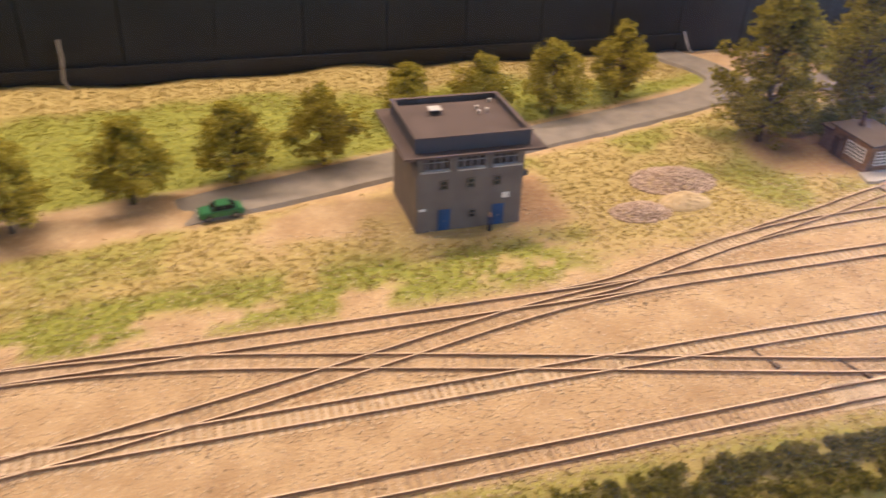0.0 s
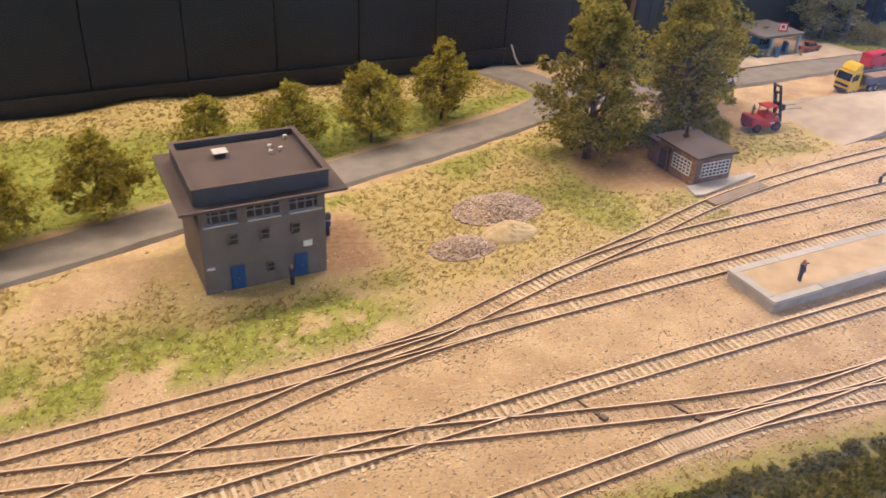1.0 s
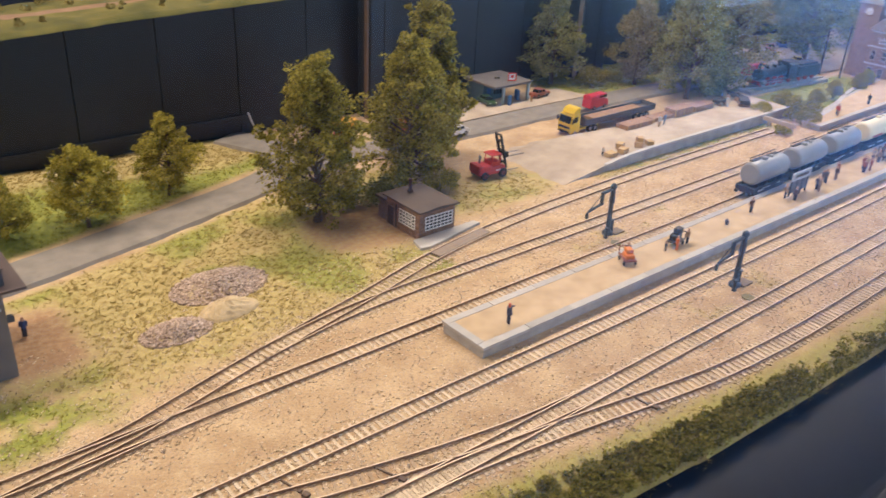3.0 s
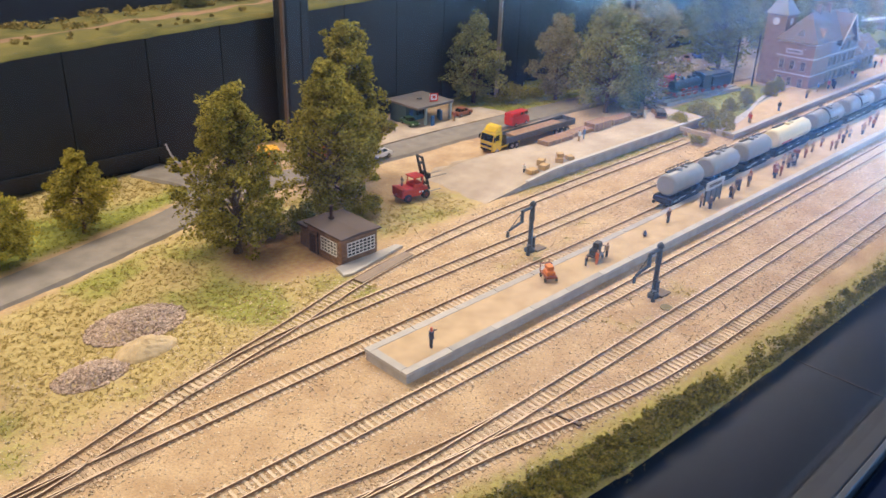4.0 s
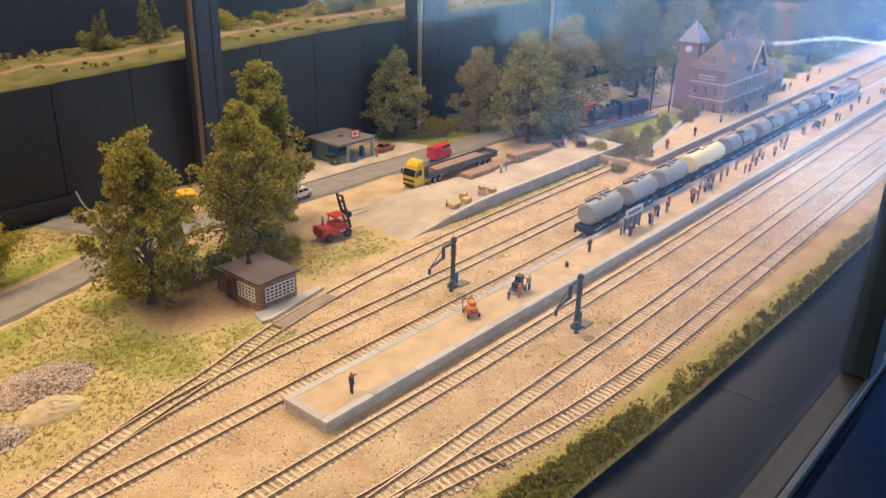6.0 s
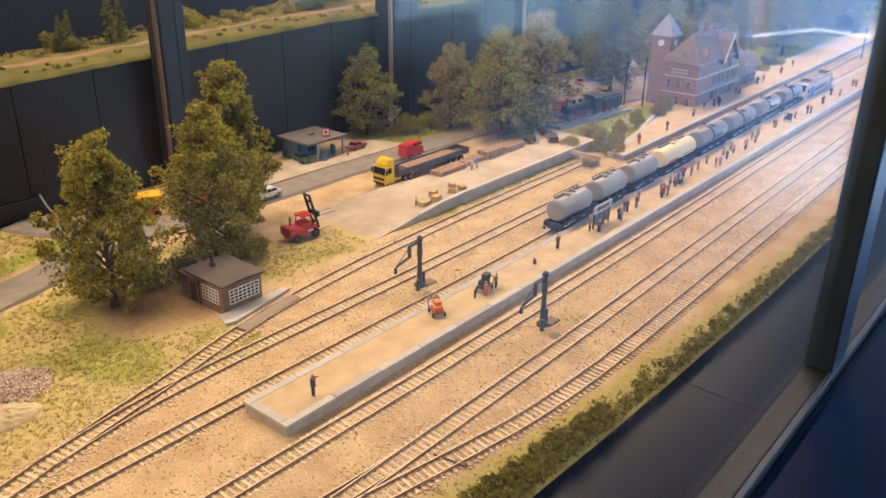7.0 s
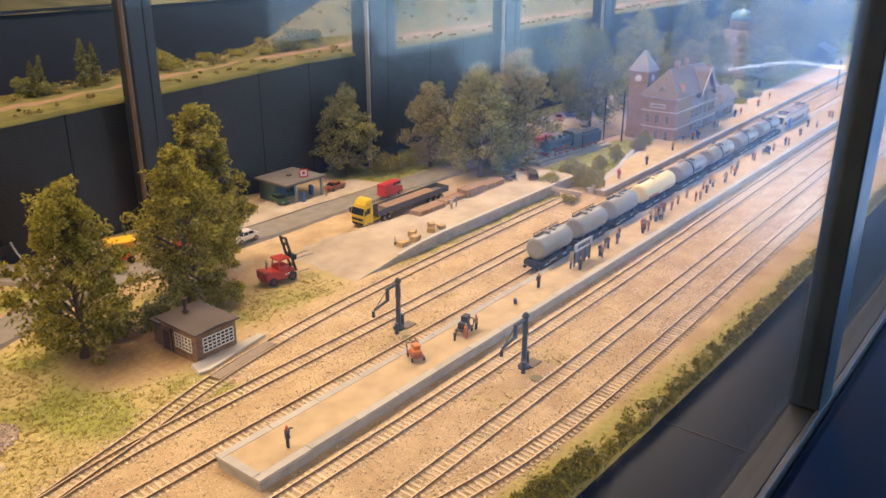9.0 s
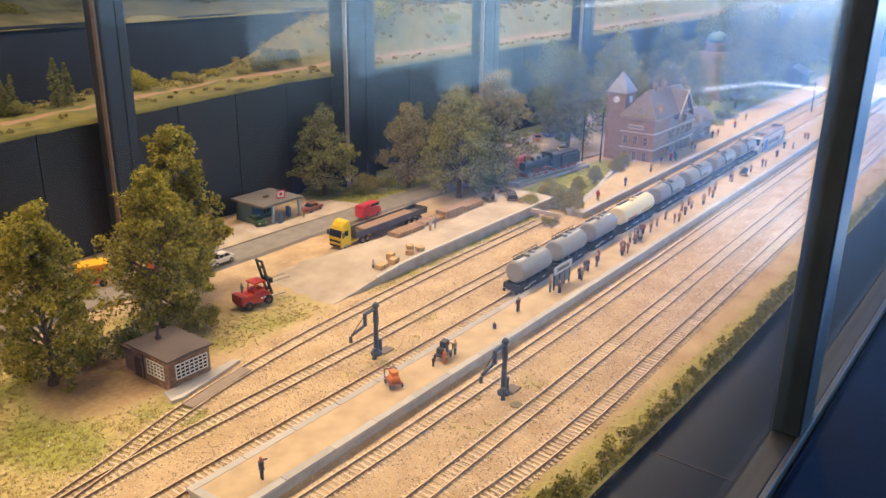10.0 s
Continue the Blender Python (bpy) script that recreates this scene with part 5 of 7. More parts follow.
def signal_box():
    th = thing("signal_box", "dark grey-brown signal box with wide flat roof and blue doors", "signal box", pose(0.2445, 0.725, 0))
    PLASTER = mat("dark_plaster", (0.15, 0.125, 0.105), 0.9, 0, 0.2, 60, 0.3, second=(0.20, 0.17, 0.145))
    ROOF = mat("brown_roof_felt", (0.085, 0.062, 0.054), 0.9, 0, 0.2, 40, 0.3, second=(0.125, 0.09, 0.08))
    SLATE = mat("slate_blue_cladding", (0.055, 0.055, 0.065), 0.7, 0, 0.2, 80, 0.2)
    BLUEDOOR = paint("dull_blue_door", (0.02, 0.07, 0.20), 0.5)
    x0, x1, y0, y1 = -0.054, 0.054, -0.050, 0.043
    bm = bm_new()
    box(bm, x0, x1, y0, y1, -0.004, 0.064)
    part("wall", bm, PLASTER, th)
    bm = bm_new()
    box(bm, x0 + 0.003, x1 - 0.003, y0 + 0.003, y1 - 0.003, 0.064, 0.0849)
    part("upper_wall", bm, SLATE, th)
    bm = bm_new()
    for x in (x0 + 0.0035, -0.0185, 0.0185, x1 - 0.0035):
        box(bm, x - 0.0035, x + 0.0035, y0 + 0.0004, y0 + 0.004, 0.064, 0.0849)
    part("pillar", bm, PLASTER, th)
    WF = paint("grey_white_frame", (0.45, 0.45, 0.46), 0.5)
    for x in (-0.0365, 0.0, 0.0365):
        grid_window(th, pose(x, y0 + 0.0016, 0.0668), 0.029, 0.0150, 4, 2, paint("grey_blue_frame", (0.22, 0.23, 0.25)), bar_w=0.0009)
        bm = bm_new()
        box(bm, x - 0.0145, x + 0.0145, y0 - 0.0022, y0 + 0.0015, 0.0648, 0.0662)
        part("window_sill", bm, WF, th, "pale window sill")
    for x in (-0.027, 0.0, 0.027):
        grid_window(th, pose(x, y0 - 0.0004, 0.0455), 0.0075, 0.0095, 1, 2, PLASTER)
    grid_window(th, pose(0.003, y0 - 0.0004, 0.012), 0.006, 0.0085, 1, 2, PLASTER)
    for x in (-0.026, 0.030):
        bm = bm_new()
        box(bm, x - 0.0062, x + 0.0062, y0 - 0.0008, y0 + 0.001, 0.0006, 0.0235)
        for dx in (-0.0028, 0.0028):
            box(bm, x + dx - 0.0021, x + dx + 0.0021, y0 - 0.0013, y0, 0.003, 0.0215)
        door = part("door", bm, BLUEDOOR, th, "dull blue double door")
        bm = bm_new()
        tube(bm, [(x + 0.0005, y0 - 0.0013, 0.0115), (x + 0.0005, y0 - 0.0022, 0.0115)], 0.0006, 6)
        part("handle", bm, STEEL, door)
    bm = bm_new()
    box(bm, 0.033, 0.041, y0 - 0.0009, y0, 0.0300, 0.0358)
    part("notice_board", bm, paint("white_notice", (0.75, 0.74, 0.72)), th, "small white notice board")
    bm = bm_new()
    box(bm, -0.0515, -0.045, y0 - 0.0012, y0, 0.024, 0.0262)
    part("sign", bm, paint("white_notice", (0.75, 0.74, 0.72)), th, "small white plate")
    bm = bm_new()
    box(bm, x0 - 0.0165, x1 + 0.0165, y0 - 0.0135, y1 + 0.0165, 0.0850, 0.0872)
    part("canopy", bm, ROOF, th, "broad brown overhanging roof slab")
    bm = bm_new()
    for bx in ((x0 - 0.003, x1 + 0.003, y0 - 0.003, y0), (x0 - 0.003, x1 + 0.003, y1, y1 + 0.003), (x0 - 0.003, x0, y0, y1), (x1, x1 + 0.003, y0, y1)):
        box(bm, *bx, 0.0873, 0.1015)
    part("parapet", bm, SLATE, th, "slate-blue clad parapet")
    bm = bm_new()
    for bx in ((x0 - 0.004, x1 + 0.004, y0 - 0.004, y0 + 0.0005), (x0 - 0.004, x1 + 0.004, y1 - 0.0005, y1 + 0.004), (x0 - 0.004, x0 + 0.0005, y0 + 0.0005, y1 - 0.0005), (x1 - 0.0005, x1 + 0.004, y0 + 0.0005, y1 - 0.0005)):
        box(bm, *bx, 0.1016, 0.1026)
    part("coping", bm, ROOF, th, "brown parapet cap")
    bm = bm_new()
    box(bm, x0, x1, y0, y1, 0.0873, 0.0965)
    part("roof", bm, ROOF, th, "brown felt roof deck")
    bm = bm_new()
    box(bm, -0.0235, -0.0145, 0.012, 0.020, 0.0966, 0.1010)
    hatch = part("roof_hatch", bm, BLACK, th, "dark roof ventilator")
    bm = bm_new()
    box(bm, -0.0255, -0.0125, 0.010, 0.022, 0.1011, 0.1022)
    bevel(bm, 0.0004, 1)
    part("lid", bm, paint("pale_vent", (0.55, 0.53, 0.5)), hatch, "pale lid")
    for x, y in ((0.026, 0.018), (0.024, 0.006), (0.034, 0.010), (0.045, 0.034)):
        bm = bm_new()
        tube(bm, [(x, y, 0.0966), (x, y, 0.0995)], 0.0011, 8)
        tube(bm, [(x, y, 0.0995), (x, y, 0.1003)], 0.002, 8)
        part("vent_pipe", bm, paint("pale_vent", (0.55, 0.53, 0.5)), th)
    bm = bm_new()
    tube(bm, [(x1 + 0.001, y0 + 0.010, 0.0), (x1 + 0.001, y0 + 0.010, 0.081)], 0.0008, 6)
    box(bm, x1, x1 + 0.006, y0 + 0.003, y0 + 0.008, 0.050, 0.055)
    part("drainpipe", bm, SLATE, th)


signal_box()


def brick_hut():
    th = thing("crossing_hut", "small brown brick hut with a flat roof and white gridded windows", "hut", pose(0.7635, 0.729, 0))
    BRICK = mat("brown_brick", (0.22, 0.145, 0.095), 0.9, 0, 0.3, 150, 0.5, second=(0.32, 0.225, 0.15))
    FELT = mat("hut_roof_felt", (0.09, 0.068, 0.058), 0.9, 0, 0.2, 60, 0.3)
    WHITE_F = paint("white_window_paint", (0.74, 0.72, 0.68), 0.5)
    x0, x1, y0, y1 = -0.0265, 0.0265, -0.040, 0.024
    bm = bm_new()
    prism(bm, [(x0, -0.004), (x1, -0.004), (x1, 0.0344), (x0, 0.0344)], y0, y1, "y")
    part("wall", bm, BRICK, th)
    n = 0
    for c in range(16):
        z = 0.0008 + c * 0.0023
        if z > 0.0325:
            break
        k = 0
        while -0.0265 + k * 0.0053 < 0.0265:
            xa = max(x0, x0 + k * 0.0053 - (0.00265 if c % 2 else 0))
            xb = min(x1, x0 + (k + 1) * 0.0053 - (0.00265 if c % 2 else 0) - 0.0004)
            mid = (xa + xb) / 2
            if not (abs(mid - 0.002) < 0.0205 and 0.0085 < z < 0.0268) and xb > xa + 0.0005:
                HUT_BRICKS.append((th, (xa, xb, y0 - 0.0004, y0 + 0.0005, z, z + 0.0019)))
            k += 1
        k = 0
        while y0 + k * 0.0053 < y1:
            ya = max(y0, y0 + k * 0.0053 - (0.00265 if c % 2 else 0))
            yb = min(y1, y0 + (k + 1) * 0.0053 - (0.00265 if c % 2 else 0) - 0.0004)
            mid = (ya + yb) / 2
            if not (abs(mid + 0.017) < 0.0155 and 0.0085 < z < 0.0268) and not (abs(mid - 0.015) < 0.0065 and z < 0.024) and yb > ya + 0.0005:
                HUT_BRICKS.append((th, (x0 - 0.0004, x0 + 0.0005, ya, yb, z, z + 0.0019)))
            k += 1
    grid_window(th, pose(0.002, y0 - 0.0004, 0.0105), 0.040, 0.0165, 7, 4, WHITE_F, bar_w=0.0011)
    west = pose(x0 - 0.0004, -0.017, 0.0105, 0, 0, -90)
    grid_window(th, west, 0.029, 0.0165, 5, 4, WHITE_F, bar_w=0.0011)
    bm = bm_new()
    box(bm, x0 - 0.001, x0 + 0.0005, 0.0095, 0.0205, 0.0005, 0.0235)
    part("door", bm, paint("dark_brown_door", (0.07, 0.045, 0.03), 0.6), th, "dark brown wooden door")
    bm = bm_new()
    box(bm, x0 - 0.0012, x0 + 0.0004, 0.0035, 0.0048, 0.0005, 0.030)
    part("downpipe", bm, BLACK, th)
    bm = bm_new()
    prism(bm, [(x0 - 0.003, 0.0345), (x1 + 0.004, 0.0345), (x1 + 0.004, 0.0362), (0.0, 0.0382), (x0 - 0.003, 0.0362)], y0 - 0.004, y1 + 0.005, "y")
    part("roof", bm, FELT, th, "brown felt roof with a slight pitch")
    bm = bm_new()
    box(bm, -0.005, 0.0, 0.007, 0.012, 0.033, 0.0415)
    tube(bm, [(-0.0025, 0.0095, 0.0415), (-0.0025, 0.0095, 0.0535), (-0.0025, 0.0095, 0.0555)], [0.0019, 0.0019, 0.0026], 8)
    part("chimney", bm, mat("sooty_chimney", (0.09, 0.05, 0.04), 0.9, 0, 0.3, 150, 0.4), th, "sooty chimney with a pot")
    bm = bm_new()
    box(bm, x0 + 0.004, x1 - 0.004, y1 + 0.0005, y1 + 0.022, -0.003, 0.025)
    part("annexe", bm, BRICK, th, "low brick annexe")
    bm = bm_new()
    box(bm, x0 + 0.001, x1 - 0.001, y1 + 0.0053, y1 + 0.025, 0.0252, 0.0275)
    part("annexe_roof", bm, FELT, th)


HUT_BRICKS = []
brick_hut()
bm = bm_new()
prism(bm, [(0.722, 0.667), (0.733, 0.664), (0.826, 0.6825), (0.822, 0.6905), (0.728, 0.6885)], -0.003, 0.0035, "z")
bevel(bm, 0.0005, 1)
whole("pavement", bm, EDGE, "pale concrete slab between hut and track", "pavement", kind="structure")
th = thing("track_crossing", "grey wooden crossing boards laid between the rails", "crossing", pose(0.772, 0.6545, 0, 0, 0, 10))
for k in range(4):
    bm = bm_new()
    box(bm, -0.046, 0.046, -0.0068 + k * 0.0034, -0.0068 + k * 0.0034 + 0.0031, 0.0008, 0.0031)
    part("plank", bm, mat("grey_plank", (0.26, 0.20, 0.15), 0.9, 0, 0.3, 120, 0.4, obj=0.5), th)


def water_crane(x, y, s, label):
    CR = paint("dark_blue_grey_iron", (0.045, 0.055, 0.075), 0.55, 0.25)
    th = thing("water_crane", label, "water crane", pose(x, y, 0) @ Matrix.Scale(s, 4), "water cranes beside the tracks")
    bm = bm_new()
    tube(bm, [(0, 0, -0.002), (0, 0, 0.003), (0, 0, 0.0045), (0, 0, 0.007), (0, 0, 0.040), (0, 0, 0.0415), (0, 0, 0.059), (0, 0, 0.061), (0, 0, 0.064), (0, 0, 0.066)], [0.0065, 0.0065, 0.0042, 0.0032, 0.0027, 0.0036, 0.0027, 0.0042, 0.0032, 0.0008], 14)
    part("column", bm, CR, th)
    bm = bm_new()
    tube(bm, [(0, 0, 0.0585), (-0.014, 0.0015, 0.0565), (-0.016, 0.002, 0.0555)], 0.0019, 8)
    tube(bm, [(-0.016, 0.002, 0.057), (-0.016, 0.002, 0.0415)], 0.0023, 8)
    tube(bm, [(-0.016, 0.002, 0.0425), (-0.036, 0.004, 0.0365), (-0.038, 0.004, 0.0355), (-0.038, 0.004, 0.0285)], [0.0017, 0.0016, 0.0017, 0.0021], 8)
    bar(bm, (-0.016, 0.002, 0.055), (-0.036, 0.004, 0.0372), 0.0005, 5)
    part("arm", bm, CR, th, "jointed outlet arm with a stay")
    bm = bm_new()
    for px, py, h in ((-0.010, -0.006, 0.011), (0.0085, 0.001, 0.014)):
        tube(bm, [(px, py, -0.001), (px, py, 0.002), (px, py, h), (px, py, h + 0.002)], [0.0032, 0.0022, 0.0018, 0.0026], 8)
    part("valve", bm, CR, th, "small valve pillar")
    bm = bm_new()
    box(bm, 0.004, 0.022, -0.009, 0.004, -0.003, 0.0016)
    part("cover_plate", bm, mat("rusty_plate", (0.20, 0.15, 0.11), 0.8, 0.2, 0.3, 150, 0.3), th, "rusty cover plate")
    bm = bm_new()
    tube(bm, [(-0.012, -0.024, -0.001), (-0.012, -0.024, 0.0014)], 0.0065, 14)
    part("manhole_cover", bm, mat("mossy_iron", (0.22, 0.19, 0.10), 0.9, 0, 0.3, 150, 0.3), th, "round mossy manhole cover")


water_crane(0.937, 0.575, 1.0, "dark blue-grey water crane beside the track")
water_crane(0.951, 0.408, 1.0, "dark blue-grey water crane before the platform")


def filling_station():
    th = thing("filling_station", "small teal filling station under a flat grey canopy", "filling station", pose(1.17, 1.03, 0.0045))
    TEAL = mat("teal_wall", (0.06, 0.10, 0.11), 0.7, 0, 0.2, 60, 0.2)
    RO = mat("grey_roof", (0.15, 0.13, 0.115), 0.9, 0, 0.2, 50, 0.2)
    bm = bm_new()
    box(bm, 0.002, 0.052, 0.030, 0.072, -0.004, 0.030)
    part("wall", bm, TEAL, th)
    bm = bm_new()
    box(bm, -0.004, 0.086, -0.006, 0.078, 0.0302, 0.0345)
    bevel(bm, 0.0006, 1)
    part("canopy", bm, RO, th, "flat grey-brown canopy roof")
    for x, y in ((0.020, -0.002), (0.080, -0.002), (0.080, 0.070)):
        bm = bm_new()
        box(bm, x - 0.002, x + 0.002, y - 0.002, y + 0.002, -0.004, 0.0302)
        part("column", bm, paint("pale_teal_column", (0.35, 0.42, 0.43)), th)
    bm = bm_new()
    box(bm, 0.010, 0.018, 0.0288, 0.0302, 0.0, 0.021)
    part("door", bm, paint("dull_blue_door", (0.02, 0.07, 0.20)), th, "blue door")
    grid_window(th, pose(0.036, 0.0295, 0.008), 0.022, 0.013, 3, 1, TEAL)
    bm = bm_new()
    box(bm, 0.036, 0.044, 0.034, 0.040, 0.0346, 0.0375)
    part("roof_vent", bm, RO, th)
    sg = pose(0.050, 0.010, 0.0346, 0, 0, -25)
    bm = bm_new()
    box(bm, -0.0075, 0.0075, -0.0008, 0.0008, 0.001, 0.0145, sg)
    sign = part("sign", bm, paint("white_sign", (0.8, 0.78, 0.75)), th, "white square sign with red border")
    bm = bm_new()
    for a in ((-0.0078, 0.0078, 0.0005, 0.0025), (-0.0078, 0.0078, 0.013, 0.015), (-0.0078, -0.006, 0.0005, 0.015), (0.006, 0.0078, 0.0005, 0.015), (-0.0025, 0.0025, 0.0055, 0.0105)):
        box(bm, a[0], a[1], -0.0013, -0.0009, a[2], a[3], sg)
    part("border", bm, paint("sign_red", (0.6, 0.04, 0.03)), sign)
    for x, y in ((0.027, -0.012), (0.062, 0.004), (0.066, 0.012)):
        bm = bm_new()
        box(bm, x - 0.003, x + 0.003, y - 0.002, y + 0.002, -0.001, 0.017)
        box(bm, x - 0.0022, x + 0.0022, y - 0.0025, y - 0.0019, 0.010, 0.015)
        bevel(bm, 0.0003, 1)
        part("fuel_pump", bm, paint("pump_blue", (0.05, 0.12, 0.28)), th, "blue fuel pump")


filling_station()


def station():
    th = thing("station_building", "red brick railway station with a clock tower and steep tiled roofs", "station", pose(1.99, 0.705 + 0.01, 0))
    BRI = mat("red_station_brick", (0.25, 0.16, 0.105), 0.9, 0, 0.2, 90, 0.4, second=(0.37, 0.255, 0.175))
    PLA = mat("grey_station_render", (0.27, 0.24, 0.22), 0.9, 0, 0.25, 60, 0.2)
    TILE = mat("brown_roof_tile", (0.16, 0.125, 0.10), 0.85, 0, 0.25, 140, 0.5)
    SLT = mat("grey_slate", (0.22, 0.22, 0.25), 0.6, 0, 0.2, 120, 0.4)
    TRIM = paint("cream_trim", (0.50, 0.42, 0.33), 0.6)
    bm = bm_new()
    box(bm, 0.0, 0.085, -0.020, 0.060, -0.004, 0.105)
    part("wall", bm, BRI, th, "red brick end block")
    bm = bm_new()
    box(bm, 0.0855, 0.235, -0.016, 0.060, -0.004, 0.095)
    part("wall", bm, PLA, th, "grey rendered main block")
    bm = bm_new()
    box(bm, 0.235, 0.40, -0.006, 0.050, -0.004, 0.050)
    part("wall", bm, PLA, th, "low grey rendered wing")
    bm = bm_new()
    pts = [bm.verts.new(p) for p in ((-0.006, -0.026, 0.104), (0.245, -0.022, 0.098), (0.245, 0.066, 0.098), (-0.006, 0.066, 0.104), (0.045, 0.021, 0.160), (0.235, 0.021, 0.152))]
    for f in ((0, 1, 5, 4), (1, 2, 5), (2, 3, 4, 5), (3, 0, 4), (0, 3, 2, 1)):
        bm.faces.new([pts[i] for i in f])
    bmesh.ops.recalc_face_normals(bm, faces=bm.faces)
    roof = part("roof", bm, TILE, th, "steep brown tiled hip roof")
    bm = bm_new()
    for x, w, z in ((0.165, 0.038, 0.147), (0.042, 0.022, 0.135)):
        prism(bm, [(x - w, 0.09), (x + w, 0.09), (x, z - 0.004)], -0.019, 0.02, "y")
    part("gable_wall", bm, BRI, th, "brick gable")
    bm = bm_new()
    for s in (-1, 1):
        prism(bm, [(0.165, 0.152), (0.165 + s * 0.044, 0.092), (0.165 + s * 0.044, 0.088), (0.165, 0.147)], -0.026, 0.022, "y")
    part("gable_roof", bm, TILE, th)
    bm = bm_new()
    for s in (-1, 1):
        prism(bm, [(0.165, 0.153), (0.165 + s * 0.046, 0.092), (0.165 + s * 0.046, 0.088), (0.165, 0.148)], -0.0285, -0.0262, "y")
    part("bargeboard", bm, TRIM, th, "white carved bargeboard")
    bm = bm_new()
    prism(bm, [(-0.012, 0.049), (0.022, 0.078), (0.056, 0.049)], 0.235, 0.41, "x")
    part("wing_roof", bm, TILE, th)
    bm = bm_new()
    prism(bm, [(0.30, 0.045), (0.335, 0.045), (0.3175, 0.072)], -0.012, 0.02, "y")
    part("wing_gable", bm, PLA, th)
    bm = bm_new()
    box(bm, 0.02, 0.068, 0.0605, 0.105, -0.004, 0.150)
    tower = part("tower", bm, BRI, th, "square brick clock tower")
    bm = bm_new()
    a = [bm.verts.new(p) for p in ((0.016, 0.0565, 0.1502), (0.072, 0.0565, 0.1502), (0.072, 0.109, 0.1502), (0.016, 0.109, 0.1502))]
    t = bm.verts.new((0.044, 0.083, 0.196))
    for k in range(4):
        bm.faces.new((a[k], a[(k + 1) % 4], t))
    bm.faces.new(a[::-1])
    part("spire", bm, SLT, tower, "grey slate spire")
    bm = bm_new()
    tube(bm, [(0.0195, 0.083, 0.135), (0.0185, 0.083, 0.135)], 0.0075, 16)
    tube(bm, [(0.044, 0.0605, 0.135), (0.044, 0.0595, 0.135)], 0.0075, 16)
    part("clock", bm, paint("clock_face", (0.7, 0.66, 0.6)), tower, "pale clock face")
    bm = bm_new()
    for z in (0.035, 0.070, 0.100):
        box(bm, -0.0016, 0.2365, -0.0218 if z > 0.09 else -0.0214, -0.0198, z, z + 0.003)
        box(bm, -0.0016, 0.0, -0.02, 0.06, z, z + 0.003)
    part("string_course", bm, TRIM, th, "pale stone bands")
    for zz in (0.010, 0.045, 0.076):
        for x in (0.10, 0.125, 0.15, 0.18, 0.205, 0.225):
            if zz < 0.07 or 0.13 < x < 0.2:
                grid_window(th, pose(x, -0.0175 if zz < 0.07 else -0.0200, zz), 0.010, 0.020 if zz < 0.07 else 0.016, 2, 2, TRIM)
        for y in (-0.002, 0.022, 0.045):
            if zz < 0.07:
                grid_window(th, pose(-0.0015, y, zz, 0, 0, -90), 0.009, 0.019, 2, 2, TRIM)
    for x in (0.255, 0.28, 0.3175, 0.355, 0.38):
        grid_window(th, pose(x, -0.0070 if x != 0.3175 else -0.0130, 0.010), 0.011, 0.022, 2, 2, TRIM)
    bm = bm_new()
    box(bm, -0.0032, -0.0018, 0.004, 0.040, 0.0785, 0.0885)
    sb = part("sign", bm, TRIM, th, "cream station name board")
    bm = bm_new()
    for k in range(7):
        box(bm, -0.0038, -0.0033, 0.008 + k * 0.0042, 0.0105 + k * 0.0042, 0.0818, 0.0855)
    part("lettering", bm, LETTER, sb)
    for x in (0.08, 0.13):
        bm = bm_new()
        box(bm, x - 0.004, x + 0.004, 0.016, 0.026, 0.14, 0.172)
        part("chimney", bm, BRI, roof)
    for y in (0.018,):
        bm = bm_new()
        prism(bm, [(y - 0.012, 0.110), (y + 0.012, 0.110), (y, 0.128)], 0.004, 0.04, "x")
        part("dormer", bm, SLT, roof)


station()


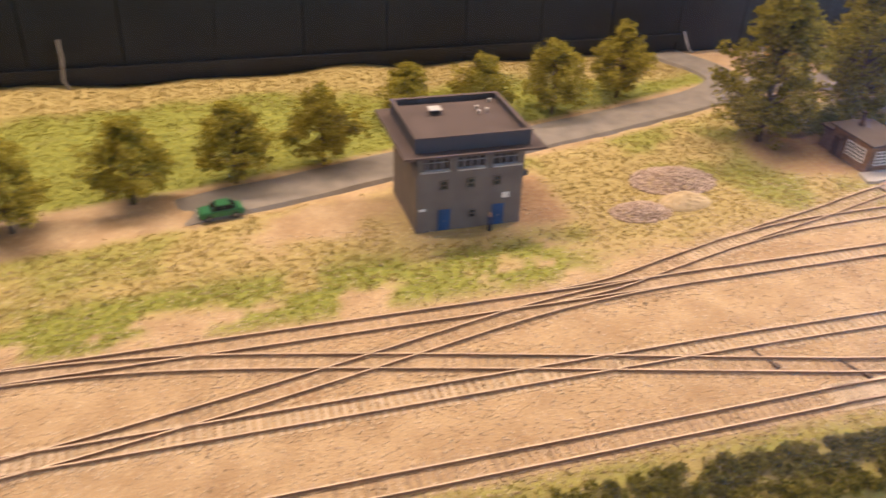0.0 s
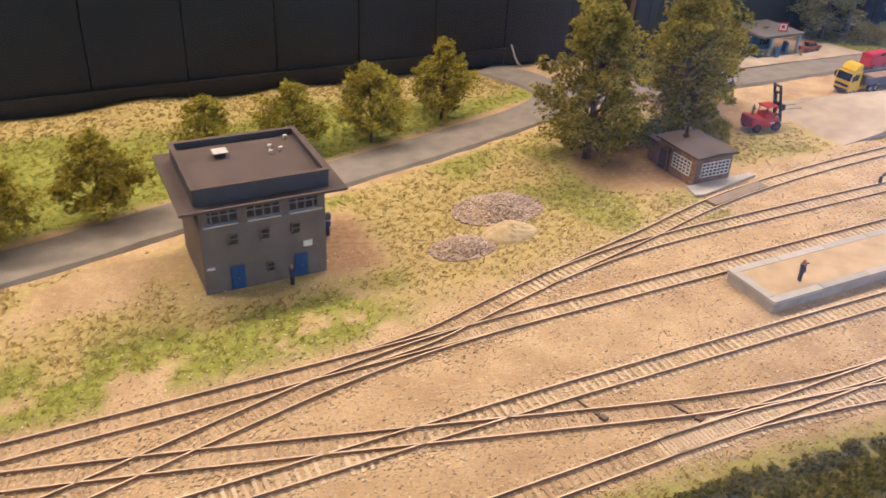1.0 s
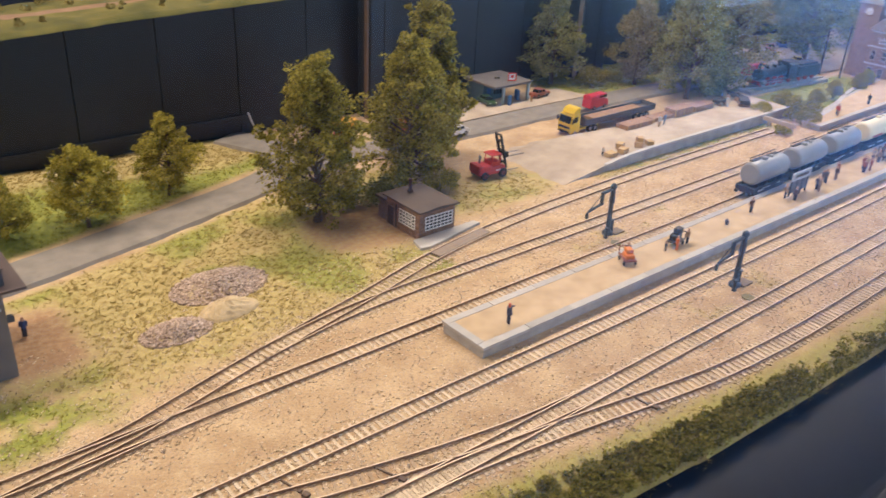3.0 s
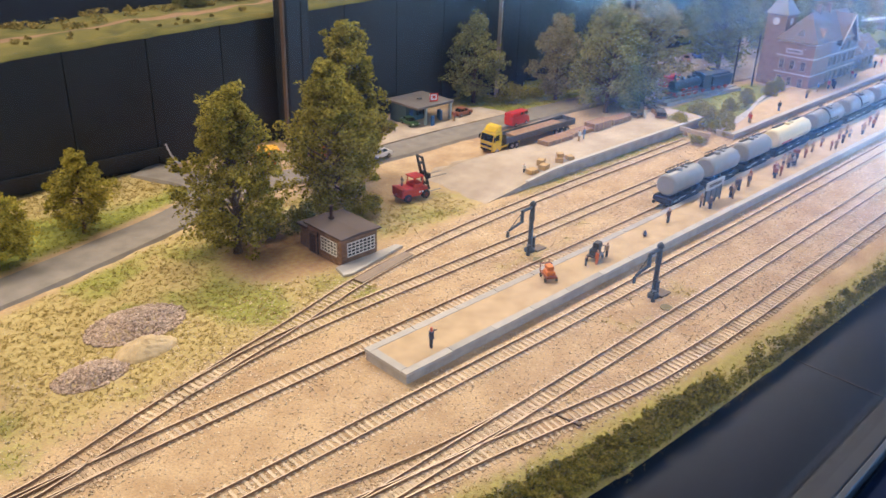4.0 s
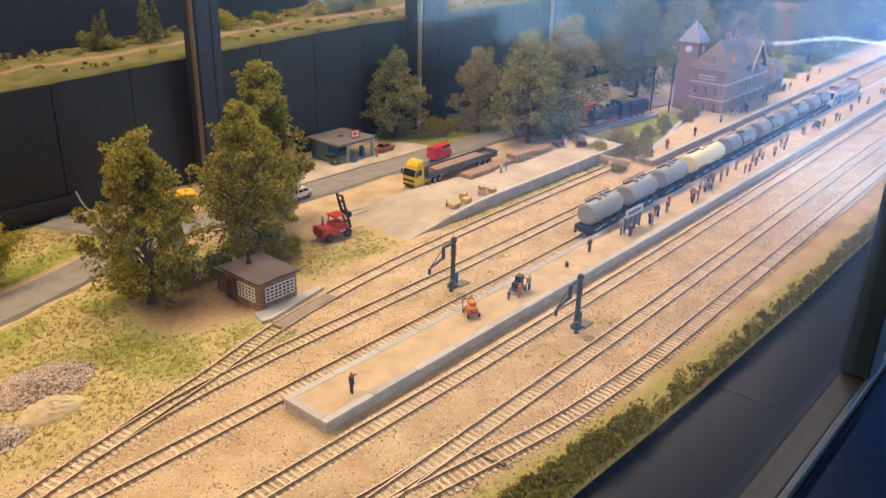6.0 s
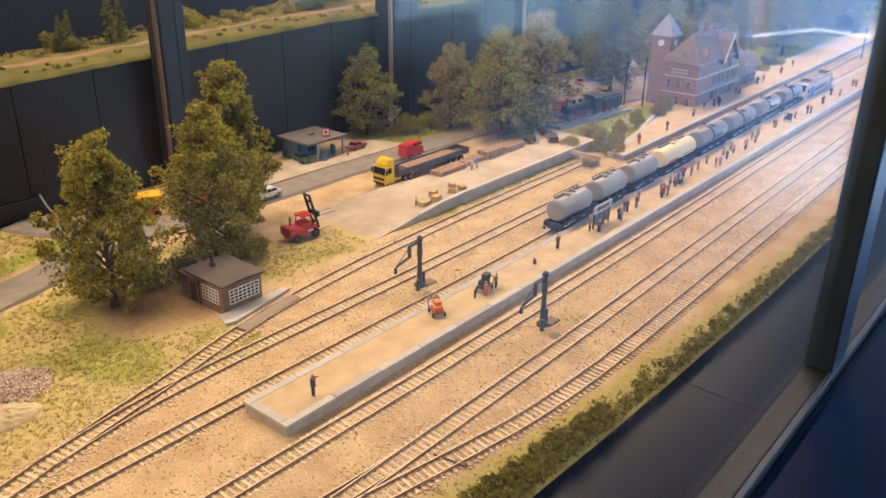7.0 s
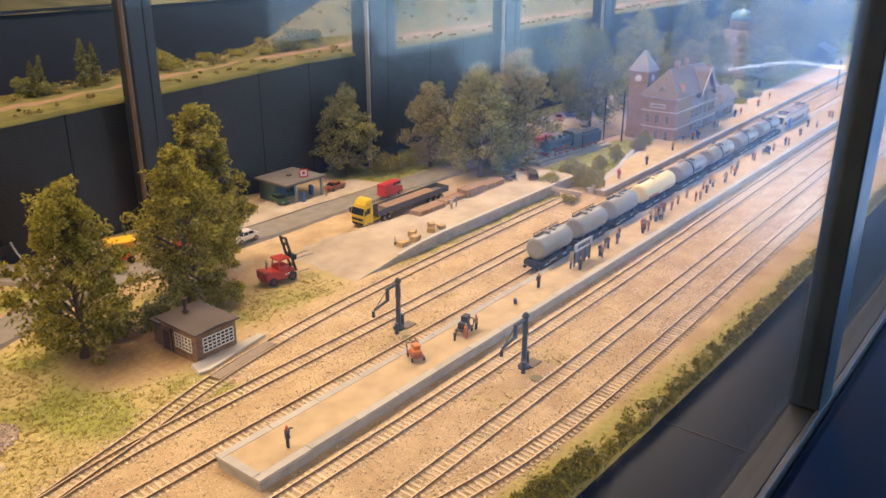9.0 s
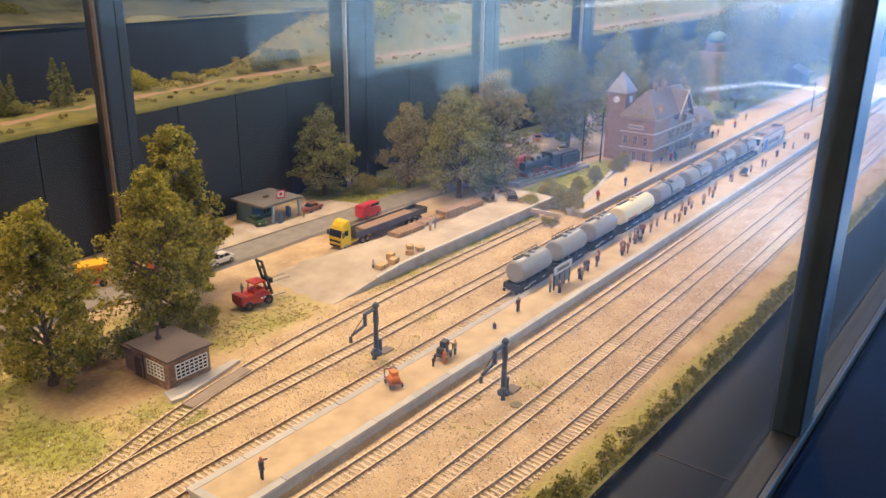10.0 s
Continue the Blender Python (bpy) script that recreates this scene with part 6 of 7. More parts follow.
def steam_loco():
    th = thing("steam_locomotive", "black steam locomotive with red wheels on display beside the lawn", "locomotive", pose(1.79, 0.836, 0.006, 0, 0, -7))
    REDW = paint("red_wheel", (0.32, 0.03, 0.02), 0.5)
    BK = paint("loco_black", (0.03, 0.03, 0.034), 0.35)
    bm = bm_new()
    tube(bm, [(-0.094, 0, 0.026), (-0.092, 0, 0.026), (-0.078, 0, 0.026), (-0.0775, 0, 0.026), (-0.01, 0, 0.026)], [0.0085, 0.0100, 0.0100, 0.0095, 0.0105], 18)
    part("boiler", bm, BK, th)
    bm = bm_new()
    for x, h, r in ((-0.085, 0.047, 0.0028), (-0.062, 0.041, 0.0045), (-0.040, 0.040, 0.0048), (-0.024, 0.040, 0.003)):
        tube(bm, [(x, 0, 0.03), (x, 0, h), (x, 0, h + 0.0012)], [r, r, r * 0.7], 10)
    part("dome", bm, BK, th)
    bm = bm_new()
    box(bm, -0.010, 0.016, -0.0155, 0.0155, 0.012, 0.040)
    prism(bm, [(-0.017, 0.040), (0.017, 0.040), (0.010, 0.0445), (-0.010, 0.0445)], -0.012, 0.019, "x")
    part("cab", bm, BK, th)
    bm = bm_new()
    box(bm, 0.022, 0.088, -0.0150, 0.0150, 0.012, 0.033)
    box(bm, 0.030, 0.084, -0.011, 0.011, 0.033, 0.0375)
    part("tender", bm, BK, th)
    bm = bm_new()
    box(bm, -0.097, 0.020, -0.0145, 0.0145, 0.0135, 0.0150)
    box(bm, -0.097, 0.092, -0.008, 0.008, 0.007, 0.0135)
    part("running_board", bm, BK, th)
    bm = bm_new()
    box(bm, -0.0995, -0.097, -0.0155, 0.0155, 0.0085, 0.0148)
    part("buffer_beam", bm, REDW, th, "red buffer beam")
    buffers(th, -0.0995, -1, 0.0118, BK)
    for x, r in ((-0.086, 0.0045), (-0.066, 0.0085), (-0.046, 0.0085), (-0.026, 0.0085), (0.0, 0.005), (0.034, 0.0055), (0.054, 0.0055), (0.076, 0.0055)):
        wheelset(th, x, r, 0.0095, REDW)
    bm = bm_new()
    for s in (-1, 1):
        bar(bm, (-0.070, s * 0.0125, 0.0095), (-0.022, s * 0.0125, 0.0095), 0.0009)
        tube(bm, [(-0.092, s * 0.0125, 0.0115), (-0.077, s * 0.0125, 0.0115)], 0.0042, 10)
    part("rods", bm, STEEL, th)
    bm = bm_new()
    box(bm, -0.125, 0.12, -0.02, 0.02, -0.010, -0.0005)
    for s in (-1, 1):
        box(bm, -0.125, 0.12, s * 0.0082 - 0.0006, s * 0.0082 + 0.0006, -0.0004, 0.0026)
    part("plinth", bm, CONCRETE, th, "grey plinth with a length of track")


steam_loco()


def church():
    th = thing("church", "pale church tower with a blue dome behind the trees", "church", pose(3.0, 0.925, 0))
    ST = mat("tan_stone", (0.42, 0.33, 0.24), 0.9, 0, 0.2, 50, 0.3)
    bm = bm_new()
    box(bm, -0.04, 0.04, -0.04, 0.04, -0.004, 0.15)
    part("wall", bm, ST, th)
    bm = bm_new()
    tube(bm, [(0, 0, 0.15), (0, 0, 0.175), (0, 0, 0.178)], [0.036, 0.036, 0.04], 16)
    part("drum", bm, ST, th)
    bm = bm_new()
    tube(bm, [(0, 0, 0.178 + 0.034 * math.sin(a)) for a in np.linspace(0, 1.5, 7)] + [(0, 0, 0.222)], [0.036 * math.cos(a) for a in np.linspace(0, 1.5, 7)] + [0.002], 18)
    part("dome", bm, paint("blue_dome", (0.10, 0.22, 0.34), 0.4), th, "blue dome")
    for x in (-0.018, 0.018):
        grid_window(th, pose(x, -0.0405, 0.08), 0.014, 0.04, 1, 2, ST)


church()
bm = bm_new()
box(bm, 3.36, 3.46, 0.74, 0.82, -0.004, 0.055)
prism(bm, [(0.73, 0.055), (0.83, 0.055), (0.78, 0.08)], 3.35, 3.47, "x")
whole("shed", bm, mat("dark_shed_wood", (0.06, 0.045, 0.045), 0.9, 0, 0.3, 60, 0.3), "dark wooden shed at the platform's far end", "shed")


# ---- vehicles ----
def car(x, y, rz, c, name, label, z=0.0045, s=1.0, high=0.0, mname=None):
    """A small model car, front towards -x, 0.046 m long."""
    body = paint(mname or ("car_" + name + str(round(c[0], 2)) + str(round(c[1], 2))), c, 0.3, 0.1)
    th = thing(name, label, "car" if name != "van" else "van", pose(x, y, z, 0, 0, rz) @ Matrix.Scale(s, 4), "parked cars")
    L = 0.023
    bm = bm_new()
    prism(bm, [(-L, 0.0035), (-L - 0.0004, 0.008), (-L + 0.002, 0.0098 + 0.7 * high), (-0.009, 0.0105 + high), (L - 0.006, 0.0108 + high), (L, 0.009 + high), (L, 0.0035)], -0.0094, 0.0094, "y")
    bmesh.ops.bevel(bm, geom=list(bm.edges), offset=0.0009, segments=2, affect="EDGES")
    part("body", bm, body, th)
    bm = bm_new()
    van = name == "van"
    a, b = (-0.0215, 0.0222) if van else (-0.0105, 0.0165)
    prism(bm, [(a, 0.0104 + high), (a + (0.0025 if van else 0.0055), 0.0150 + high), (b - (0.0008 if van else 0.007), 0.0150 + high), (b, 0.0104 + high)], -0.0082 if van else -0.0078, 0.0082 if van else 0.0078, "y")
    for v in bm.verts:
        if v.co.z > 0.014:
            v.co.y *= 0.86
    part("windows", bm, DARKGLASS, th)
    bm = bm_new()
    box(bm, -0.0192 if van else -0.0048, 0.0212 if van else 0.0093, -0.0074 if van else -0.0068, 0.0074 if van else 0.0068, 0.0149 + high, 0.0162 + high)
    if van:
        box(bm, 0.002, 0.0224, -0.0090, 0.0090, 0.0100 + high, 0.0152 + high)
    for px in (-0.0078, 0.0015, 0.0125):
        for s2 in (-1, 1):
            box(bm, px - 0.0004, px + 0.0006, s2 * 0.0073 - 0.0004, s2 * 0.0073 + 0.0004, 0.0104 + high, 0.0150 + high)
    part("roof", bm, body, th)
    for wx in (-0.0140, 0.0135):
        for s2 in (-1, 1):
            bm = bm_new()
            tube(bm, [(wx, s2 * 0.0078, 0.0036), (wx, s2 * 0.0098, 0.0036)], 0.0036, 12)
            w = part("wheel", bm, BLACK, th)
            bm = bm_new()
            tube(bm, [(wx, s2 * 0.0098, 0.0036), (wx, s2 * 0.0101, 0.0036)], 0.0018, 8)
            part("rim", bm, STEEL, w)
    bm = bm_new()
    for s2 in (-1, 1):
        tube(bm, [(-L - 0.0002, s2 * 0.0066, 0.0074), (-L - 0.0009, s2 * 0.0066, 0.0074)], 0.0012, 8)
    part("headlight", bm, paint("lamp_lens", (0.8, 0.8, 0.78), 0.2), th)
    return th


car(1.010, 0.945, 2, (0.62, 0.58, 0.52), "car", "small off-white estate car on the street")
car(1.168, 1.046, 80, (0.05, 0.10, 0.04), "car", "dark green car at the filling station", 0.0045, 0.9)
car(1.284, 1.030, 185, (0.30, 0.09, 0.035), "car", "rusty brown car by the filling station", 0.0045, 0.9)
car(0.010, 0.752, 8, (0.03, 0.14, 0.05), "car", "dark green car on the sandy track", 0.0, 0.95)
car(1.318, 0.927, 182, (0.50, 0.03, 0.03), "van", "bright red delivery van on the street", 0.0045, 1.05, 0.0075)
for k, (x, y, c, l) in enumerate(((1.965, 1.005, (0.10, 0.03, 0.03), "dark red car in the car park"), (1.995, 1.025, (0.6, 0.58, 0.55), "white car in the car park"), (2.05, 1.020, (0.28, 0.08, 0.03), "brown car in the car park"), (2.11, 1.025, (0.05, 0.09, 0.2), "blue car in the car park"), (1.985, 0.915, (0.6, 0.42, 0.05), "yellow car in the car park"), (2.18, 1.03, (0.5, 0.5, 0.5), "silver car in the car park"))):
    car(x, y, 30 + 4 * k, c, "car", l, 0.003, 0.95)
car(1.79, 0.905, 170, (0.5, 0.03, 0.03), "van", "red van beside the steam engine", 0.003, 1.1, 0.0075)


def truck():
    th = thing("flatbed_truck", "yellow articulated truck with a grey flatbed trailer beside the dock", "truck", pose(1.168, 0.862, 0.0))
    YE = paint("truck_yellow", (0.72, 0.50, 0.02), 0.35)
    TG = mat("grey_trailer", (0.10, 0.09, 0.085), 0.7, 0.1, 0.25, 80, 0.2)
    bm = bm_new()
    prism(bm, [(0, 0.005), (-0.0004, 0.020), (0.0025, 0.034), (0.0215, 0.036), (0.0215, 0.005)], -0.0143, 0.0143, "y")
    bmesh.ops.bevel(bm, geom=list(bm.edges), offset=0.001, segments=2, affect="EDGES")
    part("cab", bm, YE, th)
    bm = bm_new()
    prism(bm, [(0.0045, 0.0355), (0.011, 0.0435), (0.0215, 0.0455), (0.0215, 0.0355)], -0.0125, 0.0125, "y")
    bmesh.ops.bevel(bm, geom=list(bm.edges), offset=0.001, segments=2, affect="EDGES")
    part("roof_spoiler", bm, YE, th, "yellow roof spoiler")
    bm = bm_new()
    prism(bm, [(-0.0008, 0.0215), (0.0019, 0.0322), (0.003, 0.0322), (0.001, 0.0215)], -0.0125, 0.0125, "y")
    part("windscreen", bm, DARKGLASS, th)
    bm = bm_new()
    for s in (-1, 1):
        box(bm, 0.006, 0.0145, s * 0.0143 - 0.0004, s * 0.0143 + 0.0004, 0.0225, 0.0315)
    part("side_window", bm, DARKGLASS, th)
    bm = bm_new()
    box(bm, -0.0012, 0.0006, -0.0115, 0.0115, 0.0125, 0.0160)
    box(bm, -0.0012, 0.0006, -0.0115, 0.0115, 0.0060, 0.0085)
    for s in (-1, 1):
        box(bm, 0.0, 0.0022, s * 0.0165 - 0.001, s * 0.0165 + 0.001, 0.022, 0.030)
    part("grille", bm, BLACK, th)
    bm = bm_new()
    box(bm, 0.0217, 0.072, -0.010, 0.010, 0.006, 0.0095)
    part("chassis", bm, YE, th, "yellow chassis")
    bm = bm_new()
    box(bm, 0.032, 0.215, -0.0143, 0.0143, 0.0125, 0.0155)
    for s in (-1, 1):
        box(bm, 0.032, 0.215, s * 0.0143 - 0.0007, s * 0.0143 + 0.0007, 0.0125, 0.0225)
    box(bm, 0.0315, 0.0328, -0.0143, 0.0143, 0.0125, 0.0270)
    box(bm, 0.2142, 0.2155, -0.0143, 0.0143, 0.0125, 0.0225)
    part("trailer", bm, TG, th, "grey flatbed trailer with low sides")
    bm = bm_new()
    box(bm, 0.060, 0.185, -0.012, 0.012, 0.0156, 0.0200)
    part("load", bm, WOODY, th, "brown boards loaded on the trailer")
    for x in (0.010, 0.048, 0.060, 0.165, 0.180, 0.195):
        for s in (-1, 1):
            bm = bm_new()
            tube(bm, [(x, s * 0.0100, 0.0058), (x, s * 0.0142, 0.0058)], 0.0058, 14)
            w = part("wheel", bm, BLACK, th)
            bm = bm_new()
            tube(bm, [(x, s * 0.0142, 0.0058), (x, s * 0.0146, 0.0058)], 0.003, 10)
            part("rim", bm, STEEL, w)


truck()


def forklift():
    th = thing("forklift", "large red forklift truck with a raised dark mast", "forklift", pose(0.947, 0.797, 0, 0, 0, -6))
    RE = paint("forklift_red", (0.50, 0.045, 0.025), 0.4)
    bm = bm_new()
    prism(bm, [(-0.026, 0.006), (-0.026, 0.0165), (-0.022, 0.0195), (-0.006, 0.0185), (-0.003, 0.0165), (0.018, 0.0165), (0.019, 0.006)], -0.0120, 0.0120, "y")
    bmesh.ops.bevel(bm, geom=list(bm.edges), offset=0.001, segments=2, affect="EDGES")
    part("body", bm, RE, th)
    bm = bm_new()
    box(bm, -0.0275, -0.0205, -0.0115, 0.0115, 0.0085, 0.0205)
    bevel(bm, 0.0012)
    part("counterweight", bm, paint("dark_red_counterweight", (0.30, 0.03, 0.02), 0.6), th, "dark red counterweight")
    bm = bm_new()
    for x in (-0.004, 0.010):
        for s in (-1, 1):
            bar(bm, (x, s * 0.0085, 0.016), (x + 0.0012, s * 0.008, 0.0315), 0.0009)
    box(bm, -0.0055, 0.0125, -0.0095, 0.0095, 0.0313, 0.0330)
    box(bm, -0.005, 0.011, -0.0088, 0.0088, 0.016, 0.0225)
    part("cab", bm, RE, th, "red open cab")
    bm = bm_new()
    for s in (-1, 1):
        box(bm, 0.0205, 0.0235, s * 0.0058 - 0.0010, s * 0.0058 + 0.0010, 0.0035, 0.0560, Matrix.Translation((0.004, 0, 0)) @ Matrix.Rotation(-0.27, 4, "Y"))
    for z in (0.012, 0.03, 0.045, 0.0545):
        box(bm, 0.0208, 0.0232, -0.0058, 0.0058, z - 0.001, z + 0.001, Matrix.Translation((0.004, 0, 0)) @ Matrix.Rotation(-0.27, 4, "Y"))
    bar(bm, (0.021, 0, 0.008), (0.011, 0, 0.05), 0.0013, 8)
    box(bm, 0.0205, 0.0245, -0.0085, 0.0085, 0.026, 0.033)
    part("mast", bm, BLACK, th, "dark steel mast")
    bm = bm_new()
    for y in (-0.0065, 0.0065):
        box(bm, 0.0245, 0.054, y - 0.0008, y + 0.0008, 0.0262, 0.0271)
    part("fork", bm, STEEL, th)
    bm = bm_new()
    box(bm, 0.026, 0.050, -0.0008, 0.0008, 0.0025, 0.0033)
    part("tow_bar", bm, STEEL, th)
    bm = bm_new()
    for k in range(3):
        box(bm, 0.002 + k * 0.0045, 0.0052 + k * 0.0045, -0.0126, -0.0121, 0.0105, 0.0125)
    part("stripe", bm, paint("white_notice", (0.75, 0.74, 0.72)), th, "white stripe")
    for x, r in ((-0.017, 0.0058), (0.0135, 0.0065)):
        for s in (-1, 1):
            bm = bm_new()
            tube(bm, [(x, s * 0.0095, r), (x, s * 0.0138, r)], r, 14)
            w = part("wheel", bm, BLACK, th)
            bm = bm_new()
            tube(bm, [(x, s * 0.0138, r), (x, s * 0.0142, r)], r * 0.5, 10)
            part("rim", bm, paint("dark_red_rim", (0.14, 0.03, 0.025), 0.6), w, "dark red rim")


forklift()


def skip_truck():
    th = thing("dumper_truck", "orange dumper truck with a yellow canopy on the road", "truck", pose(0.848, 1.012, 0.004, 0, 0, -22))
    OR, YE2 = paint("dumper_orange", (0.62, 0.10, 0.02), 0.45), paint("dumper_yellow", (0.85, 0.42, 0.02), 0.45)
    bm = bm_new()
    prism(bm, [(-0.013, 0.006), (-0.017, 0.022), (0.016, 0.022), (0.012, 0.006)], -0.0125, 0.0125, "y")
    part("body", bm, OR, th)
    bm = bm_new()
    prism(bm, [(-0.023, 0.0222), (-0.021, 0.0335), (0.020, 0.0335), (0.021, 0.0222)], -0.0140, 0.0140, "y")
    bevel(bm, 0.0012)
    part("canopy", bm, YE2, th, "bright yellow-orange top")
    bm = bm_new()
    for k in range(5):
        box(bm, -0.010 + k * 0.0048, -0.0068 + k * 0.0048, -0.0146, -0.0141, 0.0235, 0.0280)
    part("lettering", bm, OR, th, "red block lettering bars")
    for x in (-0.010, 0.010):
        for s in (-1, 1):
            bm = bm_new()
            tube(bm, [(x, s * 0.009, 0.0055), (x, s * 0.013, 0.0055)], 0.0055, 12)
            part("wheel", bm, BLACK, th)
    th = thing("excavator", "small orange-red excavator half hidden behind a tree", "excavator", pose(0.930, 0.985, 0.004, 0, 0, 30))
    bm = bm_new()
    box(bm, -0.012, 0.012, -0.009, 0.009, 0.010, 0.022)
    box(bm, 0.002, 0.011, -0.008, 0.000, 0.022, 0.036)
    bevel(bm, 0.001)
    part("body", bm, OR, th)
    bm = bm_new()
    for s in (-1, 1):
        tube(bm, [(-0.012, s * 0.0085, 0.0045), (0.012, s * 0.0085, 0.0045)], 0.0045, 8)
    box(bm, -0.006, 0.006, -0.006, 0.006, 0.006, 0.010)
    part("track", bm, BLACK, th)
    bm = bm_new()
    tube(bm, [(-0.010, 0.003, 0.018), (-0.026, 0.003, 0.040), (-0.040, 0.003, 0.024)], [0.002, 0.0018, 0.0014], 6)
    part("arm", bm, OR, th)


skip_truck()


# ---- loose goods ----
def crate(x, y, z, sx, sy, sz, rz, material, label, name="crate", group="crates on the dock"):
    th = thing(name, label, "crate", pose(x, y, z, 0, 0, rz), group)
    bm = bm_new()
    box(bm, -sx / 2, sx / 2, -sy / 2, sy / 2, 0, sz)
    part("box", bm, material, th)
    bm = bm_new()
    for u in (-0.5, 0.0, 0.5):
        for s in (-1, 1):
            box(bm, u * (sx - 0.0012) - 0.0006, u * (sx - 0.0012) + 0.0006, s * sy / 2 - 0.0004, s * sy / 2 + 0.0004, -0.0, sz + 0.0004)
    part("batten", bm, CRATE if material is not CRATE else WOODY, th)


DZ = 0.016
for k, (x, y, z, a, b, c) in enumerate(((1.128, 0.732, 0.0125, 0.016, 0.012, 0.006), (1.150, 0.728, 0.0145, 0.014, 0.011, 0.0075), (1.160, 0.742, 0.0150, 0.012, 0.010, 0.009), (1.192, 0.732, DZ, 0.014, 0.011, 0.007), (1.194, 0.733, DZ + 0.007, 0.010, 0.009, 0.006), (1.212, 0.728, DZ, 0.011, 0.010, 0.006))):
    crate(x, y, z, a, b, c, 13 * k, CRATE, "pale wooden crate on the loading dock")
for k, (x, y, a, b, c) in enumerate(((1.268, 0.800, 0.066, 0.022, 0.007), (1.335, 0.803, 0.055, 0.020, 0.006), (1.385, 0.800, 0.050, 0.022, 0.013), (1.445, 0.800, 0.055, 0.020, 0.009))):
    crate(x, y, DZ, a, b, c, 0, WOODY, "long stack of brown timber on the loading dock", "timber_stack", "timber stacks on the dock")
for k, (x, y, s) in enumerate(((1.500, 0.795, 1.0), (1.535, 0.77, 1.2), (1.555, 0.80, 1.0))):
    th = thing("scrap_cart", "dark scrap wagon parts at the dock's end", "scrap", pose(x, y, DZ, 0, 0, 40 * k) @ Matrix.Scale(s, 4), "scrap at the dock's end")
    bm = bm_new()
    box(bm, -0.014, 0.014, -0.007, 0.007, 0.004, 0.010)
    tube(bm, [(-0.012, -0.008, 0.003), (0.016, 0.008, 0.013)], 0.0015, 6)
    part("frame", bm, UNDER, th)
    bm = bm_new()
    for px in (-0.009, 0.009):
        tube(bm, [(px, -0.008, 0.004), (px, 0.008, 0.004)], 0.004, 10)
    part("wheel", bm, WOODY, th)
bm = bm_new()
for y in (0.660, 0.700):
    box(bm, 1.512, 1.518, y, y + 0.006, -0.003, 0.014)
box(bm, 1.508, 1.512, 0.654, 0.712, 0.009, 0.016)
whole("buffer_stop", bm, mat("pale_beam", (0.45, 0.37, 0.30), 0.85, 0, 0.2, 90, 0.3), "pale timber buffer stop at the siding's end", "buffer stop")


# ---- platform things ----
def name_board():
    th = thing("name_board", "grey station name board on dark posts", "sign", pose(1.231, 0.4955, PH, 0, 0, 0))
    bm = bm_new()
    for x in (-0.021, -0.007, 0.007, 0.021):
        box(bm, x - 0.001, x + 0.001, -0.001, 0.001, -0.001, 0.030)
    part("post", bm, BLACK, th)
    bm = bm_new()
    box(bm, -0.024, 0.024, -0.0018, -0.0004, 0.022, 0.033)
    bd = part("board", bm, paint("blue_grey_board", (0.40, 0.42, 0.45)), th)
    bm = bm_new()
    for k in range(7):
        box(bm, -0.0165 + k * 0.0048, -0.0135 + k * 0.0048, -0.0024, -0.0019, 0.0255, 0.0298)
    part("lettering", bm, LETTER, bd, "dark block lettering bars")
    bm = bm_new()
    box(bm, -0.020, 0.020, -0.0006, 0.0012, 0.004, 0.020)
    part("panel", bm, paint("dark_panel", (0.10, 0.10, 0.11)), th)


name_board()


def figure(x, y, z, rz, top, legs, head=(0.5, 0.3, 0.2), h=0.0205, arm=0, label="tiny painted standing figurine"):
    """A plain painted figurine as one mesh."""
    mats = [paint("fig_%d_%d" % (int(c[0] * 99), int(c[1] * 99) * 100 + int(c[2] * 99)), c, 0.7) for c in (legs, top, head)]
    bm = bm_new()
    k = h / 0.0205
    parts = (((0, -0.0011, 0), (0, -0.0010, 0.0092), 0.0011, 0.0013, 0), ((0, 0.0011, 0), (0, 0.0010, 0.0092), 0.0011, 0.0013, 0), ((0, 0, 0.0088), (0, 0, 0.0162), 0.0021, 0.0026, 1), ((0, 0, 0.0162), (0, 0, 0.0172), 0.001, 0.0009, 2), ((0, 0, 0.0170), (0, 0, 0.0203), 0.0014, 0.0011, 2), ((0, -0.0028, 0.0158), (0.0012, -0.0031, 0.0098), 0.0008, 0.0006, 1), ((0, 0.0028, 0.0158), (0.0065, 0.0031, 0.0148) if arm else (0.0012, 0.0031, 0.0098), 0.0008, 0.0006, 1))
    for a, b, r0, r1, mi in parts:
        for f in tube(bm, [Vector(a) * k, Vector(b) * k], [r0 * k, r1 * k], 7):
            f.material_index = mi
    whole("figurine", bm, mats, label, "figurine", pose(x, y, z, 0, 0, rz), "figurines on the layout")


DK, BLU, RED2, TAN, GRN, WHT = (0.03, 0.03, 0.05), (0.04, 0.06, 0.16), (0.40, 0.05, 0.04), (0.35, 0.24, 0.14), (0.06, 0.10, 0.05), (0.55, 0.52, 0.48)
figure(0.6805, 0.481, PH, -20, (0.05, 0.05, 0.09), DK, (0.5, 0.12, 0.07), 0.022, 1, "tiny dark-clothed figurine with outstretched arm")
figure(1.120, 0.496, PH, 70, (0.12, 0.06, 0.05), DK, label="tiny dark-clothed figurine on the platform")
figure(0.263, 0.664, 0, 30, BLU, DK, label="tiny blue-clothed figurine before the signal box")
figure(0.320, 0.735, 0, 80, BLU, DK, label="tiny blue-clothed figurine beside the signal box")
figure(0.932, 0.803, 0.0185, 0, (0.25, 0.28, 0.32), (0.2, 0.2, 0.25), h=0.015, label="tiny grey figurine standing on the forklift")
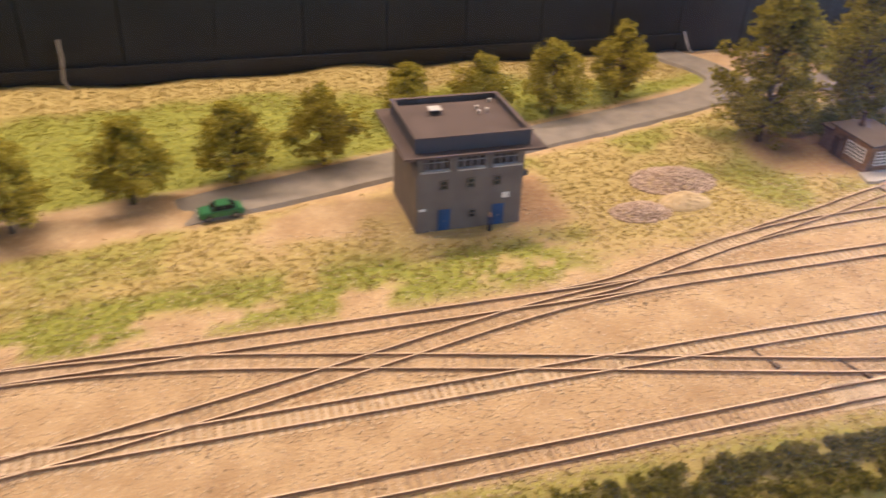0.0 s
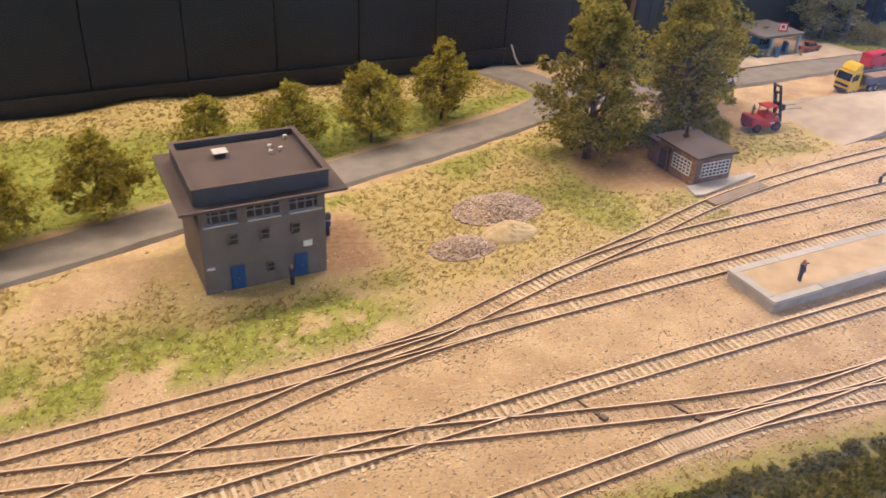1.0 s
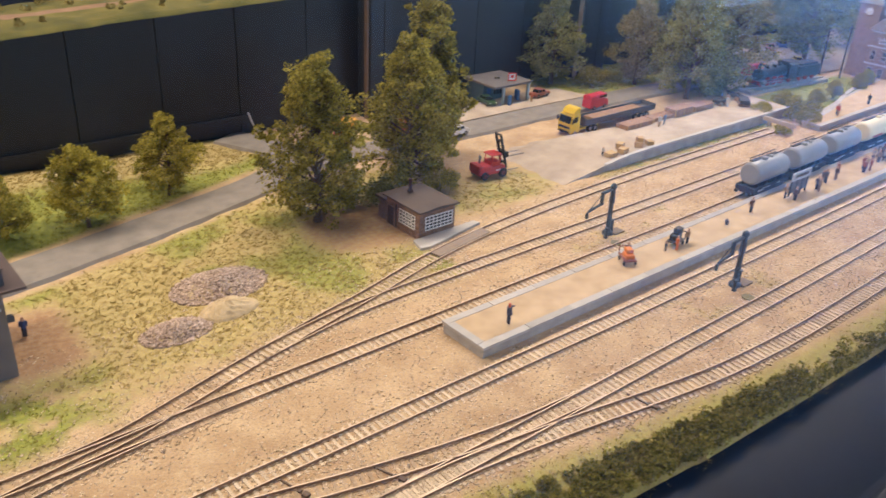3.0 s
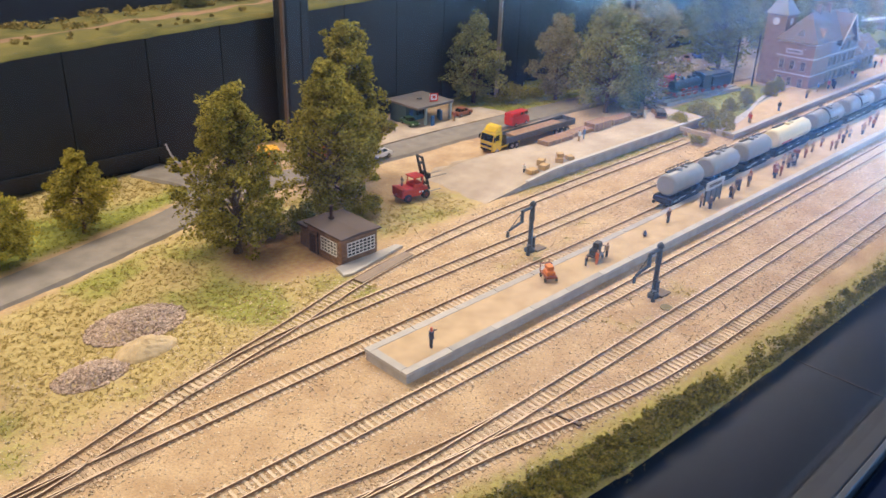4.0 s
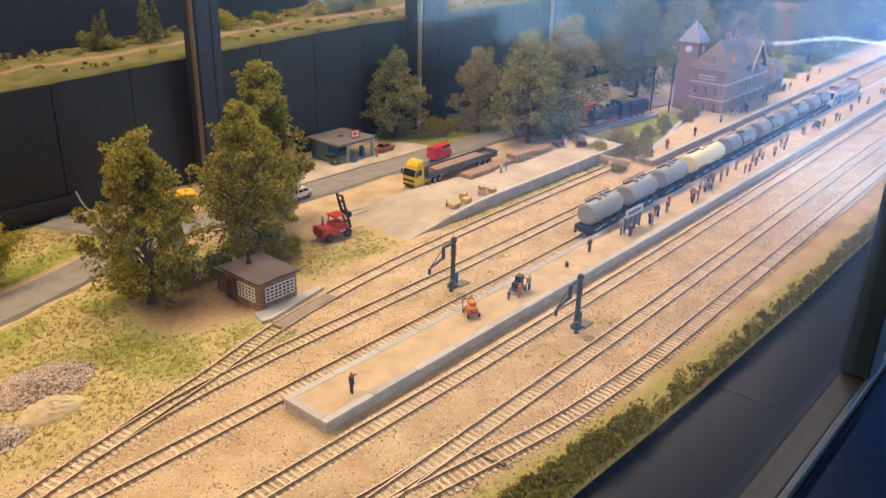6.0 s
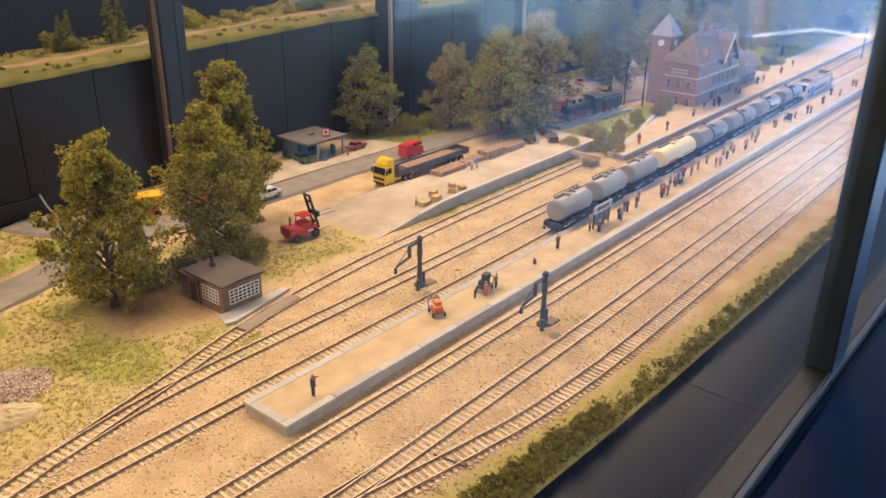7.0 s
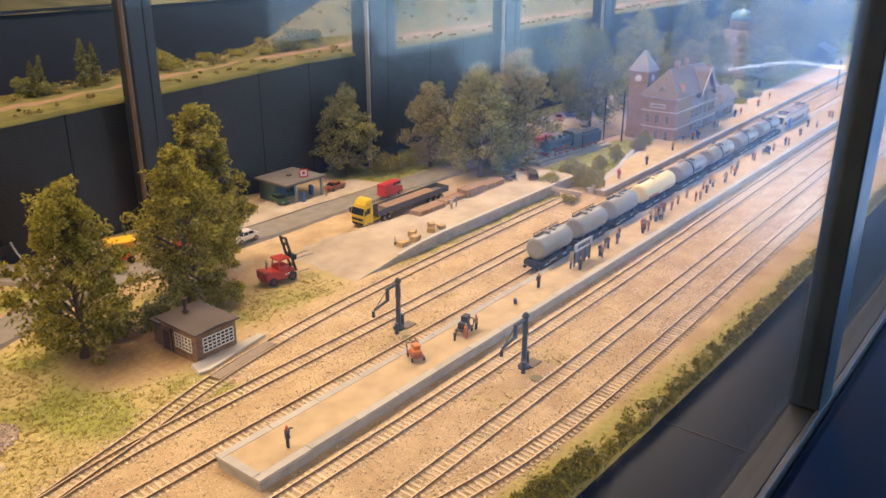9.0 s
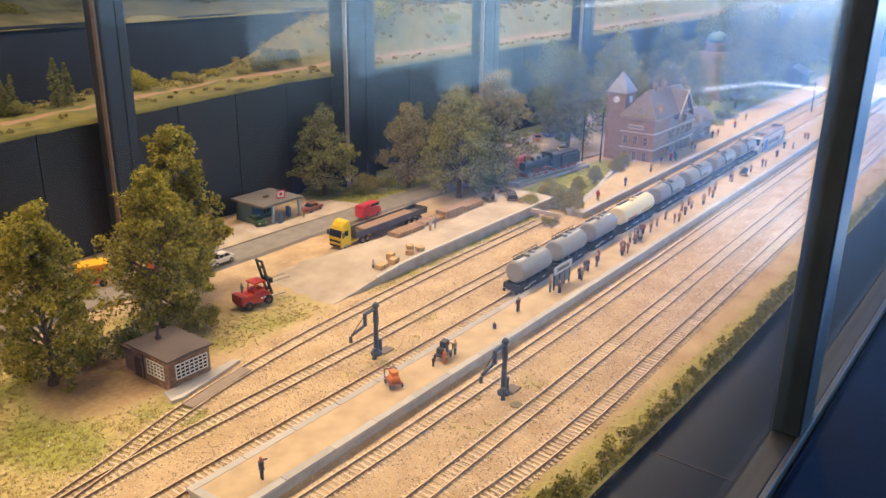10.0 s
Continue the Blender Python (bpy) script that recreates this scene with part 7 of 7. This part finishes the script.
figure(1.298, 0.775, DZ, 0, WHT, TAN, label="tiny pale-shirted figurine on the dock")
figure(1.314, 0.777, DZ, 120, (0.16, 0.22, 0.34), (0.15, 0.2, 0.3), label="tiny blue figurine on the dock")
figure(1.121, 0.742, 0.012, 0, WHT, DK, h=0.014, label="tiny crouching figurine by the crates")
figure(1.500, 0.78, DZ, 0, WHT, WHT, label="tiny white figurine at the dock's end")
figure(1.245, 1.012, 0.0045, 0, (0.45, 0.15, 0.10), TAN, label="tiny figurine at the filling station")
rf = random.Random(5)
for x, n in ((1.198, 2), (1.258, 1), (1.268, 1), (1.315, 3), (1.348, 1), (1.403, 2), (1.417, 2), (1.463, 3), (1.517, 3), (1.56, 2), (1.60, 3), (1.66, 2), (1.70, 2), (1.74, 3), (1.80, 2), (1.85, 2), (1.93, 3), (2.02, 2), (2.10, 3), (2.22, 2), (2.32, 2), (2.45, 2)):
    for k in range(n):
        figure(x + rf.uniform(-0.014, 0.014), 0.490 + 0.004 * max(0, x - 1.3) + rf.uniform(-0.012, 0.012), PH, rf.uniform(0, 360), rf.choice((DK, (0.10, 0.07, 0.08), (0.26, 0.08, 0.05), TAN, (0.40, 0.33, 0.27), (0.34, 0.13, 0.07), (0.30, 0.20, 0.13))), rf.choice((DK, (0.20, 0.13, 0.08), (0.06, 0.06, 0.09), (0.22, 0.08, 0.05))), h=rf.uniform(0.018, 0.021), label="tiny painted passenger figurine on the platform")
for x, y in ((1.647, 0.648), (1.652, 0.652), (1.773, 0.653), (1.912, 0.66), (1.985, 0.669), (2.03, 0.665), (2.044, 0.658), (2.06, 0.668), (2.175, 0.673), (2.19, 0.67), (2.331, 0.68), (2.36, 0.676), (2.5, 0.68), (2.62, 0.69)):
    figure(x, y + 0.002, 0.0105, rf.uniform(0, 360), rf.choice((DK, BLU, RED2, TAN)), rf.choice((DK, TAN, BLU)), label="tiny painted passenger figurine by the station")


def luggage_cart(x, y, rz, c, load, label, tall):
    th = thing("luggage_cart", label, "cart", pose(x, y, PH, 0, 0, rz), "luggage carts on the platform")
    m1, m2 = paint("cart_" + load, c, 0.6), paint("load_" + load, {"orange": (0.65, 0.20, 0.03), "dark": (0.03, 0.025, 0.025)}[load], 0.6)
    bm = bm_new()
    box(bm, -0.010, 0.010, -0.0065, 0.0065, 0.0050, 0.0066)
    for y2 in (-0.0065, 0.0065):
        bar(bm, (0.0095, y2, 0.005), (0.0115, y2, 0.0145), 0.0006)
    bar(bm, (0.0115, -0.0065, 0.0145), (0.0115, 0.0065, 0.0145), 0.0006)
    part("bed", bm, m1, th)
    for wx in (-0.007, 0.007):
        for s in (-1, 1):
            bm = bm_new()
            tube(bm, [(wx, s * 0.0060, 0.0026), (wx, s * 0.0072, 0.0026)], 0.0026, 10)
            part("wheel", bm, BLACK, th)
    bm = bm_new()
    box(bm, -0.007, 0.005, -0.005, 0.005, 0.0067, 0.0067 + tall * 0.5)
    box(bm, -0.003, 0.007, -0.0045, 0.003, 0.0067 + tall * 0.5, 0.0067 + tall)
    bevel(bm, 0.0005, 1)
    part("luggage", bm, m2, th, load + " luggage piled up")


luggage_cart(0.876, 0.497, 60, (0.25, 0.07, 0.03), "orange", "brown luggage cart loaded with orange cases", 0.0095)
luggage_cart(0.958, 0.494, 10, (0.05, 0.04, 0.04), "dark", "dark luggage cart with a tall black trunk", 0.0145)
figure(0.883, 0.503, PH, 200, (0.10, 0.08, 0.12), DK, label="tiny porter figurine behind the orange cart")
figure(0.948, 0.484, PH, 90, (0.60, 0.16, 0.04), (0.5, 0.14, 0.05), h=0.018, label="tiny orange-clothed figurine beside the cart")
figure(0.973, 0.488, PH, 90, TAN, DK, h=0.019, label="tiny brown figurine beside the cart")
figure(0.935, 0.490, PH, 0, DK, DK, h=0.012, label="tiny crouching dark figurine beside the cart")
luggage_cart(1.478, 0.495, 20, (0.05, 0.04, 0.04), "dark", "dark luggage cart among the passengers", 0.009)
luggage_cart(2.0, 0.497, 20, (0.05, 0.04, 0.04), "dark", "dark luggage cart among the passengers", 0.009)
bm = bm_new()
box(bm, -0.003, 0.003, -0.002, 0.002, 0, 0.006)
bevel(bm, 0.0008)
tube(bm, [(-0.0015, 0, 0.006), (0, 0, 0.0078), (0.0015, 0, 0.006)], 0.0004, 5)
whole("suitcase", bm, paint("blue_black_case", (0.04, 0.04, 0.09)), "small blue-black suitcase standing on the platform", "suitcase", pose(1.060, 0.492, PH, 0, 0, 40))
for k, (x, y, h) in enumerate(((1.947, 0.842, 0.10), (1.965, 0.806, 0.11), (2.06, 0.705, 0.09), (2.95, 0.60, 0.09), (3.02, 0.46, 0.08))):
    th = thing("telegraph_pole", "thin dark telegraph pole near the station", "pole", pose(x, y, 0), "poles near the station")
    bm = bm_new()
    tube(bm, [(0, 0, -0.003), (0, 0, h)], [0.0020, 0.0014], 7)
    part("mast", bm, UNDER, th)
    bm = bm_new()
    box(bm, -0.001, 0.001, -0.009, 0.009, h - 0.008, h - 0.0065)
    part("crossarm", bm, UNDER, th)
bm = bm_new()
tube(bm, [(0.752, 1.129, 0.034), (0.756, 1.124, 0.018), (0.762, 1.122, 0.006), (0.768, 1.121, 0.002)], 0.0014, 7)
whole("cable", bm, paint("white_cable", (0.6, 0.58, 0.55)), "loose white cable at the wall's foot", "cable")
bm = bm_new()
tube(bm, [(-0.160, 1.128, 0.070), (-0.159, 1.123, 0.045), (-0.162, 1.121, 0.018), (-0.156, 1.122, 0.004)], 0.0022, 7)
whole("cable", bm, paint("grey_cable", (0.30, 0.27, 0.24)), "loose grey cable hanging on the black wall", "cable")
for k, (x, y, rz) in enumerate(((0.412, 0.424, -75), (0.700, 0.338, -80), (0.475, 0.395, -70))):
    th = thing("turnout_lever", "rusty turnout lever gear beside the rails", "turnout lever", pose(x, y, 0, 0, 0, rz), "turnout levers")
    bm = bm_new()
    box(bm, -0.013, 0.013, -0.0007, 0.0007, 0.0002, 0.0014)
    part("rod", bm, mat("dusty_iron", (0.13, 0.09, 0.06), 0.9, 0, 0.3, 150, 0.3), th)
    bm = bm_new()
    box(bm, 0.012, 0.0175, -0.0022, 0.0022, -0.001, 0.0026)
    box(bm, 0.007, 0.010, -0.0016, 0.0016, -0.001, 0.002)
    part("motor", bm, mat("dusty_iron", (0.13, 0.09, 0.06), 0.9, 0, 0.3, 150, 0.3), th)

# ---- single sleepers ----
for tr, x, y, a, pale in TIES:
    ob = new("sleeper", TIE_L if pale else TIE_D)
    ob.matrix_basis = Matrix.Translation((x, y, random.uniform(-0.0002, 0.0001))) @ Matrix.Rotation(a, 4, "Z")
    ob.parent = tr

# ---- single bricks of the hut ----
BRICK_MESH = {}
for th, (xa, xb, ya, yb, za, zb) in HUT_BRICKS:
    key = (round(xb - xa, 4), round(yb - ya, 4))
    if key not in BRICK_MESH:
        bm = bm_new()
        box(bm, 0, xb - xa, 0, yb - ya, 0, zb - za)
        me = bpy.data.meshes.new("brick")
        bm.to_mesh(me)
        bm.free()
        me.materials.append(mat("single_brick", (0.19, 0.105, 0.06), 0.9, 0, 0.25, 300, 0.3, obj=0.7, second=(0.34, 0.21, 0.135)))
        BRICK_MESH[key] = me
    ob = new("brick", BRICK_MESH[key])
    ob.location = (xa, ya, za)
    ob.parent = th
